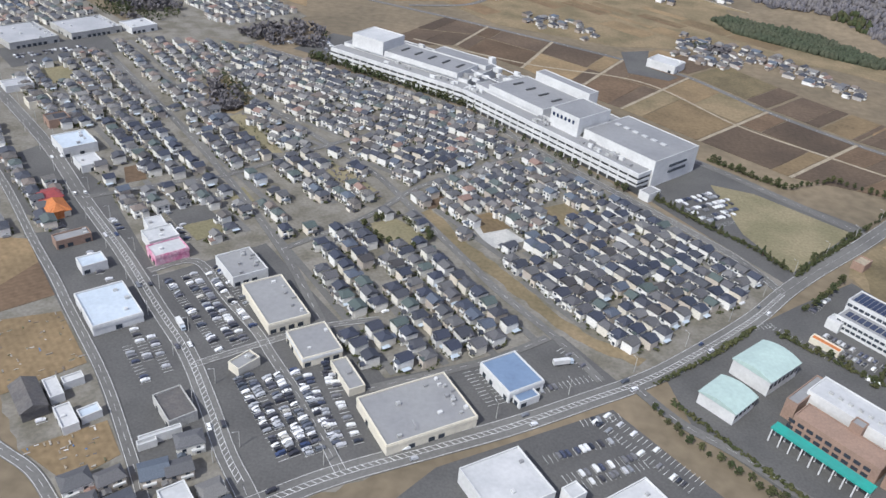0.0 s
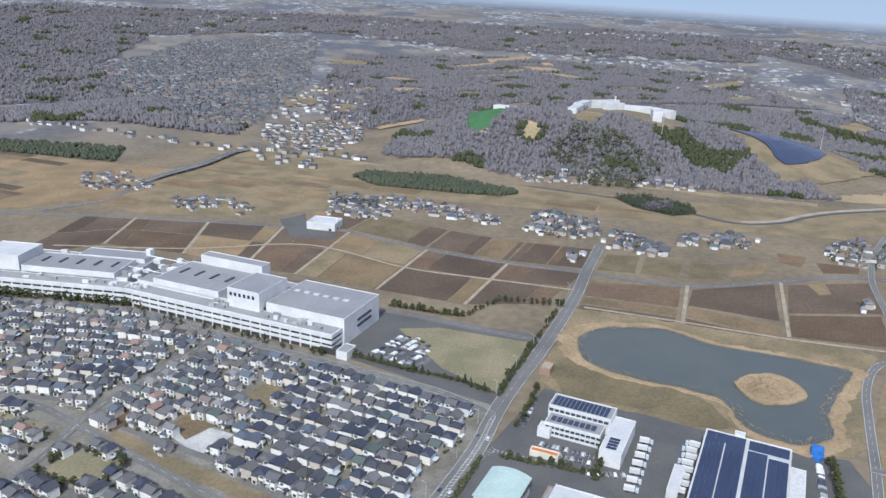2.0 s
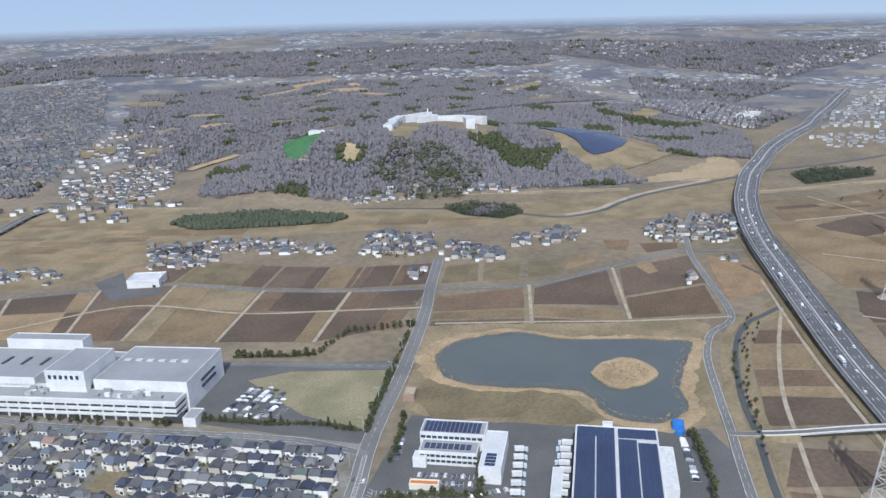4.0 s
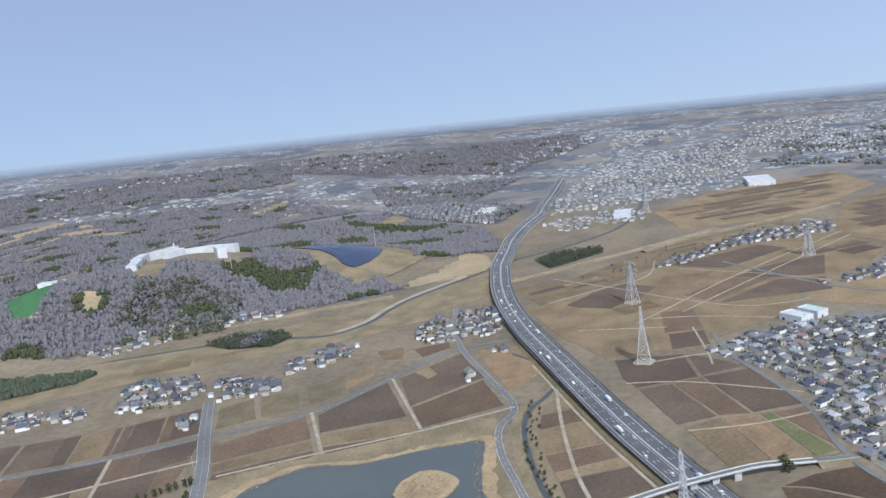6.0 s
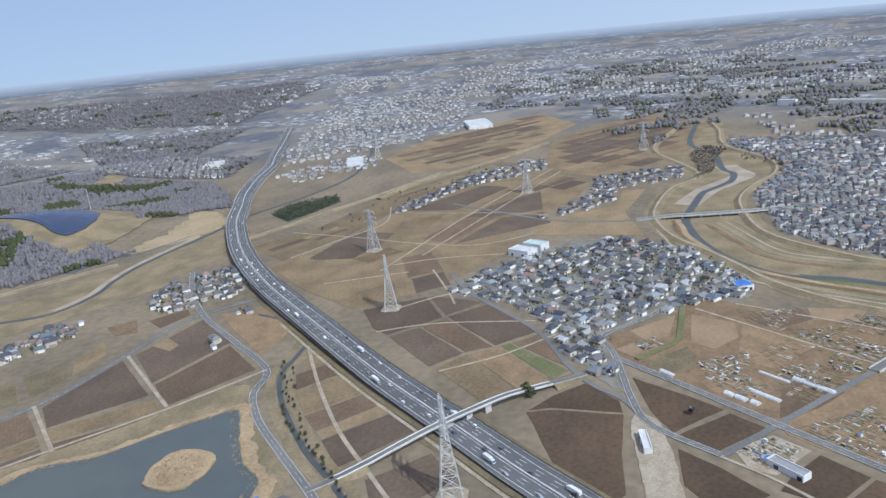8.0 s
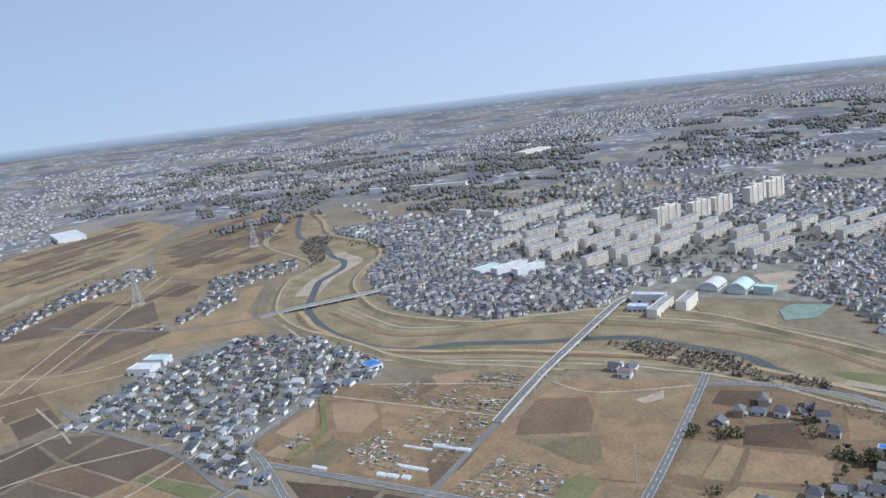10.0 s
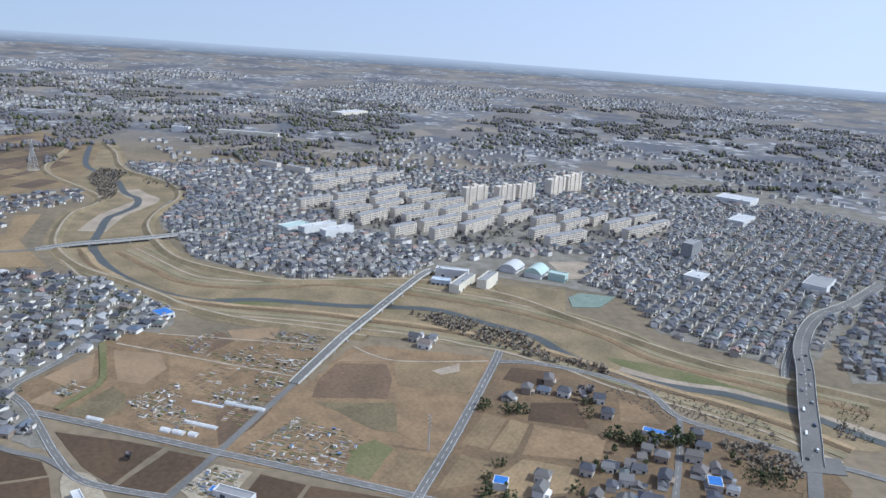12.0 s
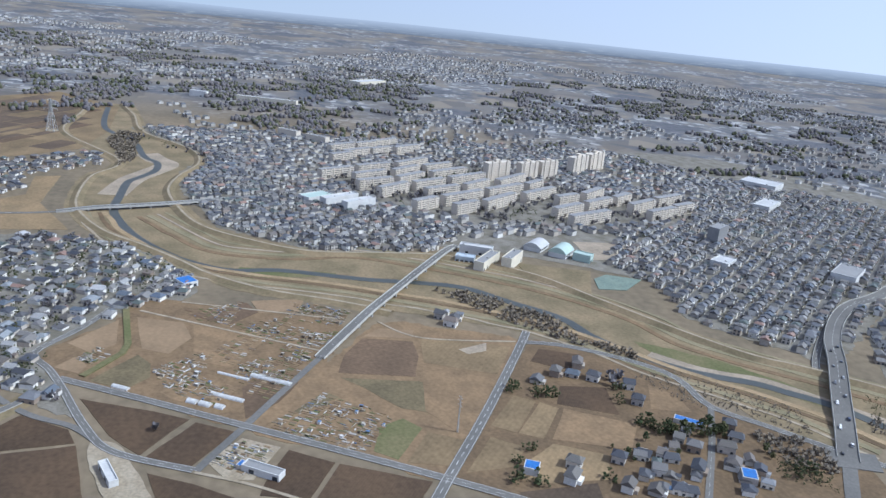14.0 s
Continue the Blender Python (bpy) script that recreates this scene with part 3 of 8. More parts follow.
patch("river_meadow", [(1948, 88), (1823, 104), (1679, 138), (1593, 132), (1514, 106), (1423, 77), (1376, 82), (1330, 114), (1243, 134), (1165, 140), (1079, 120), (1015, 86), (958, 56), (915, 34), (865, -8), (776, -146), (706, -215), (598, -269), (515, -303),
                       (480, -480), (590, -400), (635, -370), (692, -345), (771, -319), (860, -290), (933, -228), (958, -158), (978, -90), (1016, -46), (1076, -4), (1156, 9), (1230, 8), (1300, -16), (1375, -54), (1459, -63), (1535, -43), (1603, -14), (1675, -4), (1795, -10), (1929, -2)], .06, M["grass"], "river meadow of dry grass", "meadow", 15, 1.5)
patch("green_verge", [(942, -2), (924, -47), (904, -87), (905, -31), (914, -1)], .14, M["green"], "greener strip of river meadow", "meadow", 16)
patch("green_verge", [(692, -276), (666, -302), (631, -328), (576, -353), (558, -343), (591, -325), (627, -303), (656, -278)], .14, M["green"], "greener strip of river meadow", "meadow", 17)
patch("earth_cut", [(1153, 943), (1295, 952), (1342, 860), (1241, 777), (1158, 798), (1093, 864)], .3, M["hillearth"], "bare tan earth mound by the woods", "earth mound", 18, 4)

patch("town_ground", [(1215, 5), (1330, -5), (1420, -55), (1500, -45), (1690, 15), (1640, -150), (1560, -420), (1480, -760), (1330, -1060), (900, -1070), (720, -725), (680, -600), (610, -425), (640, -400), (722, -364), (800, -400), (950, -255), (950, -160), (962, -100), (1016, -55), (1074, -8), (1120, -5)], .05, M["yard"],
      "grey yards and lanes of a dense town", "town ground", 60, 3)
patch("town_ground", [(575, -440), (632, -500), (658, -545), (690, -625), (730, -735), (890, -1068), (780, -1060), (600, -800), (520, -560)], .05, M["yard"], "grey yards of a town beside the viaduct", "town ground")
patch("village_ground", [(915, 335), (966, 315), (1040, 270), (1086, 190), (1037, 99), (941, 47), (878, 54), (856, 113), (799, 168), (730, 152), (700, 149), (728, 173), (782, 209), (835, 227), (873, 256)], .05, M["yard"], "grey-brown yards of a village", "village ground", 61, 3)
patch("plots_ground", [(895, 100), (862, 48), (800, -46), (745, -30), (700, 15), (660, 58), (714, 112), (756, 156), (800, 165), (850, 110)], .05, M["earth"], "tan bare earth of allotments", "allotment ground", 62, 2)
patch("plots_ground", [(742, -34), (784, -86), (760, -130), (722, -180), (680, -144), (618, -88), (570, -38), (614, 8), (660, 54)], .05, M["earth"], "tan bare earth of farm plots", "farm ground", 63, 2)
patch("hamlet_ground", [(720, -196), (690, -225), (625, -262), (585, -255), (500, -300), (440, -250), (470, -140), (570, -40), (618, -90), (680, -146)], .05, M["earth"], "brown earth round a hamlet", "farm ground", 64, 2)

levee_line = [(885, 104), (851, 107), (797, 111), (783, 116), (768, 130), (754, 144)]
bank = Solid()
bank.ribbon(levee_line, 5, .9 + layer(), skirt=1.2)
setting("dyke", bank, M["green"], "low grassy dyke between plots", "dyke")

# ---- farm fields between the lanes ----
FIELD_MATS = ["paddy", "paddy", "paddy_red", "paddy", "stubble", "paddy", "paddy_red", "stubble"]
NAMES = {"earth": "bare brown allotment plot", "paddy": "ploughed dark brown paddy field", "paddy_red": "red-brown tilled field", "stubble": "pale stubble field", "grass": "field of dry grass", "green": "field with young green crop", "meadow": "rough olive winter meadow", "track": "bare gravel yard", "loam": "freshly ploughed dark loam field", "tanplot": "smooth bare tan plot"}
fields = random.Random(4)


def quad_field(a, b, c, d, cuts=1, kinds=None, inset=2.0, z=.3):
    """A field a-b-c-d, cut into strips from side a-d to side b-c."""
    a, b, c, d = (Vector(p) for p in (a, b, c, d))
    mid = (a + b + c + d) / 4
    a, b, c, d = (p + (mid - p).normalized() * inset for p in (a, b, c, d))
    cutsat = [0] + sorted(fields.uniform(.15, .85) for _ in range(cuts - 1)) + [1]
    for i, (s, t) in enumerate(zip(cutsat, cutsat[1:])):
        kind = kinds[i % len(kinds)] if kinds else fields.choice(FIELD_MATS)
        t -= .012
        p = [a.lerp(b, s), a.lerp(b, t), d.lerp(c, t), d.lerp(c, s)]
        so = Solid()
        ring = [tuple(q) for q in p]
        so.prism(ragged_straight(ring), -.2, z + fields.uniform(-.015, .015))
        tagged(part("farm_field", so, M[kind]), NAMES[kind], "field", "farm fields", "structure")


def ragged_straight(ring):
    out = []
    for (x0, y0), (x1, y1) in zip(ring, ring[1:] + ring[:1]):
        n = max(1, int(math.hypot(x1 - x0, y1 - y0) / 12))
        out += [(x0 + (x1 - x0) * k / n + fields.uniform(-.4, .4), y0 + (y1 - y0) * k / n + fields.uniform(-.4, .4)) for k in range(n)]
    return out


# rice land between the long field lane and the factory
LANES = [((126, 1008), (60, 870)), ((180, 985), (147, 897)), ((256, 950), (220, 845)), ((333, 911), (270, 790)), ((398, 872), (313, 757)), ((460, 792), (374, 698)), ((523, 729), (437, 642)), ((584, 681), (508, 622))]
for (a, d), (b, c), kinds in zip(LANES, LANES[1:], (["paddy"], ["paddy_red", "paddy"], ["paddy", "stubble"], ["paddy", "paddy_red"], ["stubble", "grass"], ["paddy_red", "paddy", "stubble", "paddy"], ["paddy_red", "paddy"])):
    m1, m2 = tuple(Vector(a).lerp(Vector(d), .44)), tuple(Vector(b).lerp(Vector(c), .44))
    quad_field(a, b, m2, m1, 2, kinds)
    quad_field(m1, m2, c, d, 2, kinds[::-1])
# strips towards the hamlets
NORTH = [(333, 918), (400, 882), (463, 800), (500, 762), (527, 737), (560, 715), (590, 695)]
for a, b, k in zip(NORTH, NORTH[1:], ("stubble", "meadow", "paddy", "stubble", "paddy", "paddy_red")):
    quad_field(a, b, (b[0] + 48, b[1] + 50), (a[0] + 48, a[1] + 50), 2, [k, "paddy"])
# between canal and motorway, and beyond it
PLAN = [
    # between canal and motorway
    ("stubble", [(768, 422), (788, 418), (757, 388), (729, 412)]), ("paddy_red", [(724, 416), (755, 386), (734, 371), (697, 404)]), ("stubble", [(694, 404), (731, 369), (706, 336), (659, 379)]),
    ("paddy_red", [(657, 379), (703, 335), (686, 317), (636, 361)]), ("stubble", [(634, 360), (684, 316), (674, 308), (626, 352)]), ("paddy", [(624, 352), (673, 306), (655, 285), (646, 283), (593, 327)]),
    ("paddy", [(581, 304), (614, 270), (588, 246), (540, 284)]), ("meadow", [(628, 284), (638, 271), (622, 252), (612, 264)]), ("paddy_red", [(538, 282), (574, 240), (536, 196), (500, 238)]),
    # between motorway and village
    ("paddy", [(867, 409), (902, 353), (846, 321), (805, 363), (821, 383)]), ("paddy", [(903, 350), (893, 310), (883, 291), (850, 319)]), ("paddy", [(847, 317), (878, 285), (813, 225), (781, 259)]),
    ("paddy", [(801, 360), (822, 338), (766, 283), (740, 306)]), ("paddy_red", [(824, 336), (844, 318), (779, 261), (768, 282)]), ("stubble", [(737, 300), (764, 280), (697, 226), (684, 252), (712, 278)]),
    ("earth", [(764, 279), (779, 256), (719, 206), (698, 224)]), ("green", [(781, 255), (786, 248), (734, 193), (720, 205)]), ("paddy_red", [(787, 246), (805, 226), (753, 199), (737, 191)]),
    ("loam", [(672, 216), (694, 202), (714, 180), (688, 154), (671, 151), (676, 201)]), ("loam", [(670, 217), (674, 201), (669, 151), (622, 150), (578, 147), (566, 155), (602, 190)]),
    # beyond the pylons
    ("stubble", [(983, 556), (1041, 518), (1031, 481), (952, 502)]), ("paddy", [(1046, 547), (1110, 537), (1077, 475), (1041, 484), (1039, 527)]), ("paddy", [(1104, 540), (1165, 518), (1150, 465), (1078, 468)]),
    ("stubble", [(1212, 475), (1246, 415), (1158, 425), (1174, 471)]), ("paddy", [(1271, 489), (1421, 398), (1398, 351), (1260, 407)]), ("paddy_red", [(1115, 419), (1203, 386), (1215, 336), (1089, 377)]),
    ("paddy", [(1209, 384), (1279, 358), (1353, 295), (1240, 277), (1215, 332)]), ("paddy", [(1203, 330), (1228, 275), (1166, 257), (1085, 369)]), ("paddy_red", [(1037, 422), (1055, 389), (985, 355), (962, 391)]),
    ("stubble", [(918, 443), (947, 402), (899, 378), (873, 426)]), ("paddy", [(958, 386), (981, 355), (937, 336), (912, 367)]),
]
PLAN += [
    # round the pond lane
    ("paddy_red", [(575, 659), (654, 622), (619, 581), (552, 631)]), ("stubble", [(549, 628), (616, 578), (604, 565), (539, 617)]), ("paddy", [(536, 613), (601, 562), (592, 552), (523, 601)]),
    ("paddy", [(660, 614), (750, 602), (685, 529), (630, 583)]), ("stubble", [(627, 580), (678, 520), (661, 502), (611, 562)]), ("paddy_red", [(608, 559), (656, 500), (600, 549)]),
    ("paddy", [(762, 597), (850, 577), (791, 513), (706, 541)]), ("paddy_red", [(703, 537), (783, 509), (734, 457), (669, 501)]), ("stubble", [(782, 594), (802, 588), (784, 564), (770, 565)]),
    ("earth", [(862, 566), (876, 514), (820, 462), (762, 467), (812, 520)]), ("meadow", [(640, 727), (671, 711), (634, 668), (602, 688)]), ("meadow", [(675, 707), (707, 684), (668, 644), (637, 665)]),
    ("meadow", [(713, 681), (746, 657), (708, 629), (676, 640)]), ("stubble", [(749, 656), (797, 655), (763, 629), (717, 631)]), ("paddy_red", [(846, 642), (879, 614), (863, 600), (826, 613)]),
    ("earth", [(830, 681), (849, 656), (815, 632), (807, 654)]), ("earth", [(558, 784), (601, 782), (604, 752), (565, 728), (543, 746)]),
]
PLAN += [
    # south of the plots lane
    ("loam", [(724, 147), (695, 106), (678, 87), (647, 120), (673, 134)]), ("loam", [(674, 84), (656, 64), (626, 96), (644, 118)]), ("loam", [(629, 118), (611, 96), (584, 71), (560, 96), (590, 116)]),
    ("loam", [(627, 39), (605, 17), (576, 42), (589, 66), (599, 61)]), ("loam", [(604, 16), (569, -29), (540, 0), (576, 39)]), ("paddy", [(572, 40), (536, 3), (500, 36), (540, 76)]),
    ("track", [(629, 87), (648, 62), (631, 42), (603, 65), (608, 80)]), ("paddy", [(570, 62), (545, 84), (500, 40), (470, 70), (520, 120), (556, 100)]),
    # allotments by the river
    ("tanplot", [(810, 152), (844, 113), (799, 118), (787, 136)]), ("tanplot", [(773, 161), (787, 146), (770, 139), (758, 146)]), ("tanplot", [(846, 100), (826, 67), (795, 66), (772, 86), (785, 103)]),
    ("meadow", [(751, 137), (778, 106), (761, 99), (740, 102), (727, 120), (746, 140)]), ("earth", [(822, 61), (806, 35), (785, 8), (738, 48), (756, 72)]), ("paddy_red", [(840, 63), (854, 11), (831, 6), (812, 34)]),
    ("tanplot", [(857, 8), (850, -39), (824, -26), (829, 7)]), ("earth", [(718, 100), (739, 75), (708, 49), (688, 72), (705, 94)]), ("paddy_red", [(708, 49), (728, 21), (704, 9), (681, 30), (668, 55)]),
    ("meadow", [(668, 24), (686, -4), (676, -10), (657, 45)]), ("paddy_red", [(737, -34), (761, -58), (744, -95), (717, -88), (687, -72), (710, -20)]), ("meadow", [(703, -19), (682, -70), (671, -88), (637, -62), (649, -44), (683, -30)]),
    ("stubble", [(748, -103), (713, -168), (673, -132), (707, -86)]), ("earth", [(702, -83), (668, -127), (623, -86), (609, -66), (642, -57)]), ("green", [(634, -22), (639, -40), (623, -47), (595, -18), (608, -7)]),
    ("stubble", [(619, -48), (601, -68), (578, -46), (591, -21)]), ("tanplot", [(775, -78), (763, -105), (748, -96), (763, -58)]), ("sand", [(720, -123), (725, -152), (711, -144), (710, -126)]),
]
PLAN += [
    # round the hamlet
    ("loam", [(704, -187), (684, -215), (663, -189), (686, -168)]), ("loam", [(645, -167), (632, -200), (595, -184), (622, -149)]), ("stubble", [(643, -127), (630, -138), (598, -102), (612, -90)]),
    ("stubble", [(629, -140), (617, -148), (586, -115), (598, -103)]), ("earth", [(616, -151), (581, -188), (557, -163), (585, -120)]), ("stubble", [(601, -84), (582, -100), (566, -79), (570, -50)]),
    ("earth", [(627, -235), (604, -245), (581, -237), (595, -211)]), ("stubble", [(581, -118), (557, -146), (536, -128), (547, -82), (564, -79)]), ("paddy", [(536, -120), (544, -70), (520, -60), (490, -100)]),
]
for k, (kind, ring_) in enumerate(PLAN):
    mid = Vector((sum(p[0] for p in ring_) / len(ring_), sum(p[1] for p in ring_) / len(ring_)))
    ring_ = [tuple(Vector(p) + (mid - Vector(p)).normalized() * .8) for p in ring_]
    so = Solid().prism(ragged_straight(ring_), -.2, .28 + .0007 * (k % 40))
    tagged(part("farm_field", so, M[kind]), NAMES.get(kind, "bare sandy plot"), "field", "farm fields", "structure")
patch("car_park", [(334, 939), (368, 956), (357, 894), (386, 869), (374, 854), (333, 866)], .34, M["asphalt"], "asphalt car park of a roadside store", "car park")
patch("gravel_yard", [(673, 143), (664, 130), (629, 122), (600, 118), (560, 116), (556, 132), (600, 139), (652, 146)], .2, M["track"], "long bare gravel yard beside a lane", "yard", 71, .8)
patch("pond_meadow", [(448, 514), (475, 522), (493, 496), (511, 466), (526, 438), (520, 404), (496, 413), (474, 445), (440, 470)], .2, M["meadow"], "rough olive meadow beside the pond", "meadow", 72, 1.5)

# ---- water ----
POND = [(494, 550), (525, 563), (575, 544), (591, 512), (613, 490), (630, 476), (653, 451), (663, 436), (623, 413), (590, 391), (576, 373), (546, 372), (528, 399), (538, 432), (525, 453), (496, 482), (482, 506), (482, 525)]
patch("reed_bank", [(526, 604), (564, 580), (636, 516), (703, 462), (690, 440), (642, 404), (580, 353), (535, 369), (497, 417), (466, 444), (435, 484), (441, 512)], .12, M["grass"], "grassy bank round the pond", "bank", 20, 2)
bank = Solid()
outer = ragged([(CXp + (x - CXp) * 1.13, CYp + (y - CYp) * 1.13) for CXp, CYp in ((570, 465),) for x, y in POND], 6, 2.5, 21)
bank.prism(outer, -.2, .6)
setting("reed_bed", bank, M["reed"], "tan dry reeds at the pond's edge", "reeds")
w = Solid()
w.prism(ragged(POND, 6, 1.0, 22), -.2, .7)
setting("water", w, M["water"], "still dark green-grey pond", "pond")
isl = Solid()
isl.prism(ragged([(563, 450), (581, 456), (603, 449), (602, 421), (585, 414), (562, 419), (558, 434)], 4, 1.0, 23), -.2, 2.0)
setting("island", isl, M["reed"], "island of dry tan reeds in the pond", "island")


def stream(name, pts, width, z, label, material="water", step=8):
    s = Solid()
    s.ribbon(smooth(pts, step), width, z + layer(), skirt=.4)
    return setting(name, s, M["riverwater" if material == "water" else material], label, "river" if material == "water" else "bank")


stream("sand_bank", [(1460, 20), (1420, 12), (1384, 2), (1340, 30), (1300, 58), (1225, 88)], 34, .13, "pale sand bars in the river bend", "sand")
stream("sand_bank", [(668, -272), (636, -291), (618, -309), (600, -331), (560, -352), (500, -380)], 12, .13, "pale sand bar beside the river", "sand")
stream("water", [(1900, 40), (1680, 62), (1560, 30), (1440, 26), (1400, 14), (1350, 22), (1310, 48), (1286, 64), (1216, 80), (1164, 91), (1111, 89), (1048, 77), (991, 55), (960, 35), (935, 8), (925, -36), (899, -81), (880, -114), (863, -154),
                 (840, -192), (797, -217), (752, -243), (713, -246), (685, -254), (663, -264), (636, -281), (618, -299), (600, -321), (581, -334), (553, -352), (492, -372), (400, -425), (250, -520)], 10, .2, "narrow dark river winding through meadows")
stream("sand_bank", [(1180, 785), (1056, 797), (988, 793), (929, 781), (880, 790)], 9, .13, "pale river bed with dry banks", "sand")
stream("water", [(1900, 760), (1740, 715), (1560, 690), (1400, 720), (1299, 760), (1174, 773), (1056, 789), (986, 785), (929, 773), (868, 787), (837, 853), (800, 920), (660, 1070), (500, 1260), (250, 1560), (0, 1800)], 7, .2, "thin dark stream in the flood plain")
stream("water", [(860, 520), (821, 443), (766, 432), (728, 430), (682, 409), (617, 362), (580, 327), (538, 290), (480, 235)], 4, .25, "narrow canal beside a lane")
for off in (-7.5, 7.5):
    s = Solid()
    s.ribbon(beside(smooth([(840, 470), (821, 443), (766, 432), (728, 430), (682, 409), (617, 362), (580, 327), (538, 290), (480, 235)]), off), 7, .22, skirt=.4)
    setting("canal_bank", s, M["grass"], "grassy canal bank", "bank")


def levee(pts, h=3.2, crest=4.0, base=16.0):
    s = Solid()
    line = smooth(pts, 12)
    l1, r1 = edges(line, crest / 2)
    l0, r0 = edges(line, base / 2)
    k = len(line)
    s.add([(*p, 0) for p in l0] + [(*p, h) for p in l1] + [(*p, h) for p in r1] + [(*p, 0) for p in r0],
          [(j * k + i, (j + 1) * k + i, (j + 1) * k + i + 1, j * k + i + 1) for j in range(3) for i in range(k - 1)])
    setting("levee", s, M["grass"], "long grassy levee", "levee")
    t = Solid()
    t.ribbon([(*p, h) for p in line], 2.6, .06, skirt=.1)
    setting("levee_path", t, M["track"], "pale path on the levee's crest", "path")


LEVEE_E = [(1929, 12), (1795, 3), (1675, 9), (1599, -1), (1531, -30), (1459, -50), (1380, -41), (1308, -3), (1236, 21), (1156, 22), (1075, 9), (1011, -34), (966, -83), (945, -158), (921, -219), (855, -277), (771, -306), (692, -332), (635, -357), (600, -387), (480, -470)]
LEVEE_W = [(1948, 71), (1823, 92), (1679, 125), (1593, 119), (1514, 93), (1423, 64), (1371, 70), (1325, 102), (1243, 122), (1165, 128), (1079, 108), (1019, 74), (964, 46), (925, 28), (875, -12), (835, -63), (800, -100)]
levee(LEVEE_E)
levee(LEVEE_W, 2.4)
levee([(1360, 560), (1480, 520), (1640, 420), (1800, 340)], 2.5)
levee([(1150, 690), (1250, 640), (1420, 560), (1560, 500)], 2.0)
levee([(440, 1290), (560, 1170), (690, 1060), (790, 1015), (925, 925), (1050, 830)], 2.0)

# ---- roads ----
LAYER[0] = 0
paint = Solid()
ROADS = []


def road(name, pts, width, label, lines=True, z=.34, material="road", hatch=None, edge=True, step=6):
    line = smooth(pts, step)
    s = Solid()
    z += layer()
    s.ribbon(line, width, z, skirt=.3)
    ROADS.append((line, width))
    setting(name, s, M[material], label, "road")
    if not lines:
        return line
    if edge:
        for off in (width / 2 - .5, -(width / 2 - .5)):
            paint.ribbon(beside(line, off), .22, z + .03)
    for i, (x, y, h, deg) in enumerate(along(line, 3.2 if hatch else 10, 2)):
        c, q = math.cos(radians(deg)), math.sin(radians(deg))
        if hatch and hatch[0] <= x <= hatch[1]:
            for side in (-1.3, 1.3):
                ox, oy = -q * side, c * side
                paint.ribbon([(x + ox - c * 1.6, y + oy - q * 1.6, h), (x + ox + c * 1.6, y + oy + q * 1.6, h)], .25, z + .03)
            paint.ribbon([(x - c * .9 - q * 1.1, y - q * .9 + c * 1.1, h), (x + c * .9 + q * 1.1, y + q * .9 - c * 1.1, h)], .36, z + .035)
        elif not hatch or i % 3 == 0:
            paint.ribbon([(x - c * 2.5, y - q * 2.5, h), (x + c * 2.5, y + q * 2.5, h)], .34 if "dashes" in label else .16, z + .03)
    return line


MAIN = road("road_main", [(60, 222), (113, 263), (140, 282), (176, 302), (212, 322), (251, 347), (284, 369), (316, 397), (354, 434), (383, 468), (412, 498), (462, 546), (540, 628), (588, 685), (650, 755)], 11.5, "main road with a hatched median", hatch=(100, 380))
SHOP = road("road_shops", [(118, 240), (107, 262), (90, 285), (72, 314), (50, 347), (22, 380), (-20, 430), (-69, 484), (-126, 550), (-211, 636), (-330, 755)], 9.5, "shopping road with a hatched median", hatch=(-60, 100))
road("road_west", [(78, 236), (66, 256), (47, 284), (18, 324), (-22, 371), (-42, 395), (-74, 431), (-122, 487), (-190, 560)], 5.5, "narrow side road behind shops", hatch=None)
road("road_market", [(140, 283), (117, 318), (90, 354), (79, 369), (53, 397), (26, 427), (4, 412)], 6, "service road along shop fronts")
road("road_cross", [(55, 337), (85, 361), (112, 380), (140, 392)], 5, "short cross road")
road("road_factory", [(379, 467), (360, 502), (327, 540), (291, 577), (231, 640), (180, 700), (101, 745), (16, 790), (-60, 828)], 7, "road between houses and factory")
road("road_estate", [(258, 362), (238, 392), (206, 430), (181, 465), (147, 514), (113, 563), (72, 603), (-20, 690)], 5.5, "estate road", edge=False)
road("road_estate", [(134, 344), (112, 380), (71, 450), (8, 537), (-71, 634), (-183, 764)], 5.5, "estate road", edge=False)
road("road_estate", [(143, 336), (200, 368), (232, 393)], 5, "estate road behind shops", edge=False)
road("road_estate", [(71, 450), (115, 502), (141, 548), (166, 575), (190, 600), (230, 640)], 5, "estate cross road", edge=False)
road("road_west_cross", [(-69, 484), (-20, 520), (8, 537), (60, 598), (100, 640)], 5, "estate cross road", edge=False)
road("road_field", [(-60, 1090), (40, 1045), (126, 1010), (180, 985), (256, 950), (333, 911), (398, 873), (459, 793), (523, 730), (586, 682), (625, 648), (662, 622), (699, 612), (762, 606), (834, 598), (880, 570), (910, 540)], 7, "long pale lane across rice fields", edge=False)
road("road_side", [(360, 655), (385, 634), (415, 604), (464, 556)], 9, "straight drive beside the factory lawn", edge=False)
road("road_pond", [(1010, 690), (930, 640), (856, 580), (790, 508), (733, 447), (690, 437), (651, 413), (610, 376), (571, 339), (534, 305), (450, 225)], 6.5, "lane between pond and canal")
road("road_bank", [(536, 606), (600, 553), (662, 499), (733, 447)], 3, "pale track along the pond's far bank", lines=False, material="track")
for (a, b) in LANES[1:7]:
    road("farm_track", [a, b], 3.2, "pale farm track between fields", lines=False, material="track", z=.34)
road("farm_track", [(663, 624), (598, 550)], 3.2, "pale farm track between fields", lines=False, material="track", z=.34)
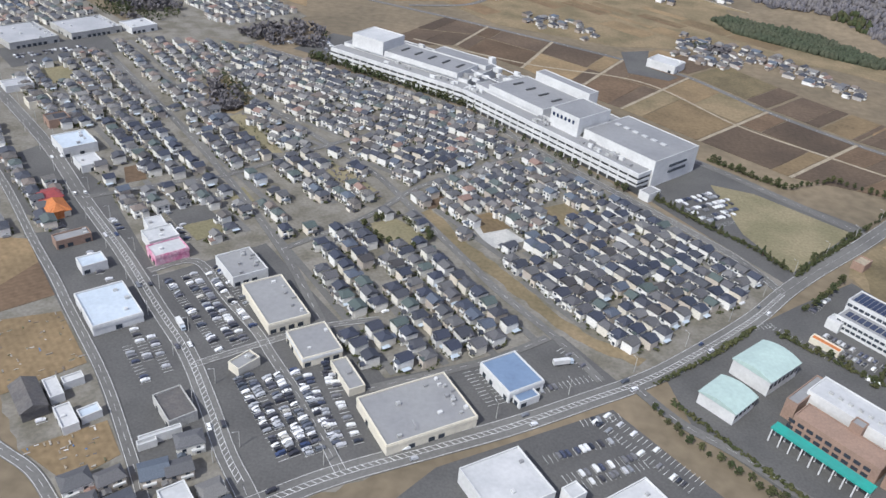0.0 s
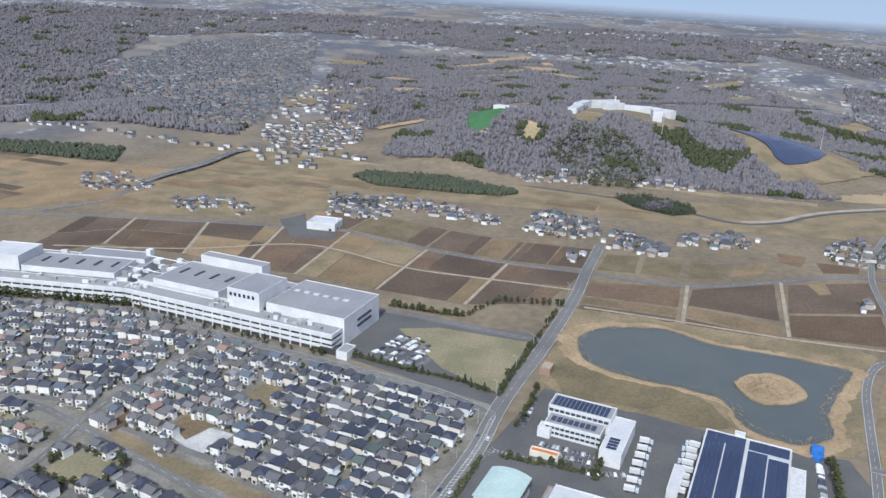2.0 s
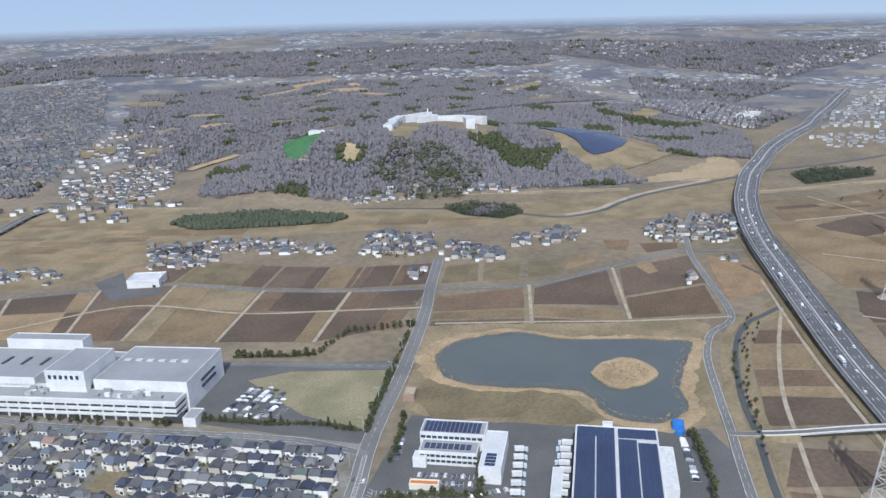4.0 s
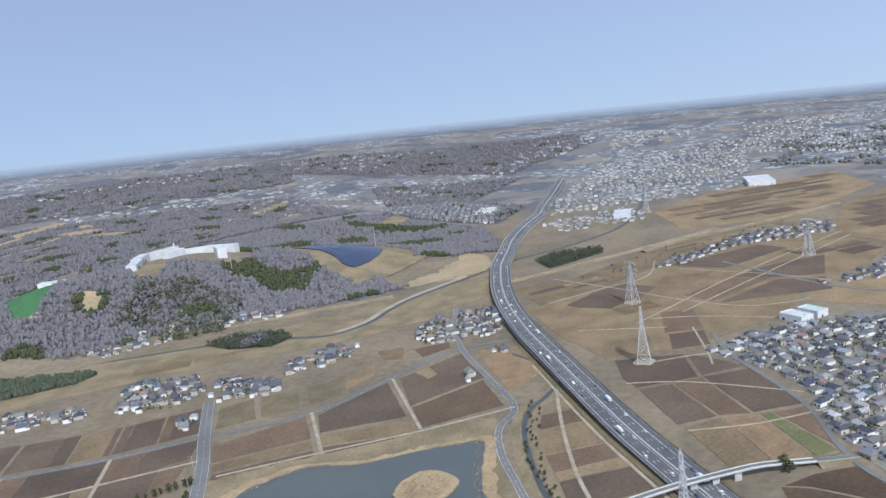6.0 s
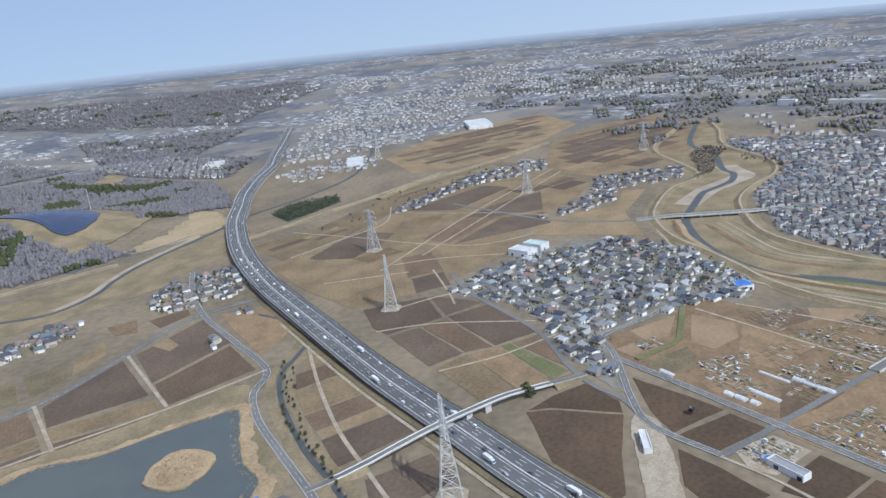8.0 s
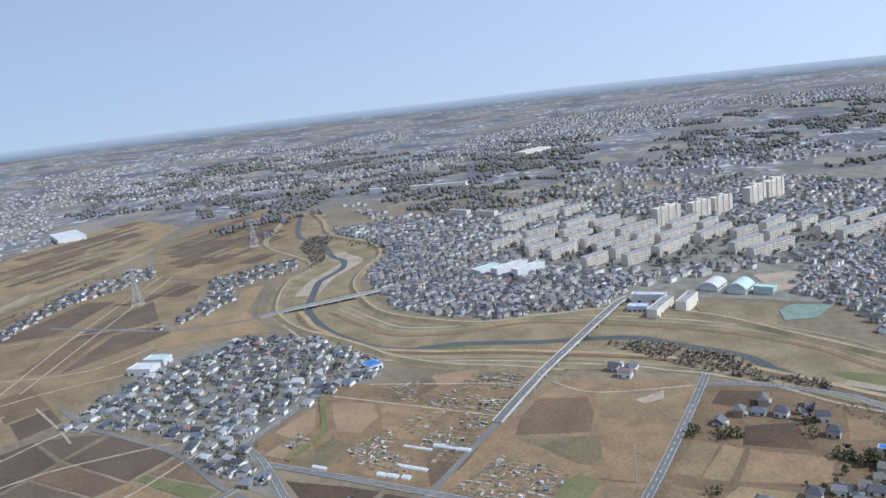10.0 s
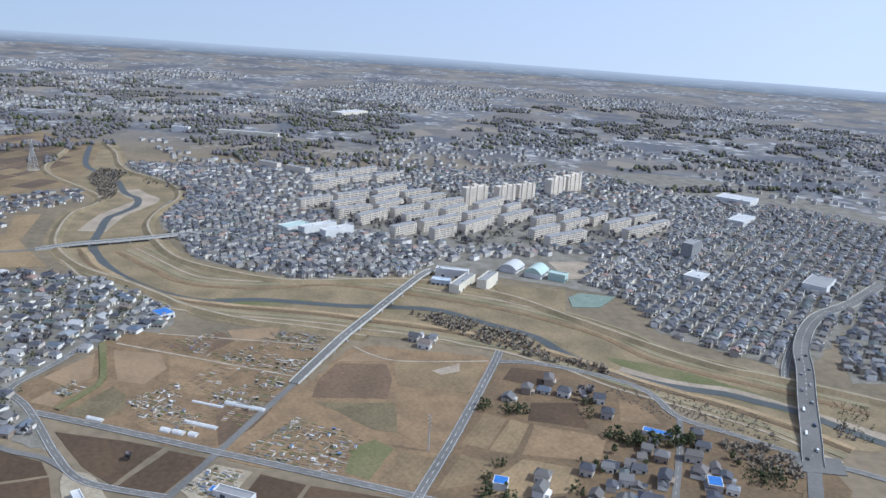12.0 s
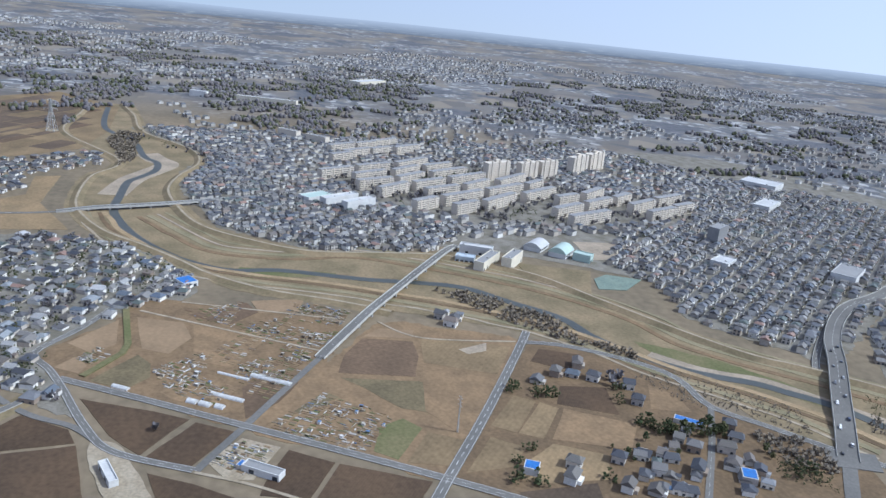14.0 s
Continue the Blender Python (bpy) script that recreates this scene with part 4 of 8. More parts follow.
road("farm_track", [(760, 604), (666, 500)], 3.2, "pale farm track between fields", lines=False, material="track", z=.34)
road("farm_track", [(100, 905), (225, 860), (344, 840), (420, 745), (493, 688), (550, 645)], 3.0, "pale farm track between fields", lines=False, material="track", z=.34)
road("farm_track", [(800, 440), (752, 414), (700, 384), (640, 345), (590, 305), (540, 262), (490, 205)], 3.0, "pale farm track beside the canal", lines=False, material="track")
for line in ([(989, 432), (1061, 417), (1213, 385), (1382, 338), (1529, 296)], [(1043, 397), (1177, 364), (1344, 321), (1500, 280)], [(1176, 629), (1134, 511), (1094, 413), (1080, 332), (1122, 272)], [(871, 373), (903, 338), (926, 295)], [(988, 369), (915, 333), (880, 318)],
             [(1010, 424), (1031, 366), (1039, 290)], [(812, 376), (831, 322), (834, 232)], [(732, 296), (762, 251), (804, 211)], [(1254, 470), (1233, 344), (1208, 266)], [(1052, 574), (1122, 540), (1203, 499), (1300, 520)], [(950, 485), (968, 436), (983, 396)]):
    road("farm_track", line, 2.2, "pale farm track between paddies", lines=False, material="track", z=.34)
for line in ([(621, 94), (600, 68), (574, 42), (540, 6)], [(858, 96), (745, -22)], [(868, 62), (802, -50)], [(787, -82), (748, -104), (720, -176)]):
    road("farm_track", line, 2.2, "narrow earth track between plots", lines=False, material="track", z=.34)
road("road_bridge_south", [(622, 93), (661, 56), (695, 24), (738, -17)], 5, "straight farm road to the river bridge", lines=False)
road("road_plots", [(756, 158), (714, 113), (659, 56), (614, 9), (571, -35), (530, -75), (470, -130)], 6.5, "lane between fields and plots")
road("road_levee", [(735, -196), (718, -181), (677, -143), (618, -87), (569, -38), (520, 10), (470, 60)], 7, "straight road with white centre dashes")
road("road_levee", [(718, -181), (700, -214), (657, -252), (625, -264), (585, -257), (550, -276), (508, -299), (469, -324), (400, -360)], 6.5, "curving road along the river")
road("road_hamlet", [(583, -256), (548, -222), (508, -180), (470, -140)], 4.5, "hamlet lane", edge=False)
road("road_village", [(975, 345), (909, 309), (866, 272), (808, 226), (744, 195), (712, 175), (690, 152), (664, 138)], 4.5, "village edge lane", lines=False)
road("road_village", [(870, 115), (835, 140), (806, 168), (793, 172), (770, 163), (740, 156), (690, 146), (656, 133), (623, 94)], 5.5, "bending village road")
road("road_north", [(78, 1043), (149, 1076), (186, 1140), (220, 1180), (283, 1244), (339, 1325), (430, 1400)], 7, "road to a concrete bridge", edge=False, z=.34)
road("road_hillfoot", [(120, 1580), (224, 1505), (349, 1434), (448, 1300), (571, 1172), (708, 1066), (784, 1030), (925, 943), (1060, 850), (1180, 800)], 5, "pale road at the foot of the hills", edge=False)
road("road_east", [(1193, -82), (1166, 25), (1162, 128), (1161, 184), (1180, 260), (1230, 330), (1300, 420)], 6, "road over the river bridge", edge=False, z=.34)
road("road_lot", [(277, 358), (294, 338), (317, 322), (345, 297), (390, 258)], 6, "drive lined by a hedge", edge=False)
road("road_nw", [(-30, 290), (-4, 274), (16, 264), (34, 248), (50, 230)], 5.5, "curving lane", edge=True)


def near_road(x, y, room):
    return any((p[0] - x) ** 2 + (p[1] - y) ** 2 < (wd / 2 + room) ** 2 for line, wd in ROADS for p in line)


def field_area(poly, deg, w, h, kinds, holes=(), gap=2.0, kink=3.0):
    """A chequer of fields with grassy balks between them, where the area is open."""
    rnd = random.Random(int(poly[0][0]))
    base = Solid()
    base.prism(ragged_straight(poly), -.3, .04 + layer())
    setting("field_land", base, M[kinds[-1]], "bare soil between field balks", "field")
    at = axes_frame(poly[0][0], poly[0][1], deg)
    for i in range(-24, 25):
        for j in range(-24, 25):
            off = (j % 2) * w * .3
            ring = [at(i * w + off + gap, j * h + gap), at((i + 1) * w + off - gap, j * h + gap), at((i + 1) * w + off - gap, (j + 1) * h - gap), at(i * w + off + gap, (j + 1) * h - gap)]
            ring = [(x + rnd.uniform(-kink, kink) * .3, y + rnd.uniform(-kink, kink) * .3) for x, y in ring]
            mid = (sum(p[0] for p in ring) / 4, sum(p[1] for p in ring) / 4)
            tests = ring + [mid] + [((a[0] + b[0]) / 2, (a[1] + b[1]) / 2) for a, b in zip(ring, ring[1:] + ring[:1])]
            if not all(inside(*p, poly) for p in tests) or any(inside(*p, hole) for p in tests for hole in holes) or any(near_road(*p, 1.5) for p in tests):
                continue
            cutv = rnd.choice([1, 1, 2, 3])
            for c in range(cutv):
                f0, f1 = c / cutv, (c + 1) / cutv - (.02 if cutv > 1 else 0)
                a, b, cc, d = (Vector(p) for p in ring)
                q = [tuple(a.lerp(d, f0)), tuple(b.lerp(cc, f0)), tuple(b.lerp(cc, f1)), tuple(a.lerp(d, f1))]
                kind = rnd.choice(kinds)
                so = Solid()
                so.prism(ragged_straight(q), -.2, .30 + rnd.uniform(-.015, .015))
                tagged(part("farm_field", so, M[kind]), NAMES[kind], "field", "farm fields", "structure")


stuff("road_markings", paint, M["paint"], "white lane lines and hatching on asphalt", "road markings")

BROWN = ["paddy", "paddy", "paddy_red", "stubble", "paddy"]
MIXED = ["paddy", "stubble", "grass", "paddy_red", "stubble"]
field_area([(1110, 660), (1190, 600), (1420, 540), (1620, 400), (1560, 330), (1470, 440), (1300, 500), (1200, 520), (1130, 540), (1040, 580)], -30, 60, 34, MIXED, gap=1.2)
field_area([(1020, 590), (1110, 530), (1240, 500), (1300, 465), (1420, 420), (1500, 310), (1420, 225), (1300, 235), (1180, 295), (1110, 285), (1040, 295), (930, 352), (870, 420), (930, 500)], -36, 58, 36, ["paddy", "stubble", "earth", "paddy", "stubble"], [r for k_, r in PLAN[20:31]])
field_area([(1110, 280), (1180, 275), (1240, 180), (1330, 170), (1330, 140), (1200, 165), (1090, 140), (1105, 205)], -50, 40, 30, MIXED, gap=1.2)
field_area([(1500, 300), (1640, 320), (1800, 330), (2000, 260), (2100, 120), (1900, 20), (1640, 60), (1500, 110), (1440, 220)], -40, 70, 40, BROWN + ["stubble"], gap=1.2)
field_area([(1640, 420), (1820, 360), (2050, 300), (2300, 420), (2000, 640), (1750, 680), (1560, 560)], -40, 80, 46, MIXED, gap=1.2)
field_area([(420, 1200), (560, 1060), (700, 950), (850, 850), (1000, 720), (960, 690), (840, 760), (700, 880), (580, 960), (440, 985), (330, 960), (190, 1000), (120, 1080), (210, 1180), (330, 1300)], -42, 70, 36, ["stubble", "grass", "earth", "stubble", "grass", "grass"], [[(440, 950), (470, 975), (545, 921), (575, 862), (548, 845)], [(618, 878), (677, 890), (700, 828)], [(213, 1065), (277, 1075), (315, 990), (222, 1010)]])
field_area([(100, 1330), (240, 1230), (190, 1110), (60, 1060), (-60, 1100), (-40, 990), (-200, 1090), (-330, 1250), (-420, 1480), (-200, 1560), (0, 1420)], -42, 80, 44, ["stubble", "paddy", "grass", "stubble"], [[(110, 1240), (190, 1225), (210, 1110), (120, 1120)]])
RIVER_EAST = [(1130, 60), (1053, 34), (1000, 10), (965, -50), (955, -120), (905, -185), (840, -250), (790, -285), (735, -310), (672, -322), (610, -362), (540, -410)]
RIVER_WEST = [(1150, 112), (1082, 104), (1010, 80), (950, 45), (905, -10), (868, -70), (830, -118), (790, -165), (735, -215), (690, -240), (640, -262), (560, -310), (500, -330)]
for pts, off, wd, kind, words in ((RIVER_EAST, 14, 3, "sand", "pale earth path on the river bank"), (RIVER_EAST, 4, 7, "lawn", "olive strip of river grass"), (RIVER_EAST, -9, 6, "earth", "brown strip of dead reeds"), (RIVER_EAST, 24, 4, "lawn", "olive strip of river grass"),
                                  (RIVER_WEST, -6, 6, "lawn", "olive strip of river grass"), (RIVER_WEST, 5, 5, "earth", "brown strip of dead reeds"), (RIVER_WEST, -15, 3, "track", "pale path along the levee"), (RIVER_WEST, 12, 6, "reed", "tan strip of reeds")):
    strip = Solid()
    line = smooth(pts, 9)
    line = [(p[0] + 2.5 * noise.noise((p[0] * .03, p[1] * .03, off)), p[1] + 2.5 * noise.noise((p[0] * .03, p[1] * .03, off + 9))) for p in line]
    strip.ribbon(beside(line, off), wd, .2 + layer(), skirt=.3)
    setting("bank_strip", strip, M[kind], words, "river bank")
M["navy"] = mat("navy_sign_enamel", (.03, .045, .10), (.035, .05, .09), scale=.3, fine=1)

# ---- the long white factory ----
def hall(parent, at, deg, u0, u1, n0, n1, z0, z1, wall="white", roof="roofmetal", name="hall", lip=.7, label=""):
    """A flat-roofed block with a raised edge; its roof is a part of its own."""
    cx, cy = at((u0 + u1) / 2, (n0 + n1) / 2)
    s = Solid().box(cx, cy, z0, z1, u1 - u0, n1 - n0, deg)
    body = part(name, s, M[wall], parent, label)
    rim_ = Solid()
    for du, dn, lu, ln in ((0, (n1 - n0) / 2 - .2, u1 - u0, .4), (0, -(n1 - n0) / 2 + .2, u1 - u0, .4), ((u1 - u0) / 2 - .2, 0, .4, n1 - n0 - .8), (-(u1 - u0) / 2 + .2, 0, .4, n1 - n0 - .8)):
        px, py = at((u0 + u1) / 2 + du, (n0 + n1) / 2 + dn)
        rim_.box(px, py, z1 - .05, z1 + lip, lu + .1, ln + .06, deg)
    part("parapet", rim_, M[wall], body)
    part("roof", Solid().box(cx, cy, z1 - .1, z1 + .12, u1 - u0 - 1, n1 - n0 - 1, deg), M[roof], body)
    return body


def terrace(parent, at, deg, u0, u1, depth, floors, name):
    """A stepped white front: floor bands standing proud of dark ribbons, glass and recess shade put into one colour."""
    top = floors[-1][1]
    cx, cy = at((u0 + u1) / 2, depth / 2)
    # dark core: recess shade and window glass painted as one tone
    body = part(name, Solid().box(cx, cy, 0, top - 1.2, u1 - u0, depth, deg), M["dark"], parent)
    for z0, z1 in floors:
        x, y = at((u0 + u1) / 2, depth / 2 - .4)
        part("floor_band", Solid().box(x, y, z0, z1, u1 - u0 + 1.2, depth + 1.6, deg), M["white"], body)
    x, y = at((u0 + u1) / 2, depth / 2)
    part("terrace_roof", Solid().box(x, y, top, top + .1, u1 - u0 - 1, depth - 1, deg), M["roofgrey"], body)
    n = int((u1 - u0) / 9)
    for i in range(1, n):
        x, y = at(u0 + (u1 - u0) * i / n, -.3)
        part("pier", Solid().box(x, y, 0, top - .5, 1.1, 1.0, deg), M["white"], body)
    return body


fac = thing("factory", "long white factory with terraced front and grey roofs", "factory")
WD, ED = -29.7, -45.0
W, EA = axes_frame(30, 800, WD), axes_frame(164, 724, ED)
FLOORS = [(3.4, 5.4), (7.4, 9.6), (11.8, 15.0)]
terrace(fac, W, WD, 0, 154, 14, FLOORS, "west_front")
terrace(fac, EA, ED, 0, 198, 14, FLOORS, "east_front")
hall(fac, W, WD, 4, 150, 14, 66, 0, 17.5, name="west_hall")
hall(fac, W, WD, 16, 54, 12, 46, 17.5, 30, roof="roofwhite", name="west_tower")
hall(fac, W, WD, 56, 140, 12, 48, 17.6, 22, name="west_upper_hall")
hall(fac, W, WD, 84, 146, 52, 72, 17.6, 21, name="west_rear_hall")
hall(fac, EA, ED, 2, 128, 14, 70, 0, 17.5, name="middle_hall")
hall(fac, EA, ED, 20, 86, 13, 62, 17.6, 22.5, name="middle_upper_hall")
hall(fac, EA, ED, 28, 92, 64, 76, 0, 29, name="rear_tower")
hall(fac, EA, ED, 98, 128, 9, 48, 15, 30.5, roof="roofmetal", name="sign_tower")
hall(fac, EA, ED, 130, 200, 15, 72, 0, 21.5, name="east_hall")
# the end wall of the east hall: window ribbons and a low entrance block
for z in (8.2, 13.2):
    x, y = EA(200.4, 46)
    part("window_ribbon", Solid().box(x, y, z, z + 1.6, 1.2, 22, ED), M["glass"], fac)
x, y = EA(198, 1.2)
part("entrance", Solid().box(x, y, 0, 4.6, 18, 7, ED), M["dark"], fac, "dark glazed entrance under the front")
hall(fac, EA, ED, 205, 214, -6, 8, 0, 6, name="gatehouse", roof="roofgrey")
# plain bars in place of the lettering on the tower
for i in range(6):
    x, y = EA(101.5 + i * 4.2, 8.75)
    part("sign_letter", Solid().box(x, y, 24.8, 27.6, 2.0, .3, ED), M["navy"], fac, "dark blue sign shape")
# roof slots, skylights, plant
for i in range(5):
    x, y = W(66 + i * 16, 32)
    part("roof_vent", Solid().box(x, y, 22.2, 22.9, 2.2, 12, WD), M["dark"], fac)
for i in range(4):
    x, y = EA(30 + i * 15.5, 40)
    part("roof_vent", Solid().box(x, y, 22.7, 23.4, 2.2, 12, ED), M["dark"], fac)
for i in range(6):
    x, y = EA(138 + i * 9, 48)
    part("skylight", Solid().box(x, y, 21.7, 22.6, 5, 3.2, ED), M["roofwhite"], fac)
plant = random.Random(8)
for k in range(60):
    west = k < 22
    at, deg = (W, WD) if west else (EA, ED)
    u = plant.uniform(60, 150) if west else plant.choice([plant.uniform(4, 20), plant.uniform(130, 190), plant.uniform(86, 98)])
    n = plant.uniform(2, 11) if k % 2 else plant.uniform(50, 64) if west else plant.uniform(3, 11)
    base = 15.1 if n < 13 else 17.6
    x, y = at(u, n)
    part("roof_unit", Solid().box(x, y, base, base + plant.uniform(1.2, 3), plant.uniform(2, 6), plant.uniform(1.5, 3.2), deg), M[plant.choice(["white", "roofgrey", "steel"])], fac)
for k in range(14):
    x, y = EA(plant.uniform(-16, 16), plant.uniform(18, 66))
    part("roof_unit", Solid().box(x, y, 17.6, 17.6 + plant.uniform(1.5, 4), plant.uniform(3, 8), plant.uniform(2, 5), ED), M[plant.choice(["white", "white", "roofgrey"])], fac)
for z, n in ((20.5, 30), (21.5, 58)):
    a, b = EA(-24, n), EA(18, n)
    part("roof_pipe", Solid().bar((*a, z), (*b, z), 1.0), M["white"], fac)
a, b = EA(-26, 60), EA(-26, 66)
part("chimney", Solid().box(*a, 17.5, 27, 5, 5, ED), M["white"], fac)

# ---- shops and halls ----
def shop(name, x, y, lx, ly, h, deg, wall, roof, label, category="shop", plant_n=6, lip=.9, seed=1, ribbon=None):
    t = thing(name, label, category)
    at = axes_frame(x, y, deg)
    body = hall(t, at, deg, -lx / 2, lx / 2, -ly / 2, ly / 2, 0, h, wall, roof, "body", lip)
    rnd = random.Random(seed)
    for k in range(plant_n):
        u = lx / 2 - rnd.uniform(2, 7) if k % 3 else rnd.uniform(-lx / 2 + 2, lx / 2 - 2)
        px, py = at(u, -ly / 2 + 2 + (ly - 4) * (k + .5) / plant_n)
        part("roof_unit", Solid().box(px, py, h + .1, h + rnd.uniform(.9, 1.7), rnd.uniform(1.2, 2.4), rnd.uniform(1, 2), deg), M[rnd.choice(["white", "steel", "roofgrey"])], t)
    for side, length, other in ((-1, lx, ly), (1, lx, ly)):
        for k in range(int(length / 5)):
            px, py = at(-length / 2 + 2.5 + 5 * k, side * (other / 2 + .02))
            if rnd.random() < .45:
                part("window", Solid().box(px, py, .4, 2.9, 3.2, .16, deg), M["glass"], t)
    for side in (-1, 1):
        for k in range(int(ly / 6)):
            px, py = at(side * (lx / 2 + .02), -ly / 2 + 3 + 6 * k)
            if rnd.random() < .35:
                part("door", Solid().box(px, py, .2, 2.8, .16, 2.6, deg), M["glass"], t)
    if ribbon:
        for side, length, other in ((-1, lx, ly), (1, lx, ly)):
            px, py = at(0, side * (other / 2 + .12))
            part("fascia", Solid().box(px, py, h - 1.5, h + .2, length + .4, .24, deg), M[ribbon], t)
        for side in (-1, 1):
            px, py = at(side * (lx / 2 + .12), 0)
            part("fascia", Solid().box(px, py, h - 1.5, h + .2, .24, ly, deg), M[ribbon], t)
    return t


shop("supermarket", 168, 321, 46, 33, 6, 33, "cream", "roofgrey", "cream supermarket with a wide grey flat roof", plant_n=14, seed=1, ribbon="cream")
shop("shop", 83, 391, 23, 41, 6, 36, "cream", "roofgrey", "long cream shop with a grey flat roof", seed=2, ribbon="cream")
shop("shop", 55, 422, 21, 26, 6, 40, "white", "roofgrey", "white shop with a grey flat roof", plant_n=8, seed=3)
shop("shop", 111, 361, 21, 24, 5.5, 34, "cream", "roofgrey", "cream shop with a grey flat roof", plant_n=2, seed=4, ribbon="white")
shop("shop_annexe", 132, 341, 8.5, 23, 3.8, 34, "cream", "roofgrey", "low narrow annexe with a grey roof", plant_n=1, seed=5)
shop("garden_store", 0, 371, 25, 33, 5.5, 41, "white", "rooflight", "store with a pale blue roof and white walls", plant_n=3, seed=6, ribbon="white")
shop("blue_store", 212, 354, 21, 25, 6, 36, "white", "blue", "white shop with a faded blue roof", plant_n=0, seed=7, ribbon="white")
shop("blue_store_porch", 219, 341, 12, 7, 3.6, 36, "white", "blue", "low blue-roofed porch of a shop", plant_n=0, seed=8)
shop("warehouse", 210, 282, 30, 28, 8, 34, "white", "roofwhite", "white warehouse with a pale flat roof", "warehouse", plant_n=2, seed=9)
shop("warehouse", 264, 274, 32, 24, 7.5, 38, "white", "roofwhite", "low white warehouse with a pale roof", "warehouse", plant_n=2, seed=10)
shop("warehouse_office", 238, 281, 8, 7, 8, 38, "white", "roofwhite", "small white block beside a warehouse", "office", plant_n=0, seed=11)
shop("shop", -1, 443, 18, 15, 6, 41, "white", "roofwhite", "white roadside shop with pale roof", plant_n=2, seed=12)
shop("pink_shop", 9, 429, 20, 14, 6, 43, "pink", "roofwhite", "pink roadside shop with a pale roof", plant_n=1, seed=13, ribbon="pink")
shop("shop", -9, 455, 11, 13, 6, 38, "white", "roofwhite", "small white roadside shop", plant_n=1, seed=14)
shop("shop", -50, 432, 20, 9, 5, 44, "brick", "roofgrey", "long low shop with a grey roof", plant_n=2, seed=15)
shop("shop", -27, 409, 14, 11, 5, 43, "white", "rooflight", "small shop with a pale roof", plant_n=0, seed=16)
shop("shop", -108, 553, 24, 26, 7, 45, "white", "rooflight", "white shop with a pale roof", plant_n=4, seed=17)
shop("shop", -86, 528, 15, 18, 5, 45, "white", "roofwhite", "small white shop beside the road", plant_n=1, seed=18)
M["roofpale"] = mat("pale_grey_sheet_roof", (.40, .40, .41), (.34, .345, .355), scale=.06, fine=.5, rough=.6, spread=.12)
shop("big_store", -268, 771, 46, 56, 6, 52, "concrete", "roofpale", "large store with a wide pale grey roof", plant_n=16, seed=19)
shop("big_store", -226, 816, 52, 46, 6, 52, "concrete", "roofpale", "large store with a wide pale grey roof", plant_n=12, seed=20)
shop("store", -181, 837, 28, 26, 6, 52, "white", "roofwhite", "white store with a pale roof", plant_n=2, seed=21)
shop("shop", -205, 650, 22, 16, 5, 45, "white", "roofpale", "low white roadside shop with a pale roof", plant_n=2, seed=35)
shop("shop", -172, 622, 18, 14, 5, 45, "cream", "brownroof", "low brown-roofed roadside shop", plant_n=1, seed=36)
shop("shop", -140, 590, 16, 14, 6, 45, "brick", "brownroof", "dark flat-roofed roadside shop", plant_n=1, seed=37)
shop("depot_hall", -290, 1100, 90, 46, 8, -40, "white", "rooflight", "row of pale industrial roofs", "factory", plant_n=6, seed=22)
shop("restaurant", 81, 341, 13, 8, 4.5, 55, "cream", "roofgrey", "small cream restaurant in a car park", "restaurant", plant_n=3, seed=23)
shop("workshop", 60, 306, 13, 20, 5, 42, "concrete", "brownroof", "brown-grey flat-roofed workshop beside shops", "workshop", plant_n=0, seed=24)
shop("garage_wall", 60, 289, 18, 2.6, 4, 36, "white", "roofwhite", "long narrow white shed", "shed", plant_n=0, seed=25)
shop("shed", 56, 284, 8, 3, 3, 36, "white", "roofwhite", "small white shed with flat roof", "shed", plant_n=0, seed=26)
shop("shed", 3, 308, 6, 14, 4, 42, "white", "roofwhite", "white corrugated shed beside a lane", "shed", plant_n=0, seed=27)
shop("shed", 17, 292, 7, 15, 4, 42, "white", "roofwhite", "white corrugated shed beside a lane", "shed", plant_n=1, seed=28)
shop("shed", 8, 316, 9, 5, 3.5, 42, "white", "roofwhite", "white corrugated shed beside a lane", "shed", plant_n=0, seed=29)
shop("shed", 25, 297, 9, 6, 3.5, 45, "white", "rooflight", "pale blue shed beside a lane", "shed", plant_n=0, seed=30)
shop("flat_roofed_house", 80, 255, 11, 12, 6.5, 40, "white", "roofwhite", "white flat-roofed house beside the main road", "house", plant_n=0, seed=31)
shop("white_hall", 377, 898, 33, 26, 8, -35, "white", "roofwhite", "white two-storey hall among fields", "hall", plant_n=3, seed=32, ribbon="white")
shop("brick_hut", 443, 508, 12, 8, 5, 45, "brick", "track", "small brown brick hut by a road", "hut", plant_n=0, seed=33)
shop("yellow_shed", 388, 413, 17, 5, 3.2, -45, "cream", "orange", "long low orange-roofed shed", "shed", plant_n=0, seed=34)


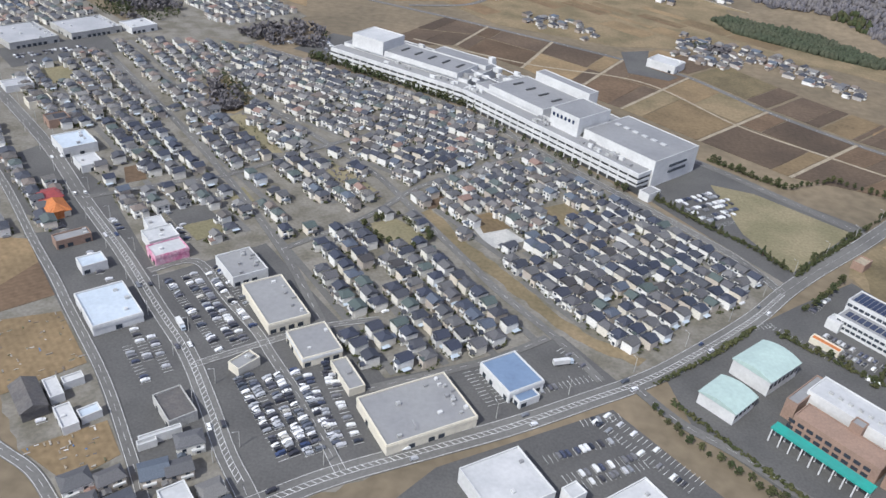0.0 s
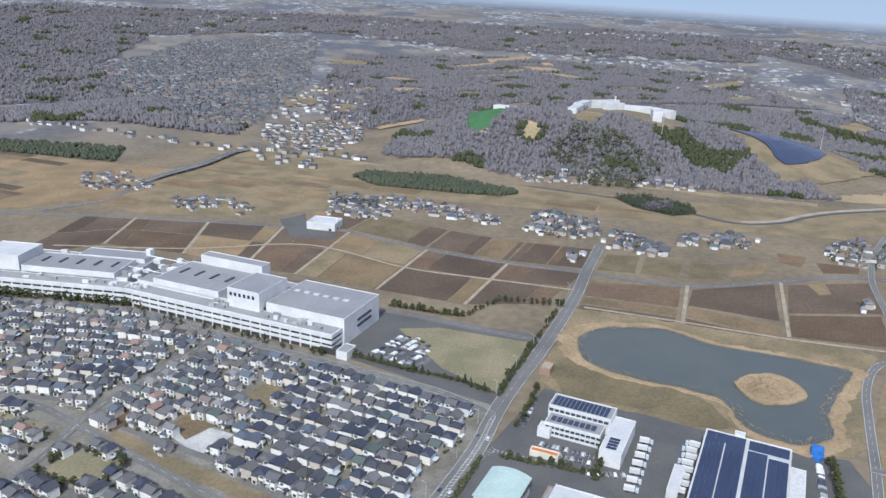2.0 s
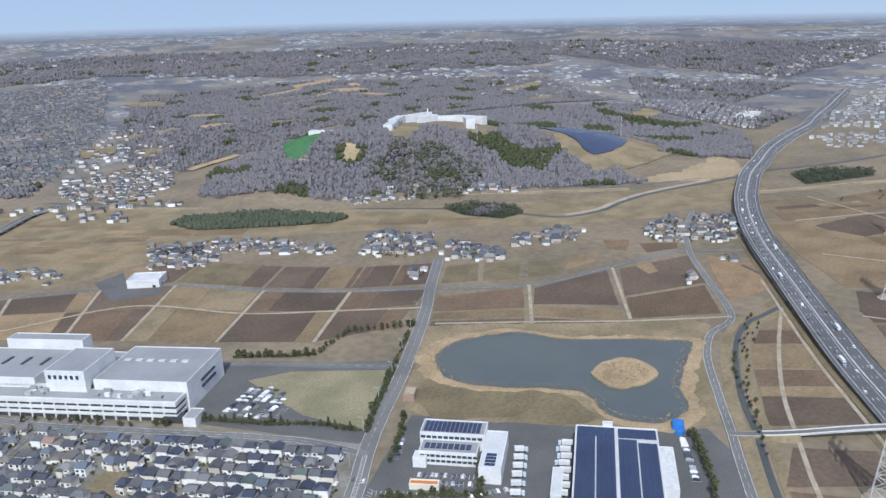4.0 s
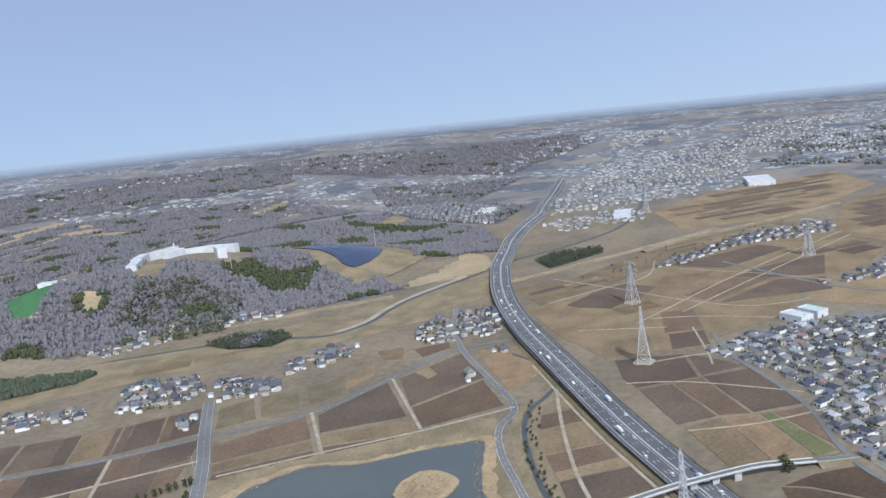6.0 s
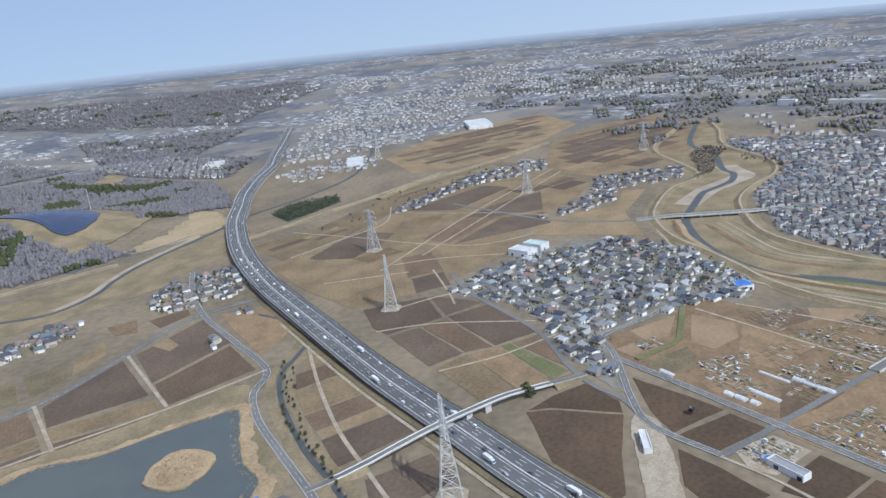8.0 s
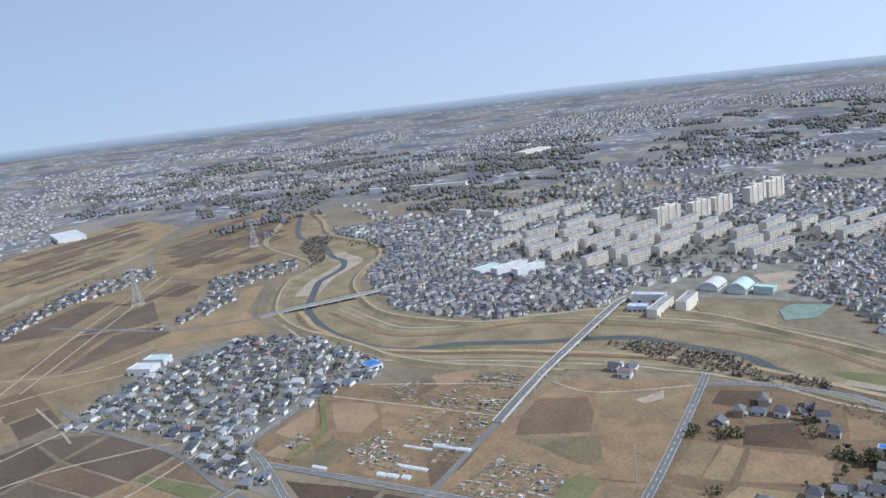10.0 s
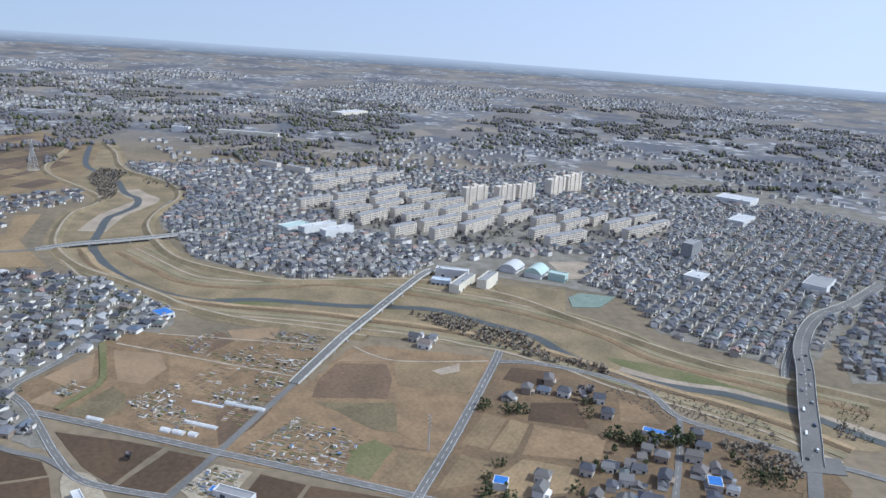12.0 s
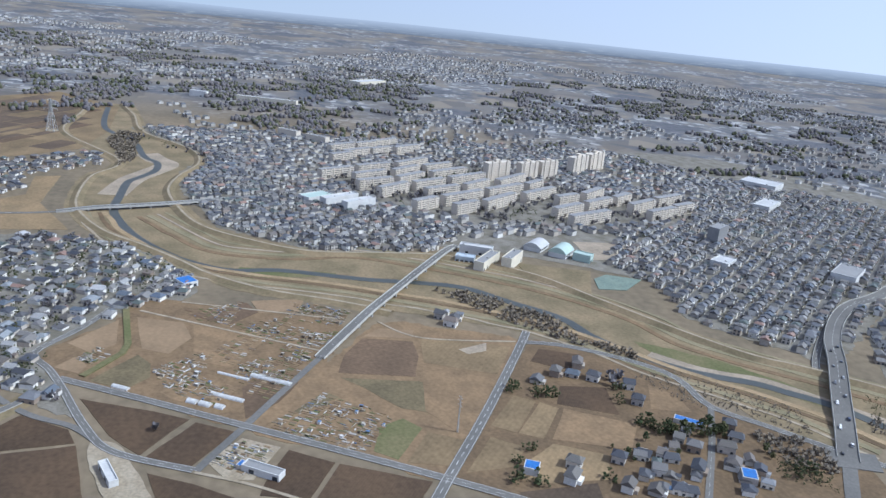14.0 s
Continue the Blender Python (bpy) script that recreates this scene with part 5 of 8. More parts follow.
def barrel(name, x, y, lx, ly, h, rise, deg, label, roof="teal"):
    """A sports hall with a shallow vaulted sheet roof."""
    t = thing(name, label, "hall")
    at = axes_frame(x, y, deg)
    part("wall", Solid().box(x, y, 0, h, lx, ly, deg), M["white"], t)
    s = Solid()
    k = 9
    vs = []
    for u in (-lx / 2 - .6, lx / 2 + .6):
        for i in range(k):
            f = i / (k - 1) * 2 - 1
            px, py = at(u, f * (ly / 2 + .6))
            vs.append((px, py, h + .1 + rise * (1 - f * f)))
    low = [(a, b, h - .25) for a, b, c in vs]
    s.add(vs, [(i, k + i, k + i + 1, i + 1) for i in range(k - 1)])
    s.add(vs + low, [tuple(range(k)) + tuple(range(3 * k - 1, 2 * k - 1, -1)), tuple(range(2 * k - 1, k - 1, -1)) + tuple(range(3 * k, 4 * k)), (0, 2 * k, 3 * k, k), (k - 1, 2 * k - 1, 4 * k - 1, 3 * k - 1)])
    part("roof", s, M[roof], t)
    for side in (-1, 1):
        for i in range(int(lx / 4)):
            px, py = at(-lx / 2 + 2 + 4 * i, side * (ly / 2 + .02))
            part("window", Solid().box(px, py, h * .45, h * .75, 2.6, .14, deg), M["glass"], t)
    px, py = at(lx / 2 + 1.5, 0)
    part("porch", Solid().box(px, py, 0, h * .4, 3, ly * .7, deg), M["concrete"], t)
    return t


barrel("sports_hall", 345, 383, 28, 22, 9.5, 2.6, 43, "white sports hall with a vaulted pale teal roof")
barrel("sports_hall", 319, 355, 20, 20, 7.5, 2.2, 46, "smaller white hall with a vaulted pale teal roof")
# school with brick blocks and a teal canopy
sch = thing("school", "brown and white school with a long teal canopy", "school")
S = axes_frame(368, 338, -46)
hall(sch, S, -46, -22, 26, 6, 24, 0, 13, "white", "roofwhite", "north_block")
hall(sch, S, -46, -26, -20, -6, 24, 0, 11, "brick", "roofgrey", "west_block")
hall(sch, S, -46, -18, 24, -12, 2, 0, 9.5, "brick", "brick", "south_block")
hall(sch, S, -46, 2, 8, 1, 7, 0, 14, "brick", "roofgrey", "stair_tower")
hall(sch, S, -46, 26, 60, -10, 22, 0, 11, "brick", "brick", "east_block")
for i in range(9):
    x, y = S(-18 + i * 4.6, -12.05)
    for z in (1.5, 5.2):
        part("window", Solid().box(x, y, z, z + 2, 3.2, .16, -46), M["glass"], sch)
can = part("canopy", Solid().box(*S(3, -24), 7.4, 8.2, 48, 6.4, -46), M["tealdeep"], sch, "teal sheet canopy roof")
for i in range(10):
    for n in (-27, -21):
        part("canopy_post", Solid().box(*S(-20 + i * 5.1, n), 0, 7.4, .6, .6, -46), M["white"], sch)
for i in range(8):
    part("roof_unit", Solid().box(*S(-14 + i * 5, 14), 13.1, 14.3, 2.2, 1.6, -46), M["steel"], sch)

# depot with solar panels
dep = thing("depot", "huge white depot roofed with dark blue solar panels", "warehouse")
DP = axes_frame(468, 341, -47.5)
hall(dep, DP, -47.5, -24, 24, -62, 47, 0, 13, "white", "roofwhite", "body", .5)
for u0, u1, n0, n1 in ((-23, -12.2, -34, 35), (-11.5, -1, -34, 35), (-23, -1, 35.2, 45.5), (1.0, 11.6, -38, 33), (12.3, 23, -40, 30), (1.0, 23, 34.5, 45)):
    n = max(1, int((n1 - n0) / 8.5))
    for j in range(n):
        m0, m1 = n0 + (n1 - n0) * j / n, n0 + (n1 - n0) * (j + 1) / n - .05
        for i in range(4):
            q0, q1 = u0 + (u1 - u0) * i / 4, u0 + (u1 - u0) * (i + 1) / 4 - .07
            part("solar_panel", Solid().box(*DP((q0 + q1) / 2, (m0 + m1) / 2), 13.35, 13.5, q1 - q0, m1 - m0, -47.5), M["solar"], dep)
hall(dep, DP, -47.5, 25, 33, -4, 40, 0, 6, "white", "cover", "loading_awning", .2)
hall(dep, DP, -47.5, -36, -30, -16, 12, 0, 5, "white", "roofwhite", "loading_dock", .2)
hall(dep, DP, -47.5, -8, -2, 47, 51, 0, 14.5, "white", "roofwhite", "stair_tower", .3)
for i in range(12):
    part("dock_door", Solid().box(*DP(-24.05, -55 + i * 8), .3, 4.2, .2, 4.2, -47.5), M["roofgrey"], dep)
# office with solar roof
off = thing("office_building", "white stepped office building with solar roof", "office")
O = axes_frame(420, 428, -47)
hall(off, O, -47, -21, 19, 4, 20, 0, 13, "white", "roofgrey", "main_block")
hall(off, O, -47, -19, 16, -10, 4, 0, 8.5, "white", "roofgrey", "front_block")
hall(off, O, -47, 19, 32, -26, 16, 0, 9.5, "white", "roofwhite", "east_wing")
hall(off, O, -47, -22, -14, -14, -6, 0, 6, "white", "roofwhite", "porch")
for i in range(13):
    part("solar_panel", Solid().box(*O(-18 + i * 2.7, 12), 13.3, 13.5, 2.3, 12, -47), M["solar"], off)
for i in range(8):
    part("solar_panel", Solid().box(*O(-15 + i * 3.6, -3), 8.8, 9.0, 3, 6, -47), M["solar"], off)
for i in range(4):
    part("solar_panel", Solid().box(*O(25, -21 + i * 3.4), 9.8, 10, 6, 2.6, -47), M["solar"], off)
for i in range(11):
    for z in (2, 5.5):
        part("window", Solid().box(*O(-17 + i * 3.2, -10.05), z, z + 1.6, 2.6, .16, -47), M["glass"], off)
    part("window", Solid().box(*O(-19 + i * 3.5, 3.9), 9.6, 11.4, 2.8, .16, -47), M["glass"], off)
tarp = thing("tarpaulin_stack", "stack covered by bright blue tarpaulin", "tarpaulin")
part("tarpaulin_cover", Solid().box(549, 362, 0, 4, 9, 8, 40, taper=.85), M["bluebright"], tarp)
part("drape", Solid().box(544, 357, 0, 2.4, 6, 5, 20, taper=.8), M["bluebright"], tarp)
# roadside diner, red and orange
diner = thing("diner", "roadside diner with red and orange roofs", "restaurant")
part("wall", Solid().box(-88, 477, 0, 4.2, 14, 14, 44), M["cream"], diner)
part("roof", Solid().gable(-88, 477, 4.2, 14, 14, 2.2, 44, .8, hip=4), M["red"], diner, "dull red roof")
part("wing_wall", Solid().box(-76, 463, 0, 4.4, 13, 17, 44), M["cream"], diner)
part("wing_roof", Solid().gable(-76, 463, 4.4, 17, 13, 4.2, -46, .8, hip=5), M["orange"], diner, "orange tiled roof")
part("turret", Solid().gable(-72, 458, 5.5, 6, 6, 3.2, 44, .6, hip=3.6).box(-72, 458, 0, 5.5, 6, 6, 44), M["orange"], diner)
barn = thing("barn", "dark grey gabled barn beside a lane", "barn")
part("wall", Solid().box(-4, 300, 0, 5.5, 11, 21, 42), M["brownroof"], barn)
part("roof", Solid().gable(-4, 300, 5.5, 21, 11, 3, -48, .6), M["brownroof"], barn)

# ---- motorway ----
HW = [(470, 70, .8), (530, 136, .8), (568, 177, .8), (600, 213, 1), (641, 256, 1.4), (676, 294, 2), (716, 337, 3), (778, 398, 4.5), (850, 467, 6), (924, 537, 7), (1007, 606, 8), (1080, 658, 8), (1142, 697, 8), (1235, 750, 8), (1335, 795, 8), (1440, 843, 8),
      (1592, 897, 8), (1731, 937, 7), (1857, 990, 6), (2050, 1065, 4), (2235, 1139, 3), (2500, 1245, 2), (2900, 1400, 2)]
hw = smooth(HW, 10)
s = Solid()
s.ribbon(hw, 30, 0, skirt=1.6)
setting("motorway", s, M["motorway"], "six-lane motorway of dark asphalt", "motorway")
base = Solid()
lo_l, lo_r = edges(hw, 13)
k = len(hw)
zs = [p[2] for p in hw]
base.add([(*p, -.2) for p in lo_l] + [(*p, z - 1.2) for p, z in zip(lo_l, zs)] + [(*p, z - 1.2) for p, z in zip(lo_r, zs)] + [(*p, -.2) for p in lo_r], [(j * k + i, (j + 1) * k + i, (j + 1) * k + i + 1, j * k + i + 1) for j in (0, 2) for i in range(k - 1)])
setting("motorway_wall", base, M["concrete"], "concrete retaining wall under the motorway", "retaining wall")
lines = Solid()
for off in (14, 10.8, 1.4, -1.4, -10.8, -14):
    if abs(off) != 14:
        lines.ribbon(beside(hw, off), .35, .05)
for off in (7.6, 4.4, -4.4, -7.6):
    for x, y, z, deg in along(beside(hw, off), 16):
        c, q = math.cos(radians(deg)), math.sin(radians(deg))
        lines.ribbon([(x, y, z), (x + 6.5 * c, y + 6.5 * q, z)], .32, .06)
stuff("motorway_markings", lines, M["paint"], "white lane lines on the motorway", "road markings")
rails = [(14.7, 1.0, .3, "concrete"), (-14.7, 1.0, .3, "concrete"), (0, .9, .8, "steel")]
for off, hgh, wid, m in rails:
    s = Solid()
    line = beside(hw, off)
    s.ribbon([(x, y, z + hgh) for x, y, z in line], wid, 0, skirt=hgh)
    setting("crash_barrier", s, M[m], "low barrier along the motorway", "barrier")
shadow_wall = Solid()
shadow_wall.ribbon([(x, y, z + 2.2) for x, y, z in beside(hw[40:120], 15.2)], .3, 0, skirt=3.2)
setting("noise_wall", shadow_wall, M["steel"], "grey noise wall along the viaduct", "noise wall")
for off, w in ((17.5, 5), (-17.5, 5)):
    s = Solid()
    s.ribbon([(x, y, .3) for x, y, z in beside(hw[:62], off)], w, layer(), skirt=.4)
    setting("motorway_verge", s, M["meadow"], "rough grassy verge at the motorway's foot", "verge")
    s = Solid()
    s.ribbon([(x, y, z + 1.5) for x, y, z in beside(hw[:62], off * 15.3 / 17.5)], .3, 0, skirt=2.2)
    setting("motorway_fence", s, M["dark"], "dark fence along the motorway", "fence")
s = Solid()
s.ribbon([(x, y, .3) for x, y, z in beside(hw[:50], 22.5)], 2.6, layer(), skirt=.4)
setting("service_lane", s, M["track"], "pale dirt lane along the motorway's foot", "lane")
for x, y, z, deg in along(hw[70:150], 30):
    p = Solid()
    c, q = math.cos(radians(deg)), math.sin(radians(deg))
    for o in (-9, 9):
        p.box(x - q * o, y + c * o, -.2, z - 1.0, 2, 3, deg)
    setting("motorway_pier", p, M["concrete"], "concrete pier under the motorway", "pier")

# overbridge
ob = thing("road_overbridge", "narrow concrete bridge over the motorway with white rails", "bridge")
OV = [(566, 338, .4), (580, 323, 1.2), (595, 308, 3.0), (618, 287, 6.2), (637, 271, 7.4), (659, 252, 7.6), (681, 232, 7.2), (700, 212, 4.4), (716, 195, 2), (735, 174, .4)]
ov = smooth(OV, 5)
part("deck", Solid().ribbon(ov, 5.2, 0, skirt=.8), M["concrete"], ob)
part("carriageway", Solid().ribbon(ov, 4.6, .06), M["road"], ob)
for off in (2.45, -2.45):
    part("rail", Solid().ribbon([(x, y, z + .8) for x, y, z in beside(ov[4:-7], off)], .12, 0, skirt=.7), M["white"], ob, "white metal guard rail")
for o in (-16, 0, 16):
    part("pier", Solid().box(657 + o * .73, 254 - o * .68, 0, 6.8, 1.2, 5, 47), M["concrete"], ob)
for part_of in (ov[:9], ov[-8:]):
    s = Solid()
    l0, r0 = edges(part_of, 8)
    l1, r1 = edges(part_of, 3)
    k = len(part_of)
    s.add([(*p, 0) for p in l0] + [(*p, q[2] - .3) for p, q in zip(l1, part_of)] + [(*p, q[2] - .3) for p, q in zip(r1, part_of)] + [(*p, 0) for p in r0], [(j * k + i, (j + 1) * k + i, (j + 1) * k + i + 1, j * k + i + 1) for j in range(3) for i in range(k - 1)])
    part("embankment", s, M["grass"], ob, "grassy approach bank")




def beam_bridge(name, pts, width, label, piers, rail="concrete", deck="road", depth=1.4):
    t = thing(name, label, "bridge")
    line = smooth(pts, 8)
    ROADS.append(([p[:2] for p in line], width))
    part("deck", Solid().ribbon(line, width, 0, skirt=depth), M["concrete"], t)
    part("carriageway", Solid().ribbon(line, width - 1, .08), M[deck], t)
    dashes = Solid()
    for x, y, z, deg in along(line, 10, 2):
        c, q = math.cos(radians(deg)), math.sin(radians(deg))
        dashes.ribbon([(x, y, z), (x + 5 * c, y + 5 * q, z)], .3, .12)
    tagged(part("centre_line", dashes, M["paint"], t), kind="stuff")
    for off in (width / 2 - .15, -width / 2 + .15):
        part("rail", Solid().ribbon([(x, y, z + 1.0) for x, y, z in beside(line, off)], .3, 0, skirt=1.0), M[rail], t)
    for x, y, z, deg in along(line, piers, piers / 2):
        if z > 3:
            part("pier", Solid().box(x, y, -.2, z - depth + .1, 1.6, width * .7, deg), M["concrete"], t)
    return line


beam_bridge("river_bridge", [(736, -15, .8), (756, -35, 2.6), (778, -58, 4.8), (800, -80, 6), (835, -116, 6), (890, -173, 6), (936, -222, 5.5), (958, -246, 1)], 8, "long straight road bridge with pale parapets", 26)
beam_bridge("river_bridge", [(1161, 150, .5), (1160, 110, 4), (1161, 80, 4.2), (1166, 25, 4.2), (1178, -20, 3), (1193, -82, .5)], 8, "dark low bridge across the river bend", 22, "steel")
HB_ = beam_bridge("viaduct", [(500, -294, .6), (506, -301, .7), (522, -320, 2.2), (558, -361, 6), (601, -413, 6.2), (635, -452, 5), (672, -508, 3), (697, -562, 1.5), (712, -632, .6), (748, -740, .4)], 14, "curving four-lane viaduct over the river", 30, "concrete", "road")
beam_bridge("ramp_road", [(596, -385, .4), (616, -408, .4), (646, -453, .4), (676, -506, .4), (701, -580, .4)], 6, "side road beside the viaduct", 30, "concrete", "road", .3)
road("road_viaduct", [(420, -200), (470, -258), (502, -297)], 9, "road leading to the viaduct")
patch("junction", [(516, -290), (498, -318), (482, -304), (500, -276)], .5, M["road"], "road junction at the viaduct's foot", "junction")
beam_bridge("river_bridge", [(186, 1140, .5), (220, 1180, 4.5), (283, 1244, 5), (339, 1325, 4.5), (380, 1360, .5)], 9, "concrete bridge over the flood plain", 22, "concrete")

# ---- lattice pylons ----
def pylon(x, y, h, deg, w=13.0):
    t = thing("power_pylon", "tall grey steel lattice pylon on a field", "pylon", "line of pylons", pose(x, y, 0, 0, 0, deg))
    waist = h * .62
    def half(z):
        return w / 2 + (2.1 - w / 2) * min(1, z / waist) if z < waist else 2.1 + (0.7 - 2.1) * (z - waist) / (h - waist)
    zs = [0]
    while zs[-1] < h - 2:
        zs.append(min(h, zs[-1] + max(2.2, half(zs[-1]) * 1.5)))
    for sx in (-1, 1):
        for sy in (-1, 1):
            leg = Solid().sweep([(sx * half(a), sy * half(a), a) for a in zs], .62)
            part("leg", leg, M["steel"], t)
    brace = Solid()
    for a, b in zip(zs, zs[1:]):
        p, q = half(a), half(b)
        for u, v in (((-1, -1), (1, -1)), ((1, -1), (1, 1)), ((1, 1), (-1, 1)), ((-1, 1), (-1, -1))):
            brace.bar((u[0] * p, u[1] * p, a), (v[0] * q, v[1] * q, b), .36)
            brace.bar((v[0] * p, v[1] * p, a), (u[0] * q, u[1] * q, b), .36)
            brace.bar((u[0] * q, u[1] * q, b), (v[0] * q, v[1] * q, b), .36)
    tagged(part("lattice", brace, M["steel"], t), kind="stuff")
    for f, reach in ((.70, 11.5), (.82, 12.5), (.94, 10.0)):
        arm = Solid()
        z = h * f
        for side in (-1, 1):
            for sy in (-1, 1):
                arm.bar((0, sy * 1.2, z), (side * reach, 0, z + .3), .4)
                arm.bar((0, sy * 1.0, z + 2.2), (side * reach, 0, z + .4), .35)
            for k in range(1, 5):
                u = reach * k / 5
                arm.bar((side * u, 1.2 * (1 - k / 5), z), (side * u, -1.2 * (1 - k / 5), z + 2 * (1 - k / 5)), .25)
        part("cross_arm", arm, M["steel"], t)
        for side in (-1, 1):
            part("insulator", Solid().tube(side * reach * .95, 0, z - 2.6, z + .1, .35, 6), M["white"], t)
    for sx in (-1, 1):
        for sy in (-1, 1):
            part("footing", Solid().box(sx * w / 2, sy * w / 2, 0, .9, 2, 2), M["concrete"], t)
    pad = Solid()
    pad.prism(ragged([(x - 8, y - 8), (x + 8, y - 8), (x + 8, y + 8), (x - 8, y + 8)], 4, .6, 3), -.2, .28 + layer())
    setting("pylon_plot", pad, M["track"], "bare pale earth round a pylon's feet", "ground plot")


for x, y, h, deg in ((568, 245, 66, 20), (870, 380, 56, 20), (1071, 468, 54, 60), (1349, 315, 54, 75), (1647, 144, 52, 60), (1754, 696, 50, 20), (1887, 775, 46, 20)):
    pylon(x, y, h, deg)
for x, y, h in ((1010, 1130, 40), (1320, 1080, 40), (-170, 1470, 34), (612, -66, 26)):
    t = thing("slim_mast", "slim grey steel mast", "mast", m=pose(x, y, rise_of(x, y)))
    part("pole", Solid().tube(0, 0, 0, h, .6, 6, top=.4), M["steel"], t)
    for f in (.75, .86, .96):
        part("arm", Solid().bar((-2.6, 0, h * f), (2.6, 0, h * f), .4), M["steel"], t)

# ---- houses ----
def house_kind(k):
    """One of the estate's two-storey houses: walls carry roofs, windows, balcony and porch."""
    rnd = random.Random(100 + k)
    w, d, h = rnd.uniform(6.2, 7.5), rnd.uniform(6.6, 7.9), rnd.uniform(5.4, 6.0)
    body = Solid().box(0, 0, 0, h, w, d)
    hip = 0 if k % 3 else rnd.uniform(1.5, 2.6)
    rise = rnd.uniform(1.5, 2.2)
    turn = 90 if k % 2 else 0
    main = Solid().gable(0, 0, h, d if turn else w, w if turn else d, rise, turn, .42, hip=hip)
    if not hip:
        a, b = (w / 2, d / 2)
        if turn:
            body.add([(-a, -b, h), (a, -b, h), (0, -b, h + rise * .88)], [(0, 1, 2)]).add([(-a, b, h), (a, b, h), (0, b, h + rise * .88)], [(2, 1, 0)])
        else:
            body.add([(-a, -b, h), (-a, b, h), (-a, 0, h + rise * .88)], [(2, 1, 0)]).add([(a, -b, h), (a, b, h), (a, 0, h + rise * .88)], [(0, 1, 2)])
    sx = rnd.choice([-1, 1])
    ww, wd, wh = rnd.uniform(2.8, 3.6), rnd.uniform(1.3, 2.2), (h - .5 if k % 3 != 2 else 2.7)
    body.box(sx * (w / 2 - ww / 2 - .2), -d / 2 - wd / 2, 0, wh, ww, wd)
    body.add([(sx * (w / 2 - ww / 2 - .2) + q * ww / 2, -d / 2 - wd, wh + e) for q, e in ((-1, 0), (1, 0), (0, .9))], [(0, 1, 2)])
    wing = Solid().gable(sx * (w / 2 - ww / 2 - .2), -d / 2 - wd / 2 + .5, wh, wd + 1.0, ww, 1.0, 90, .3)
    top = part("house", body, M["wall"])
    part("roof", main, M["roof"], top)
    part("wing_roof", wing, M["roof"], top)
    part("porch_roof", Solid().box(-sx * w * .25, -d / 2 - .6, 2.5, 2.66, w * .42, 1.3), M["roof"], top)
    part("window", Solid().box(sx * (w / 2 - ww / 2 - .2), -d / 2 - wd - .03, .5, 2.4, 1.9, .14), M["glass"], top)
    part("window", Solid().box(-sx * w * .24, -d / 2 - .03, 3.3, 5.0, 2.1, .14), M["glass"], top)
    part("balcony", Solid().box(-sx * w * .25, -d / 2 - .5, 2.7, 3.7, w * .46, .95), M["white"], top)
    return tagged(top, "two-storey rendered house with a tiled roof", "house", "estate houses")


HOUSE = [house_kind(k) for k in range(10)]
ROAD_PTS = np.array([(p[0], p[1], wd / 2) for line, wd in ROADS for p in smooth([q[:2] for q in line], 4)])
BLOCKED = [[(118, 493), (134, 504), (158, 484), (149, 467), (130, 471)], [(229, 539), (250, 553), (263, 535), (248, 519)], [(185, 504), (202, 512), (221, 494), (199, 478)], [(146, 532), (161, 544), (170, 533), (155, 521)],
           [(284, 384), (245, 396), (203, 444), (174, 478), (150, 516), (157, 523), (181, 488), (211, 454), (253, 404)], [(-55, 690), (-30, 703), (-12, 664), (-28, 644)], [(-30, 465), (-8, 480), (26, 442), (12, 418), (-12, 440)], [(-130, 575), (-80, 520), (-66, 535), (-110, 590)]]


def free(x, y, room):
    if ((ROAD_PTS[:, 0] - x) ** 2 + (ROAD_PTS[:, 1] - y) ** 2 < (ROAD_PTS[:, 2] + room) ** 2).any():
        return False
    return not any(inside(x, y, b) for b in BLOCKED)


estate_lanes, DRIVES = [], []


def lattice(poly, deg, pitch, period, rnd, room=4.2, lanes=True, skip=.04, jitter=.6, warp=0.0):
    """House places in rows either side of parallel lanes."""
    c, s = math.cos(radians(deg)), math.sin(radians(deg))
    x0, y0 = poly[0]
    out = []
    for j in range(-30, 31):
        for side in (-1, 1):
            for i in range(-70, 71):
                u = i * pitch + (pitch * .3 * (j % 3))
                v = j * period + side * (period / 4 + .3)
                x, y = x0 + c * u - s * v, y0 + s * u + c * v
                x, y = x + rnd.uniform(-jitter, jitter), y + rnd.uniform(-jitter, jitter)
                if warp:
                    x, y = x + warp * noise.noise((x * .008, y * .008, 2)), y + warp * noise.noise((x * .008, y * .008, 7))
                if inside(x, y, poly) and rnd.random() > skip and free(x, y, room):
                    out.append((x, y, deg + rnd.choice([0, 0, 0, 0, 90, -90, 180]) + rnd.uniform(-3, 3)))
                    DRIVES.append((x + c * pitch / 2 + s * side * 1.5, y + s * pitch / 2 - c * side * 1.5, deg + 90, side))
        if lanes:
            run = []
            for i in range(-120, 121):
                x, y = x0 + c * i * 6 - s * j * period, y0 + s * i * 6 + c * j * period
                if inside(x, y, poly) and not any(inside(x, y, b) for b in BLOCKED):
                    run.append((x, y))
                else:
                    if len(run) > 3:
                        estate_lanes.append(run)
                    run = []
            if len(run) > 3:
                estate_lanes.append(run)
    return out


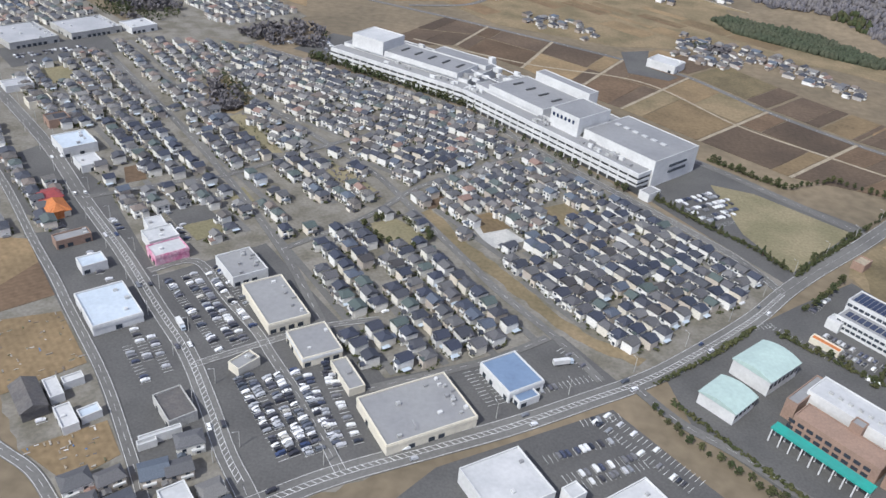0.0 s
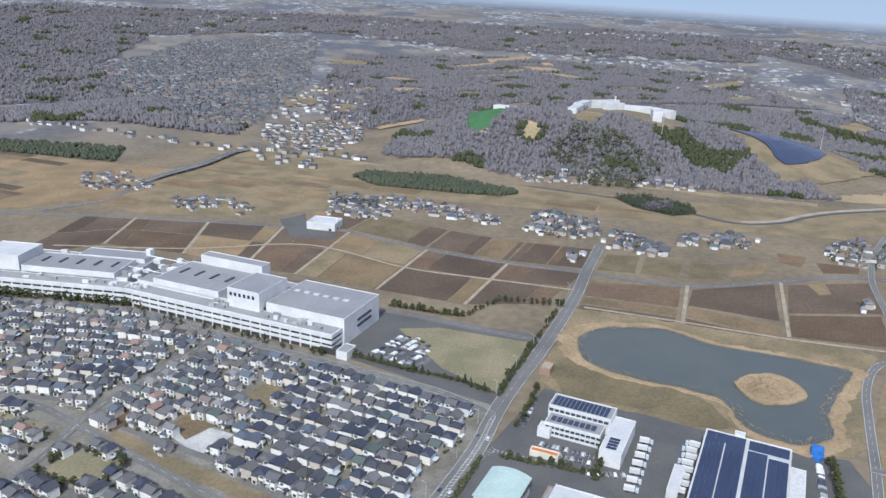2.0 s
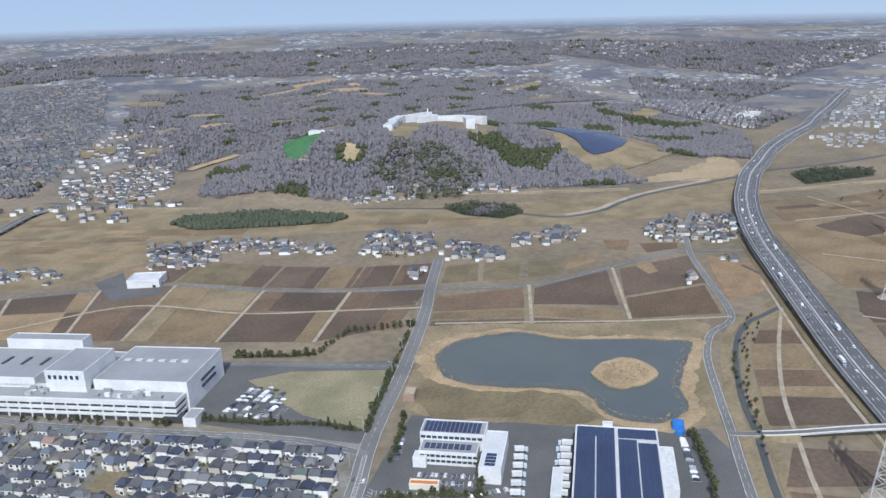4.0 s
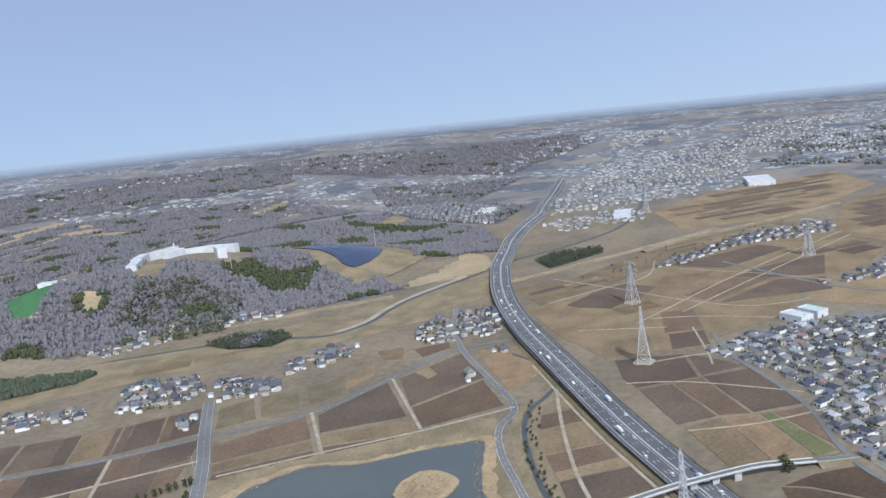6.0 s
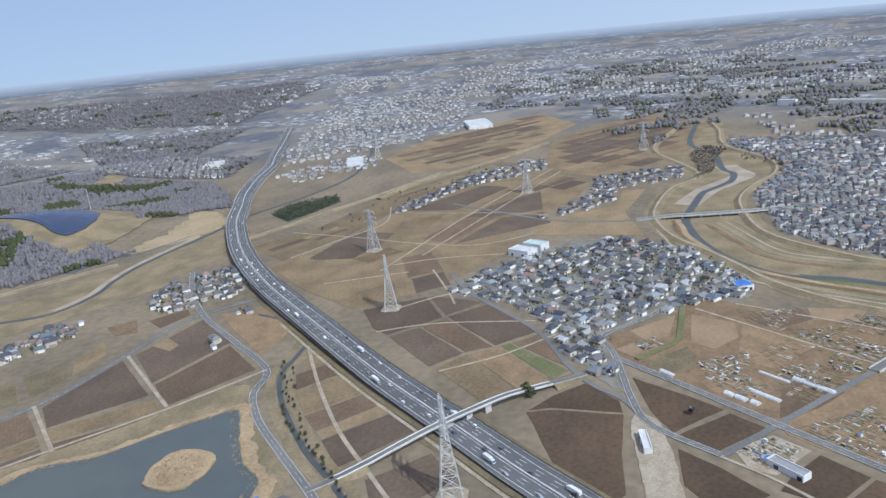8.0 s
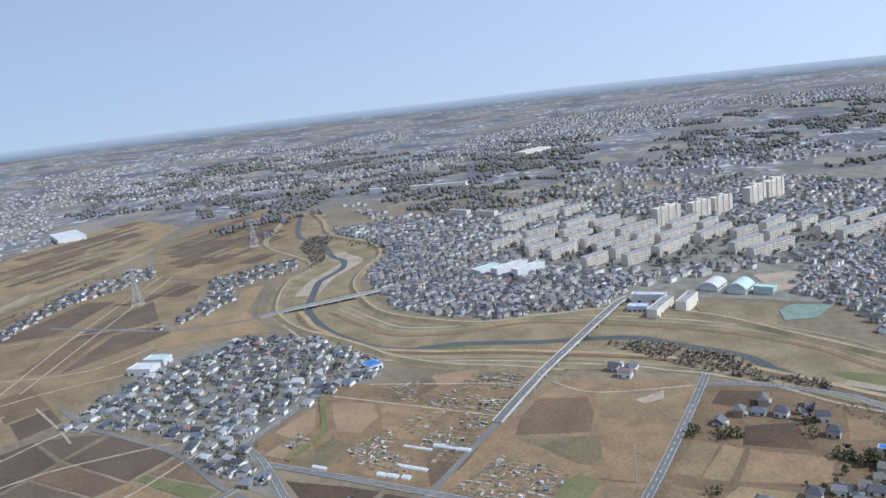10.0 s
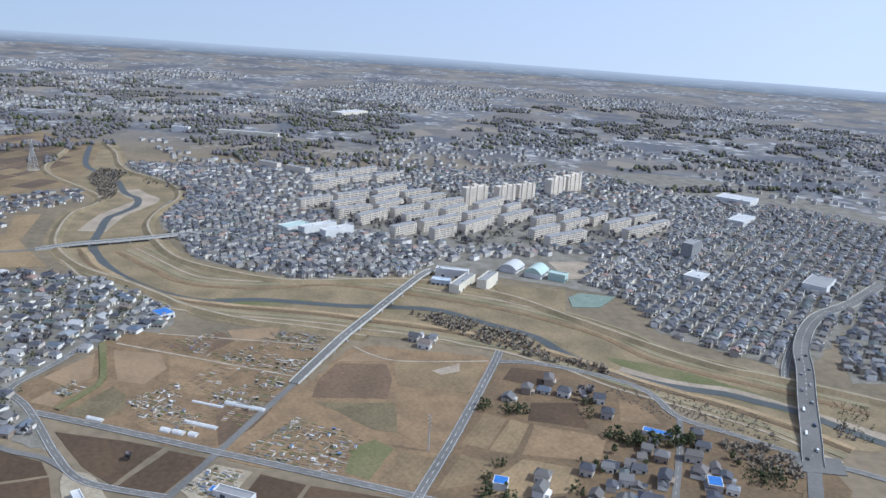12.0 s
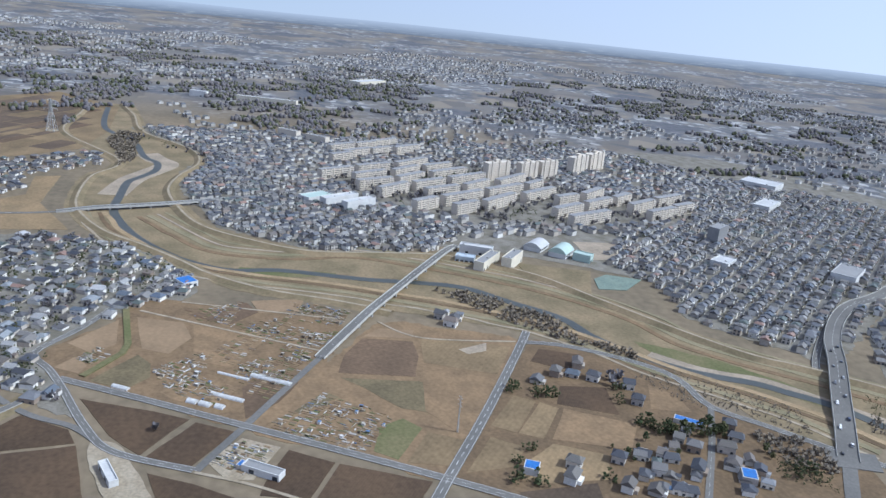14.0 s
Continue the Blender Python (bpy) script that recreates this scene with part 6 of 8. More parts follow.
hr = random.Random(11)
NEWEST = [(206, 459), (246, 410), (280, 388), (374, 474), (322, 541), (292, 570), (266, 556), (262, 545)]
MIDDLE = [(58, 472), (104, 404), (120, 376), (140, 350), (156, 344), (205, 370), (232, 394), (203, 440), (168, 478), (148, 512), (112, 498)]
near = lattice(NEWEST, -48, 8.9, 24, hr, skip=.05) + lattice(MIDDLE, -52, 10.2, 27, hr, skip=.08, jitter=1.2)
UPPER = [([(-222, 668), (-120, 562), (-62, 500), (-30, 460), (20, 440), (58, 474), (68, 480), (56, 525), (-72, 675), (-175, 800), (-205, 740)], -47, 10.2, 29, .1, 1.6),
         ([(-175, 800), (-72, 675), (56, 525), (112, 505), (121, 522), (116, 537), (57, 590), (22, 580), (-26, 636), (-20, 646), (-7, 682), (-54, 732), (-60, 815)], -47, 9.6, 27, .08, 1.2),
         ([(-60, 815), (-54, 732), (-7, 682), (-14, 648), (35, 584), (57, 596), (119, 540), (178, 585), (225, 640), (175, 698), (98, 738), (14, 784)], -29, 9.4, 25, .07, 1.6),
         ([(121, 528), (147, 518), (206, 463), (262, 548), (290, 574), (225, 640), (180, 586), (143, 545)], -48, 9.4, 25, .1, 1.5)]
BLOCKED += [[(-64, 703), (-54, 732), (-7, 682), (-20, 646), (-41, 648)], [(-28, 634), (22, 578), (37, 584), (-14, 650)], [(57, 592), (80, 574), (116, 540), (121, 528), (83, 550)], [(-63, 532), (-53, 540), (-41, 519), (-52, 510)], [(4, 464), (19, 476), (33, 464), (19, 449)], [(15, 514), (25, 523), (38, 506), (30, 494)],
            [(-214, 694), (-195, 714), (-169, 688), (-186, 666)], [(-15, 481), (9, 493), (23, 478), (4, 460)], [(-125, 553), (-108, 535), (-92, 552), (-110, 572)], [(184, 520), (198, 529), (213, 508), (193, 495)]]
far_rows = []
for poly, deg, pitch, period, skip, jit in UPPER:
    far_rows += lattice(poly, deg, pitch, period, hr, skip=skip, jitter=jit, warp=6)
far_rows.sort(key=lambda p: p[0] * .45 - p[1])
NEAR_MOST = 300
extra = [p for p in far_rows if p[1] < 600]
take = max(0, NEAR_MOST - len(near))
near, rest = near[:NEAR_MOST] + extra[:take], near[NEAR_MOST:] + extra[take:] + [p for p in far_rows if p[1] >= 600]
for i, (x, y, deg) in enumerate(near):
    o = HOUSE[i % len(HOUSE)]
    if i < len(HOUSE):
        o.matrix_basis = pose(x, y, .05, 0, 0, deg)
    else:
        copy_thing(o, pose(x, y, .05, 0, 0, deg))
lane = Solid()
for i, run in enumerate(estate_lanes):
    lane.ribbon(run, 4.4, .16 + .004 * (i % 40), skirt=.3)
setting("estate_lanes", lane, M["road"], "narrow grey lanes between house rows", "lane")


def many_houses(name, places, rnd, label, tall=1.0, plain=False, size=(7, 10.5), mats=None, glass=True, wings=False):
    """Small houses joined into one mesh: walls, roofs, window panes."""
    s = Solid()
    for x, y, deg in places:
        z0 = rise_of(x, y) - .4
        w, d = rnd.uniform(*size), rnd.uniform(size[0] * .85, size[1] * .9)
        h = (rnd.uniform(5.2, 6.0) if rnd.random() < .8 else rnd.uniform(2.8, 3.4)) * tall
        s.box(x, y, z0, z0 + h + .4, w, d, deg)
        s.gable(x, y, z0 + h + .4, w, d, rnd.uniform(1.4, 2.2), deg, .4, slot=1, hip=rnd.choice([0.2, .4, 2, 3]))
        at = axes_frame(x, y, deg)
        if wings:
            q = rnd.choice([-1, 1])
            ww, wd, wh = rnd.uniform(2.6, 4.4), rnd.uniform(1.4, 3.0), rnd.choice([2.7, 2.9, h - .6])
            px, py = at(q * (w / 2 - ww / 2), -d / 2 - wd / 2)
            s.box(px, py, z0, z0 + wh + .4, ww, wd, deg)
            px, py = at(q * (w / 2 - ww / 2), -d / 2 - wd / 2 + .4)
            s.gable(px, py, z0 + wh + .4, wd + .8, ww, 1.0, deg + 90, .3, slot=1)
            if h > 4:
                px, py = at(-q * w * .22, -d / 2 - .5)
                s.box(px, py, z0 + 3.0, z0 + 4.0, w * .45, 1.0, deg, slot=3)
        if glass:
            for f in (-.25, .25):
                for z in (.9, 3.6):
                    for side in (-1, 1):
                        px, py = at(w * f, side * (d / 2 + .02))
                        if z + 1.6 < h:
                            s.box(px, py, z0 + z, z0 + z + 1.5, 1.7, .16, deg, slot=2)
    return stuff(name, s, (mats or [M["wall_i"], M["roof_i"], M["glass"]]) + [M["white"]], label, "houses")


OLD = [M["wall_i"], M["roof_old"], M["glass"]]
many_houses("estate_houses", rest, hr, "dense rows of small two-storey houses", size=(6.2, 8.6), mats=OLD, wings=True)
# houses west of the shopping road
west = lattice([(-190, 590), (-120, 510), (-96, 500), (-60, 445), (-150, 400), (-330, 560), (-420, 640), (-420, 780), (-310, 770), (-260, 700)], -48, 11, 28, hr, skip=.15, jitter=1.5)
many_houses("roadside_houses", west, hr, "scattered houses west of the shopping road", mats=OLD, wings=True)
drive_rnd = random.Random(77)
ports, walls_, own_cars = Solid(), Solid(), []
for x, y, deg, side in DRIVES:
    if not free(x, y, 2.0):
        continue
    at, q = axes_frame(x, y, deg), drive_rnd.random()
    if q < .6:
        own_cars.append((x, y, .05, deg + drive_rnd.uniform(-4, 4)))
    if q > .42 and q < .72:
        ports.box(x, y, 2.25, 2.4, 4.8, 2.5, deg)
        for u in (-2.1, 2.1):
            px, py = at(u, 1.1)
            ports.bar((px, py, 0), (px, py, 2.3), .12)
    if drive_rnd.random() < .7:
        px, py = at(-side * 2.6, 4.6)
        walls_.box(px, py, 0, drive_rnd.uniform(.8, 1.5), .2, 5.5, deg)
    if drive_rnd.random() < .4:
        px, py = at(side * 4.2, drive_rnd.uniform(1, 6))
        walls_.box(px, py, 0, drive_rnd.uniform(1.6, 2.2), drive_rnd.uniform(1.2, 2.2), drive_rnd.uniform(1.2, 2.4), deg)
stuff("carports", ports, M["rooflight"], "pale carports beside the houses", "carports")
stuff("garden_walls", walls_, M["concrete"], "low block walls and sheds in house yards", "garden walls")
corner = [(66, 268, 30), (75, 271, 32), (74, 286, 30), (38, 258, 40), (50, 262, 42), (46, 248, 38), (60, 250, 42), (92, 262, 40), (98, 254, 36)]
many_houses("corner_houses", corner, hr, "cluster of houses by the shopping road", size=(9, 12), wings=True, mats=OLD)


def cluster(poly, n, rnd, gap=11.0, deg=-40, room=3.0):
    xs, ys = [p[0] for p in poly], [p[1] for p in poly]
    got = []
    for _ in range(n * 30):
        if len(got) >= n:
            break
        x, y = rnd.uniform(min(xs), max(xs)), rnd.uniform(min(ys), max(ys))
        if inside(x, y, poly) and free(x, y, room) and all((x - a) ** 2 + (y - b) ** 2 > gap * gap for a, b, _ in got[-400:]):
            got.append((x, y, deg + rnd.choice([0, 90]) + rnd.uniform(-8, 8)))
    return got


def farmhouse_kind(k):
    rnd = random.Random(300 + k)
    w, d, h = rnd.uniform(7.5, 11), rnd.uniform(6, 8), rnd.choice([3.2, 5.4, 5.6])
    top = part("farmhouse", Solid().box(0, 0, 0, h, w, d), M["dullwall_one"])
    part("roof", Solid().gable(0, 0, h, w, d, 2.8, 0, .8, hip=rnd.choice([.3, 2, 3])), M["roof_old_one"], top)
    part("lean_to", Solid().box(w * .1, -d / 2 - 1.2, 0, 2.5, w * .6, 2.4), M["dullwall_one"], top)
    for f in (-.3, 0, .3):
        part("window", Solid().box(w * f, d / 2 + .03, .5, 2.3, 1.8, .14), M["glass"], top) if f else None
    return tagged(top, "tile-roofed farmhouse with a lean-to", "farmhouse", "hamlet farmhouses")


OLDER = [M["dullwall"], M["roof_old"], M["glass"]]
FARM = [farmhouse_kind(k) for k in range(6)]
HAMLETS = [([(598, 735), (612, 722), (604, 712), (594, 722)], 2), ([(780, 538), (792, 530), (786, 522)], 1), ([(862, 545), (876, 540), (868, 530)], 1), ([(884, 672), (948, 686), (1017, 637), (955, 583), (915, 580), (880, 604), (862, 638)], 24), ([(629, 877), (666, 887), (698, 828), (660, 780), (617, 782), (600, 831)], 20),
           ([(693, 801), (715, 720), (695, 698), (658, 738)], 13), ([(775, 736), (818, 751), (831, 725), (807, 698), (769, 712)], 9), ([(754, 753), (781, 748), (758, 724), (736, 729)], 4), ([(782, -135), (775, -153), (757, -150), (759, -130)], 3)]
fr = random.Random(5)
fi = 0
for poly, n in HAMLETS:
    for x, y, deg in cluster(poly, n, fr, 10.5, -45):
        o = FARM[fi % len(FARM)]
        if fi < len(FARM):
            o.matrix_basis = pose(x, y, rise_of(x, y) + .05, 0, 0, deg)
        else:
            copy_thing(o, pose(x, y, rise_of(x, y) + .05, 0, 0, deg))
        fi += 1
    many_houses("farm_sheds", [(x + fr.choice([-9, 9]), y + fr.uniform(-8, 8), deg) for x, y, deg in cluster(poly, n, fr, 9, -45)], fr, "small sheds beside farmhouses", size=(3.5, 7), tall=.7, mats=[M["mixwall"], M["farroof"], M["glass"]], glass=False)
HAMLET_SPOTS = [(660, -174), (655, -186), (645, -198), (667, -199), (655, -154), (626, -216), (605, -207), (540, -179), (544, -202), (524, -186), (516, -146), (524, -132), (557, -246), (545, -240), (555, -116), (543, -106), (549, -165), (531, -161), (550, -146), (509, -165), (530, -198), (513, -188), (520, -212), (536, -222)]
for x, y in HAMLET_SPOTS:
    if free(x, y, 3):
        copy_thing(FARM[fi % len(FARM)], pose(x, y, .05, 0, 0, -45 + fr.choice([0, 90]) + fr.uniform(-10, 10)))
        fi += 1
shop("blue_house", 559, -88, 9, 9, 5, -40, "white", "bluebright", "house with a bright blue roof among trees", "house", plant_n=0, seed=101, lip=.02)
shop("blue_house", 507, -211, 11, 9, 5, -40, "dullwall_one", "bluebright", "house under a bright blue tarpaulin roof", "house", plant_n=0, seed=102, lip=.02)
M["villageroof"] = mat("village_roof_tiles", (0, 0, 0), palette=ROOFS_OLD + HAZED_ROOFS[:5] + [(.10, .125, .17), (.24, .26, .28), (.30, .30, .30), (.05, .055, .07), (.06, .065, .08), (.40, .40, .41)], by="island", rough=.6, fine=2, spread=.3)
M["hamletroof"] = mat("hamlet_roof_tiles", (0, 0, 0), palette=ROOFS_OLD[:14] + [(.09, .14, .22), (.30, .31, .33), (.38, .38, .39), (.22, .23, .25)], by="island", rough=.6, fine=2, spread=.3)
VILLAGE = [(915, 333), (966, 312), (1005, 284), (1038, 251), (1046, 201), (1084, 176), (1037, 99), (941, 49), (879, 54), (872, 91), (856, 113), (832, 144), (799, 167), (730, 152), (700, 149), (728, 173), (782, 209), (835, 227), (873, 256), (900, 301)]
many_houses("village_houses", cluster(VILLAGE, 235, fr, 9.8, -35, 2), fr, "crowded village of tile-roofed houses", size=(6.5, 11.5), tall=.68, mats=[M["mixwall"], M["villageroof"], M["glass"]], wings=True)
SIDE = [([(420, 1038), (461, 1020), (492, 1003), (458, 915), (412, 925), (395, 950)], 36), ([(486, 995), (522, 981), (584, 886), (569, 855), (532, 890), (482, 948)], 34), ([(213, 1060), (277, 1071), (310, 990), (294, 970), (222, 1019)], 18), ([(122, 1232), (182, 1218), (204, 1130), (165, 1105), (124, 1138)], 22), ([(1244, 513), (1317, 492), (1488, 444), (1630, 330), (1523, 306), (1417, 427), (1298, 468)], 80), ([(1182, 285), (1309, 215), (1424, 216), (1478, 88), (1400, 81), (1330, 180), (1243, 188)], 70), ([(-399, 1413), (-230, 1486), (-120, 1262), (-254, 1322)], 60),
        ([(427, 1560), (620, 1560), (562, 1377), (448, 1310), (400, 1420)], 110), ([(-500, 1500), (-380, 1530), (-260, 1300), (-360, 1250)], 60), ([(710, 1085), (790, 1045), (830, 1020), (800, 1005), (700, 1050)], 16), ([(860, 1000), (940, 955), (920, 935), (850, 980)], 10)]
for poly, n in SIDE:
    many_houses("hamlet_houses", cluster(poly, n, fr, 11, -40), fr, "hamlet of small tile-roofed houses", size=(6.5, 11.5), tall=.72, mats=OLDER, wings=True)
BLOCKED.append(beside(LEVEE_W, -12) + beside(LEVEE_E, 14)[::-1])
TOWN_N = [(1202, 0), (1120, -8), (1074, -10), (1016, -58), (962, -100), (950, -160), (945, -200), (985, -262), (1010, -330), (1060, -230), (1130, -215), (1223, -150), (1330, -110), (1414, -134), (1500, -60), (1687, 0), (1560, 40), (1420, -60), (1330, -20)]
TOWN_E = [(873, -385), (800, -395), (722, -364), (640, -395), (610, -420), (640, -480), (680, -600), (720, -720), (900, -1060), (1106, -980), (1106, -759), (998, -634), (960, -470)]
del estate_lanes[:]
many_houses("town_houses", lattice(TOWN_N, -70, 10, 24, fr, skip=.15, jitter=2.0), fr, "dense town of small houses beyond the river", size=(5.8, 9.5), wings=True, mats=[M["townwall"], M["townroof"], M["glass"]])
many_houses("town_houses", lattice(TOWN_E, -61.5, 10.6, 27, fr, skip=.12, jitter=1.0), fr, "dense town of small houses beyond the river", size=(5.8, 9.0), wings=True, mats=[M["townwall"], M["townroof"], M["glass"]])
lane = Solid()
for i, run in enumerate(estate_lanes):
    lane.ribbon(run, 4.4, .16 + .004 * (i % 40), skirt=.3)
setting("town_lanes", lane, M["road"], "narrow grey lanes of a town", "lane")
many_houses("town_houses", lattice([(575, -440), (632, -500), (656, -545), (688, -625), (728, -735), (890, -1068), (780, -1060), (600, -800), (520, -560)], -38, 10, 25, fr, lanes=False, skip=.13, jitter=2), fr, "dense town of small houses beside the viaduct", size=(5.8, 9.5), mats=[M["townwall"], M["townroof"], M["glass"]])
for poly, n in HAMLETS[3:8]:
    many_houses("hamlet_houses", cluster([(x + 6, y + 4) for x, y in poly], n + 4, fr, 11, -40), fr, "small tile-roofed houses among farmhouses", size=(5.5, 9.5), tall=.72, mats=OLDER, wings=True)
many_houses("hamlet_houses", cluster([(566, -178), (562, -215), (545, -212), (500, -240), (480, -180), (526, -136)], 18, fr, 10, -45), fr, "low tile-roofed houses with some blue roofs", size=(5.5, 10), tall=.7, mats=[M["mixwall"], M["hamletroof"], M["glass"]], wings=True)
NORTH_TOWN = [(110, 2500), (440, 3100), (900, 3100), (620, 2050), (400, 1540), (300, 1520), (230, 1850)]
# walls here take the haze-muted roof greys
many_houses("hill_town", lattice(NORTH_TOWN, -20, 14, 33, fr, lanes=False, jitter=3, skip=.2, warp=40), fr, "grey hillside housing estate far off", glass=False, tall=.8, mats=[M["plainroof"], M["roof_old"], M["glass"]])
many_houses("hamlet_houses", cluster([(456, 1665), (638, 2042), (784, 2033), (628, 1566), (429, 1158), (347, 1308)], 130, fr, 15, -30), fr, "houses scattered up a wooded valley", size=(8, 13), mats=OLDER, glass=False)
for foot in ([(8, 1636), (130, 1510), (268, 1391), (400, 1300), (531, 1213)], [(779, 1049), (860, 990), (940, 939)]):
    many_houses("hamlet_houses", [(x + fr.uniform(-14, 14), y + fr.uniform(-6, 14), d_ + fr.choice([0, 90])) for x, y, z, d_ in along(beside(foot, 16), 17)], fr, "houses strung along the foot of the hills", size=(8, 13), mats=OLDER)
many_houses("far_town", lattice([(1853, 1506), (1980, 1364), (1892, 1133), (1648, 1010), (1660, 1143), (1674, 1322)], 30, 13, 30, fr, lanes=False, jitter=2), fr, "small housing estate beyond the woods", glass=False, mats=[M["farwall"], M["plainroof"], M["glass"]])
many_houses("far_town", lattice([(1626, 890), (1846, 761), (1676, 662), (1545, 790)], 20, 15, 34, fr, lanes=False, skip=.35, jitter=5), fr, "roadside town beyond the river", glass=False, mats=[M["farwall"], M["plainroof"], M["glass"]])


TOWN_MID = [(1215, 0), (1330, -10), (1420, -60), (1500, -50), (1690, 10), (1640, -150), (1560, -420), (1480, -760), (1330, -1050), (1110, -1010), (1106, -770), (1000, -650), (960, -480), (985, -275), (1010, -335), (1060, -235), (1130, -215), (1223, -150), (1330, -110)]
AREA = [(1290, -190), (1341, -372), (1388, -470), (1240, -480), (1150, -560), (1068, -692), (1000, -640), (990, -548), (1000, -409), (1030, -330), (1056, -300), (1120, -240), (1185, -225)]
BLOCKED.append(AREA)
BLOCKED += [[(945, -394), (922, -470), (861, -445), (883, -374)], [(892, -283), (851, -350), (793, -308), (840, -271)], [(1170, -140), (1185, -215), (1110, -205), (1100, -150)]]
many_houses("town_houses", lattice(TOWN_MID, -72, 12, 26, fr, lanes=False, skip=.15, jitter=3, warp=30), fr, "wide town of small houses round the apartment blocks", glass=False, mats=[M["townwall"], M["townroof"], M["glass"]])
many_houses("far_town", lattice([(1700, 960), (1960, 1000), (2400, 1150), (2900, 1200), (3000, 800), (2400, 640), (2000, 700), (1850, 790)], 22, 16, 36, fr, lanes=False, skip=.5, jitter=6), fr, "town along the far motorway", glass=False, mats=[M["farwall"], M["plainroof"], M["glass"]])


def scatter(n, poly, rnd, gap_noise=.0022, cut=.0):
    xs, ys = [p[0] for p in poly], [p[1] for p in poly]
    out = []
    for _ in range(n):
        x, y = rnd.uniform(min(xs), max(xs)), rnd.uniform(min(ys), max(ys))
        if inside(x, y, poly) and noise.noise((x * gap_noise, y * gap_noise, 1.7)) > cut:
            out.append((x, y, rnd.choice([20, -70]) + rnd.uniform(-6, 6)))
    return out


FAR_EAST = [(1640, -100), (1560, -420), (1480, -760), (1330, -1050), (1080, -1030), (1000, -1300), (1300, -2300), (2600, -2500), (3500, -1300), (3850, 300), (3600, 1500), (2500, 1150), (2000, 1000), (1900, 700), (2300, 500), (2600, 100), (2000, -60)]
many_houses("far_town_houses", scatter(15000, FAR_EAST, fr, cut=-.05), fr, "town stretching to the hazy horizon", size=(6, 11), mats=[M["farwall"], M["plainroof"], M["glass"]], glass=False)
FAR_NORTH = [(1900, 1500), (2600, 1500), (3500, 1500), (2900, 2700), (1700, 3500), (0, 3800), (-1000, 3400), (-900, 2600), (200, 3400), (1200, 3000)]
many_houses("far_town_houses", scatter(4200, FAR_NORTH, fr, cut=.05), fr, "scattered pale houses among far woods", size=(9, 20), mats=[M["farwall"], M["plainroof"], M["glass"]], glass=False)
for NW, deg in (([(-430, 860), (-400, 960), (-290, 925), (-239, 857), (-300, 783), (-400, 770)], -38), ([(-252, 1046), (-178, 1088), (-42, 956), (-100, 874), (-160, 960)], -38), ([(-180, 966), (-160, 930), (-120, 895), (-100, 874), (-160, 960)], -38)):
    many_houses("far_west_houses", lattice(NW, deg, 10, 25, fr, lanes=False, skip=.06, jitter=1.2), fr, "dense rooftops beyond the large stores", mats=OLD, size=(6.5, 9))

# ---- apartment slabs ----
def slab(length, storeys, deep=10.0):
    h = storeys * 2.8 + .6
    t = thing("apartment_block", "long beige five-storey apartment block with balconies", "apartment block", "apartment slabs")
    body = part("wall", Solid().box(0, 0, 0, h, length, deep), M["apt"], t)
    part("roof", Solid().box(0, 0, h - .05, h + .5, length + .3, deep + .3), M["roofgrey"], t)
    for k in range(storeys):
        part("balcony", Solid().box(0, -deep / 2 - .6, k * 2.8 + .7, k * 2.8 + 2.3, length - 1, 1.2), M["apt"], t)
    part("glazing", Solid().box(0, -deep / 2 - .02, .8, h - .6, length - 1, .2), M["glass"], t)
    n = max(2, int(length / 14))
    for i in range(n):
        part("stair_tower", Solid().box(-length / 2 + length * (i + .5) / n, -deep / 2 - .7, 0, h + .9, 1.6, 1.6), M["apt"], t)
    return t


SLABS = {n: slab(n, 5) for n in (42, 58, 74)}
used = set()
apts = random.Random(21)
D_APT = -72
ua, na = (math.cos(radians(D_APT)), math.sin(radians(D_APT))), (-math.sin(radians(D_APT)), math.cos(radians(D_APT)))
for j in range(-12, 13):
    v = j * 38 + 8
    u = -420.0 + apts.uniform(0, 30)
    while u < 420:
        n = apts.choice([42, 58, 58, 74])
        x, y = 1150 + ua[0] * (u + n / 2) + na[0] * v, -430 + ua[1] * (u + n / 2) + na[1] * v
        ends = [(x + ua[0] * n * f, y + ua[1] * n * f) for f in (-.4, .4)]
        if all(inside(*e, AREA) for e in ends) and apts.random() > .06:
            m = pose(x, y, 0, 0, 0, D_APT + apts.choice([0, 0, 4, -5, 9]))
            if n in used:
                copy_thing(SLABS[n], m)
            else:
                SLABS[n].matrix_basis = m
                used.add(n)
        u += n + apts.uniform(7, 14)
for i, (x, y) in enumerate([(1420, -300), (1432, -345), (1465, -290), (1478, -335), (1500, -380), (1392, -262), (1445, -400)]):
    copy_thing(SLABS[42 if i % 2 else 58], pose(x, y, 0, 0, 0, D_APT + 4))


def tower(x, y, deg, length, h):
    t = thing("apartment_tower", "tall grey-white apartment tower", "apartment tower", "apartment towers", pose(x, y, 0, 0, 0, deg))
    part("wall", Solid().box(0, 0, 0, h, length, 13), M["apt"], t)
    for k in range(int(h / 2.9)):
        part("balcony", Solid().box(0, -6.9, k * 2.9 + .9, k * 2.9 + 1.9, length - 6, 1.0), M["apt"], t)
    for f in (-.33, 0, .33):
        part("stair_tower", Solid().box(length * f, -7, 0, h + 3, 3, 2), M["apt"], t)
    part("roof_house", Solid().box(0, 1, h, h + 4, 8, 6), M["apt"], t)


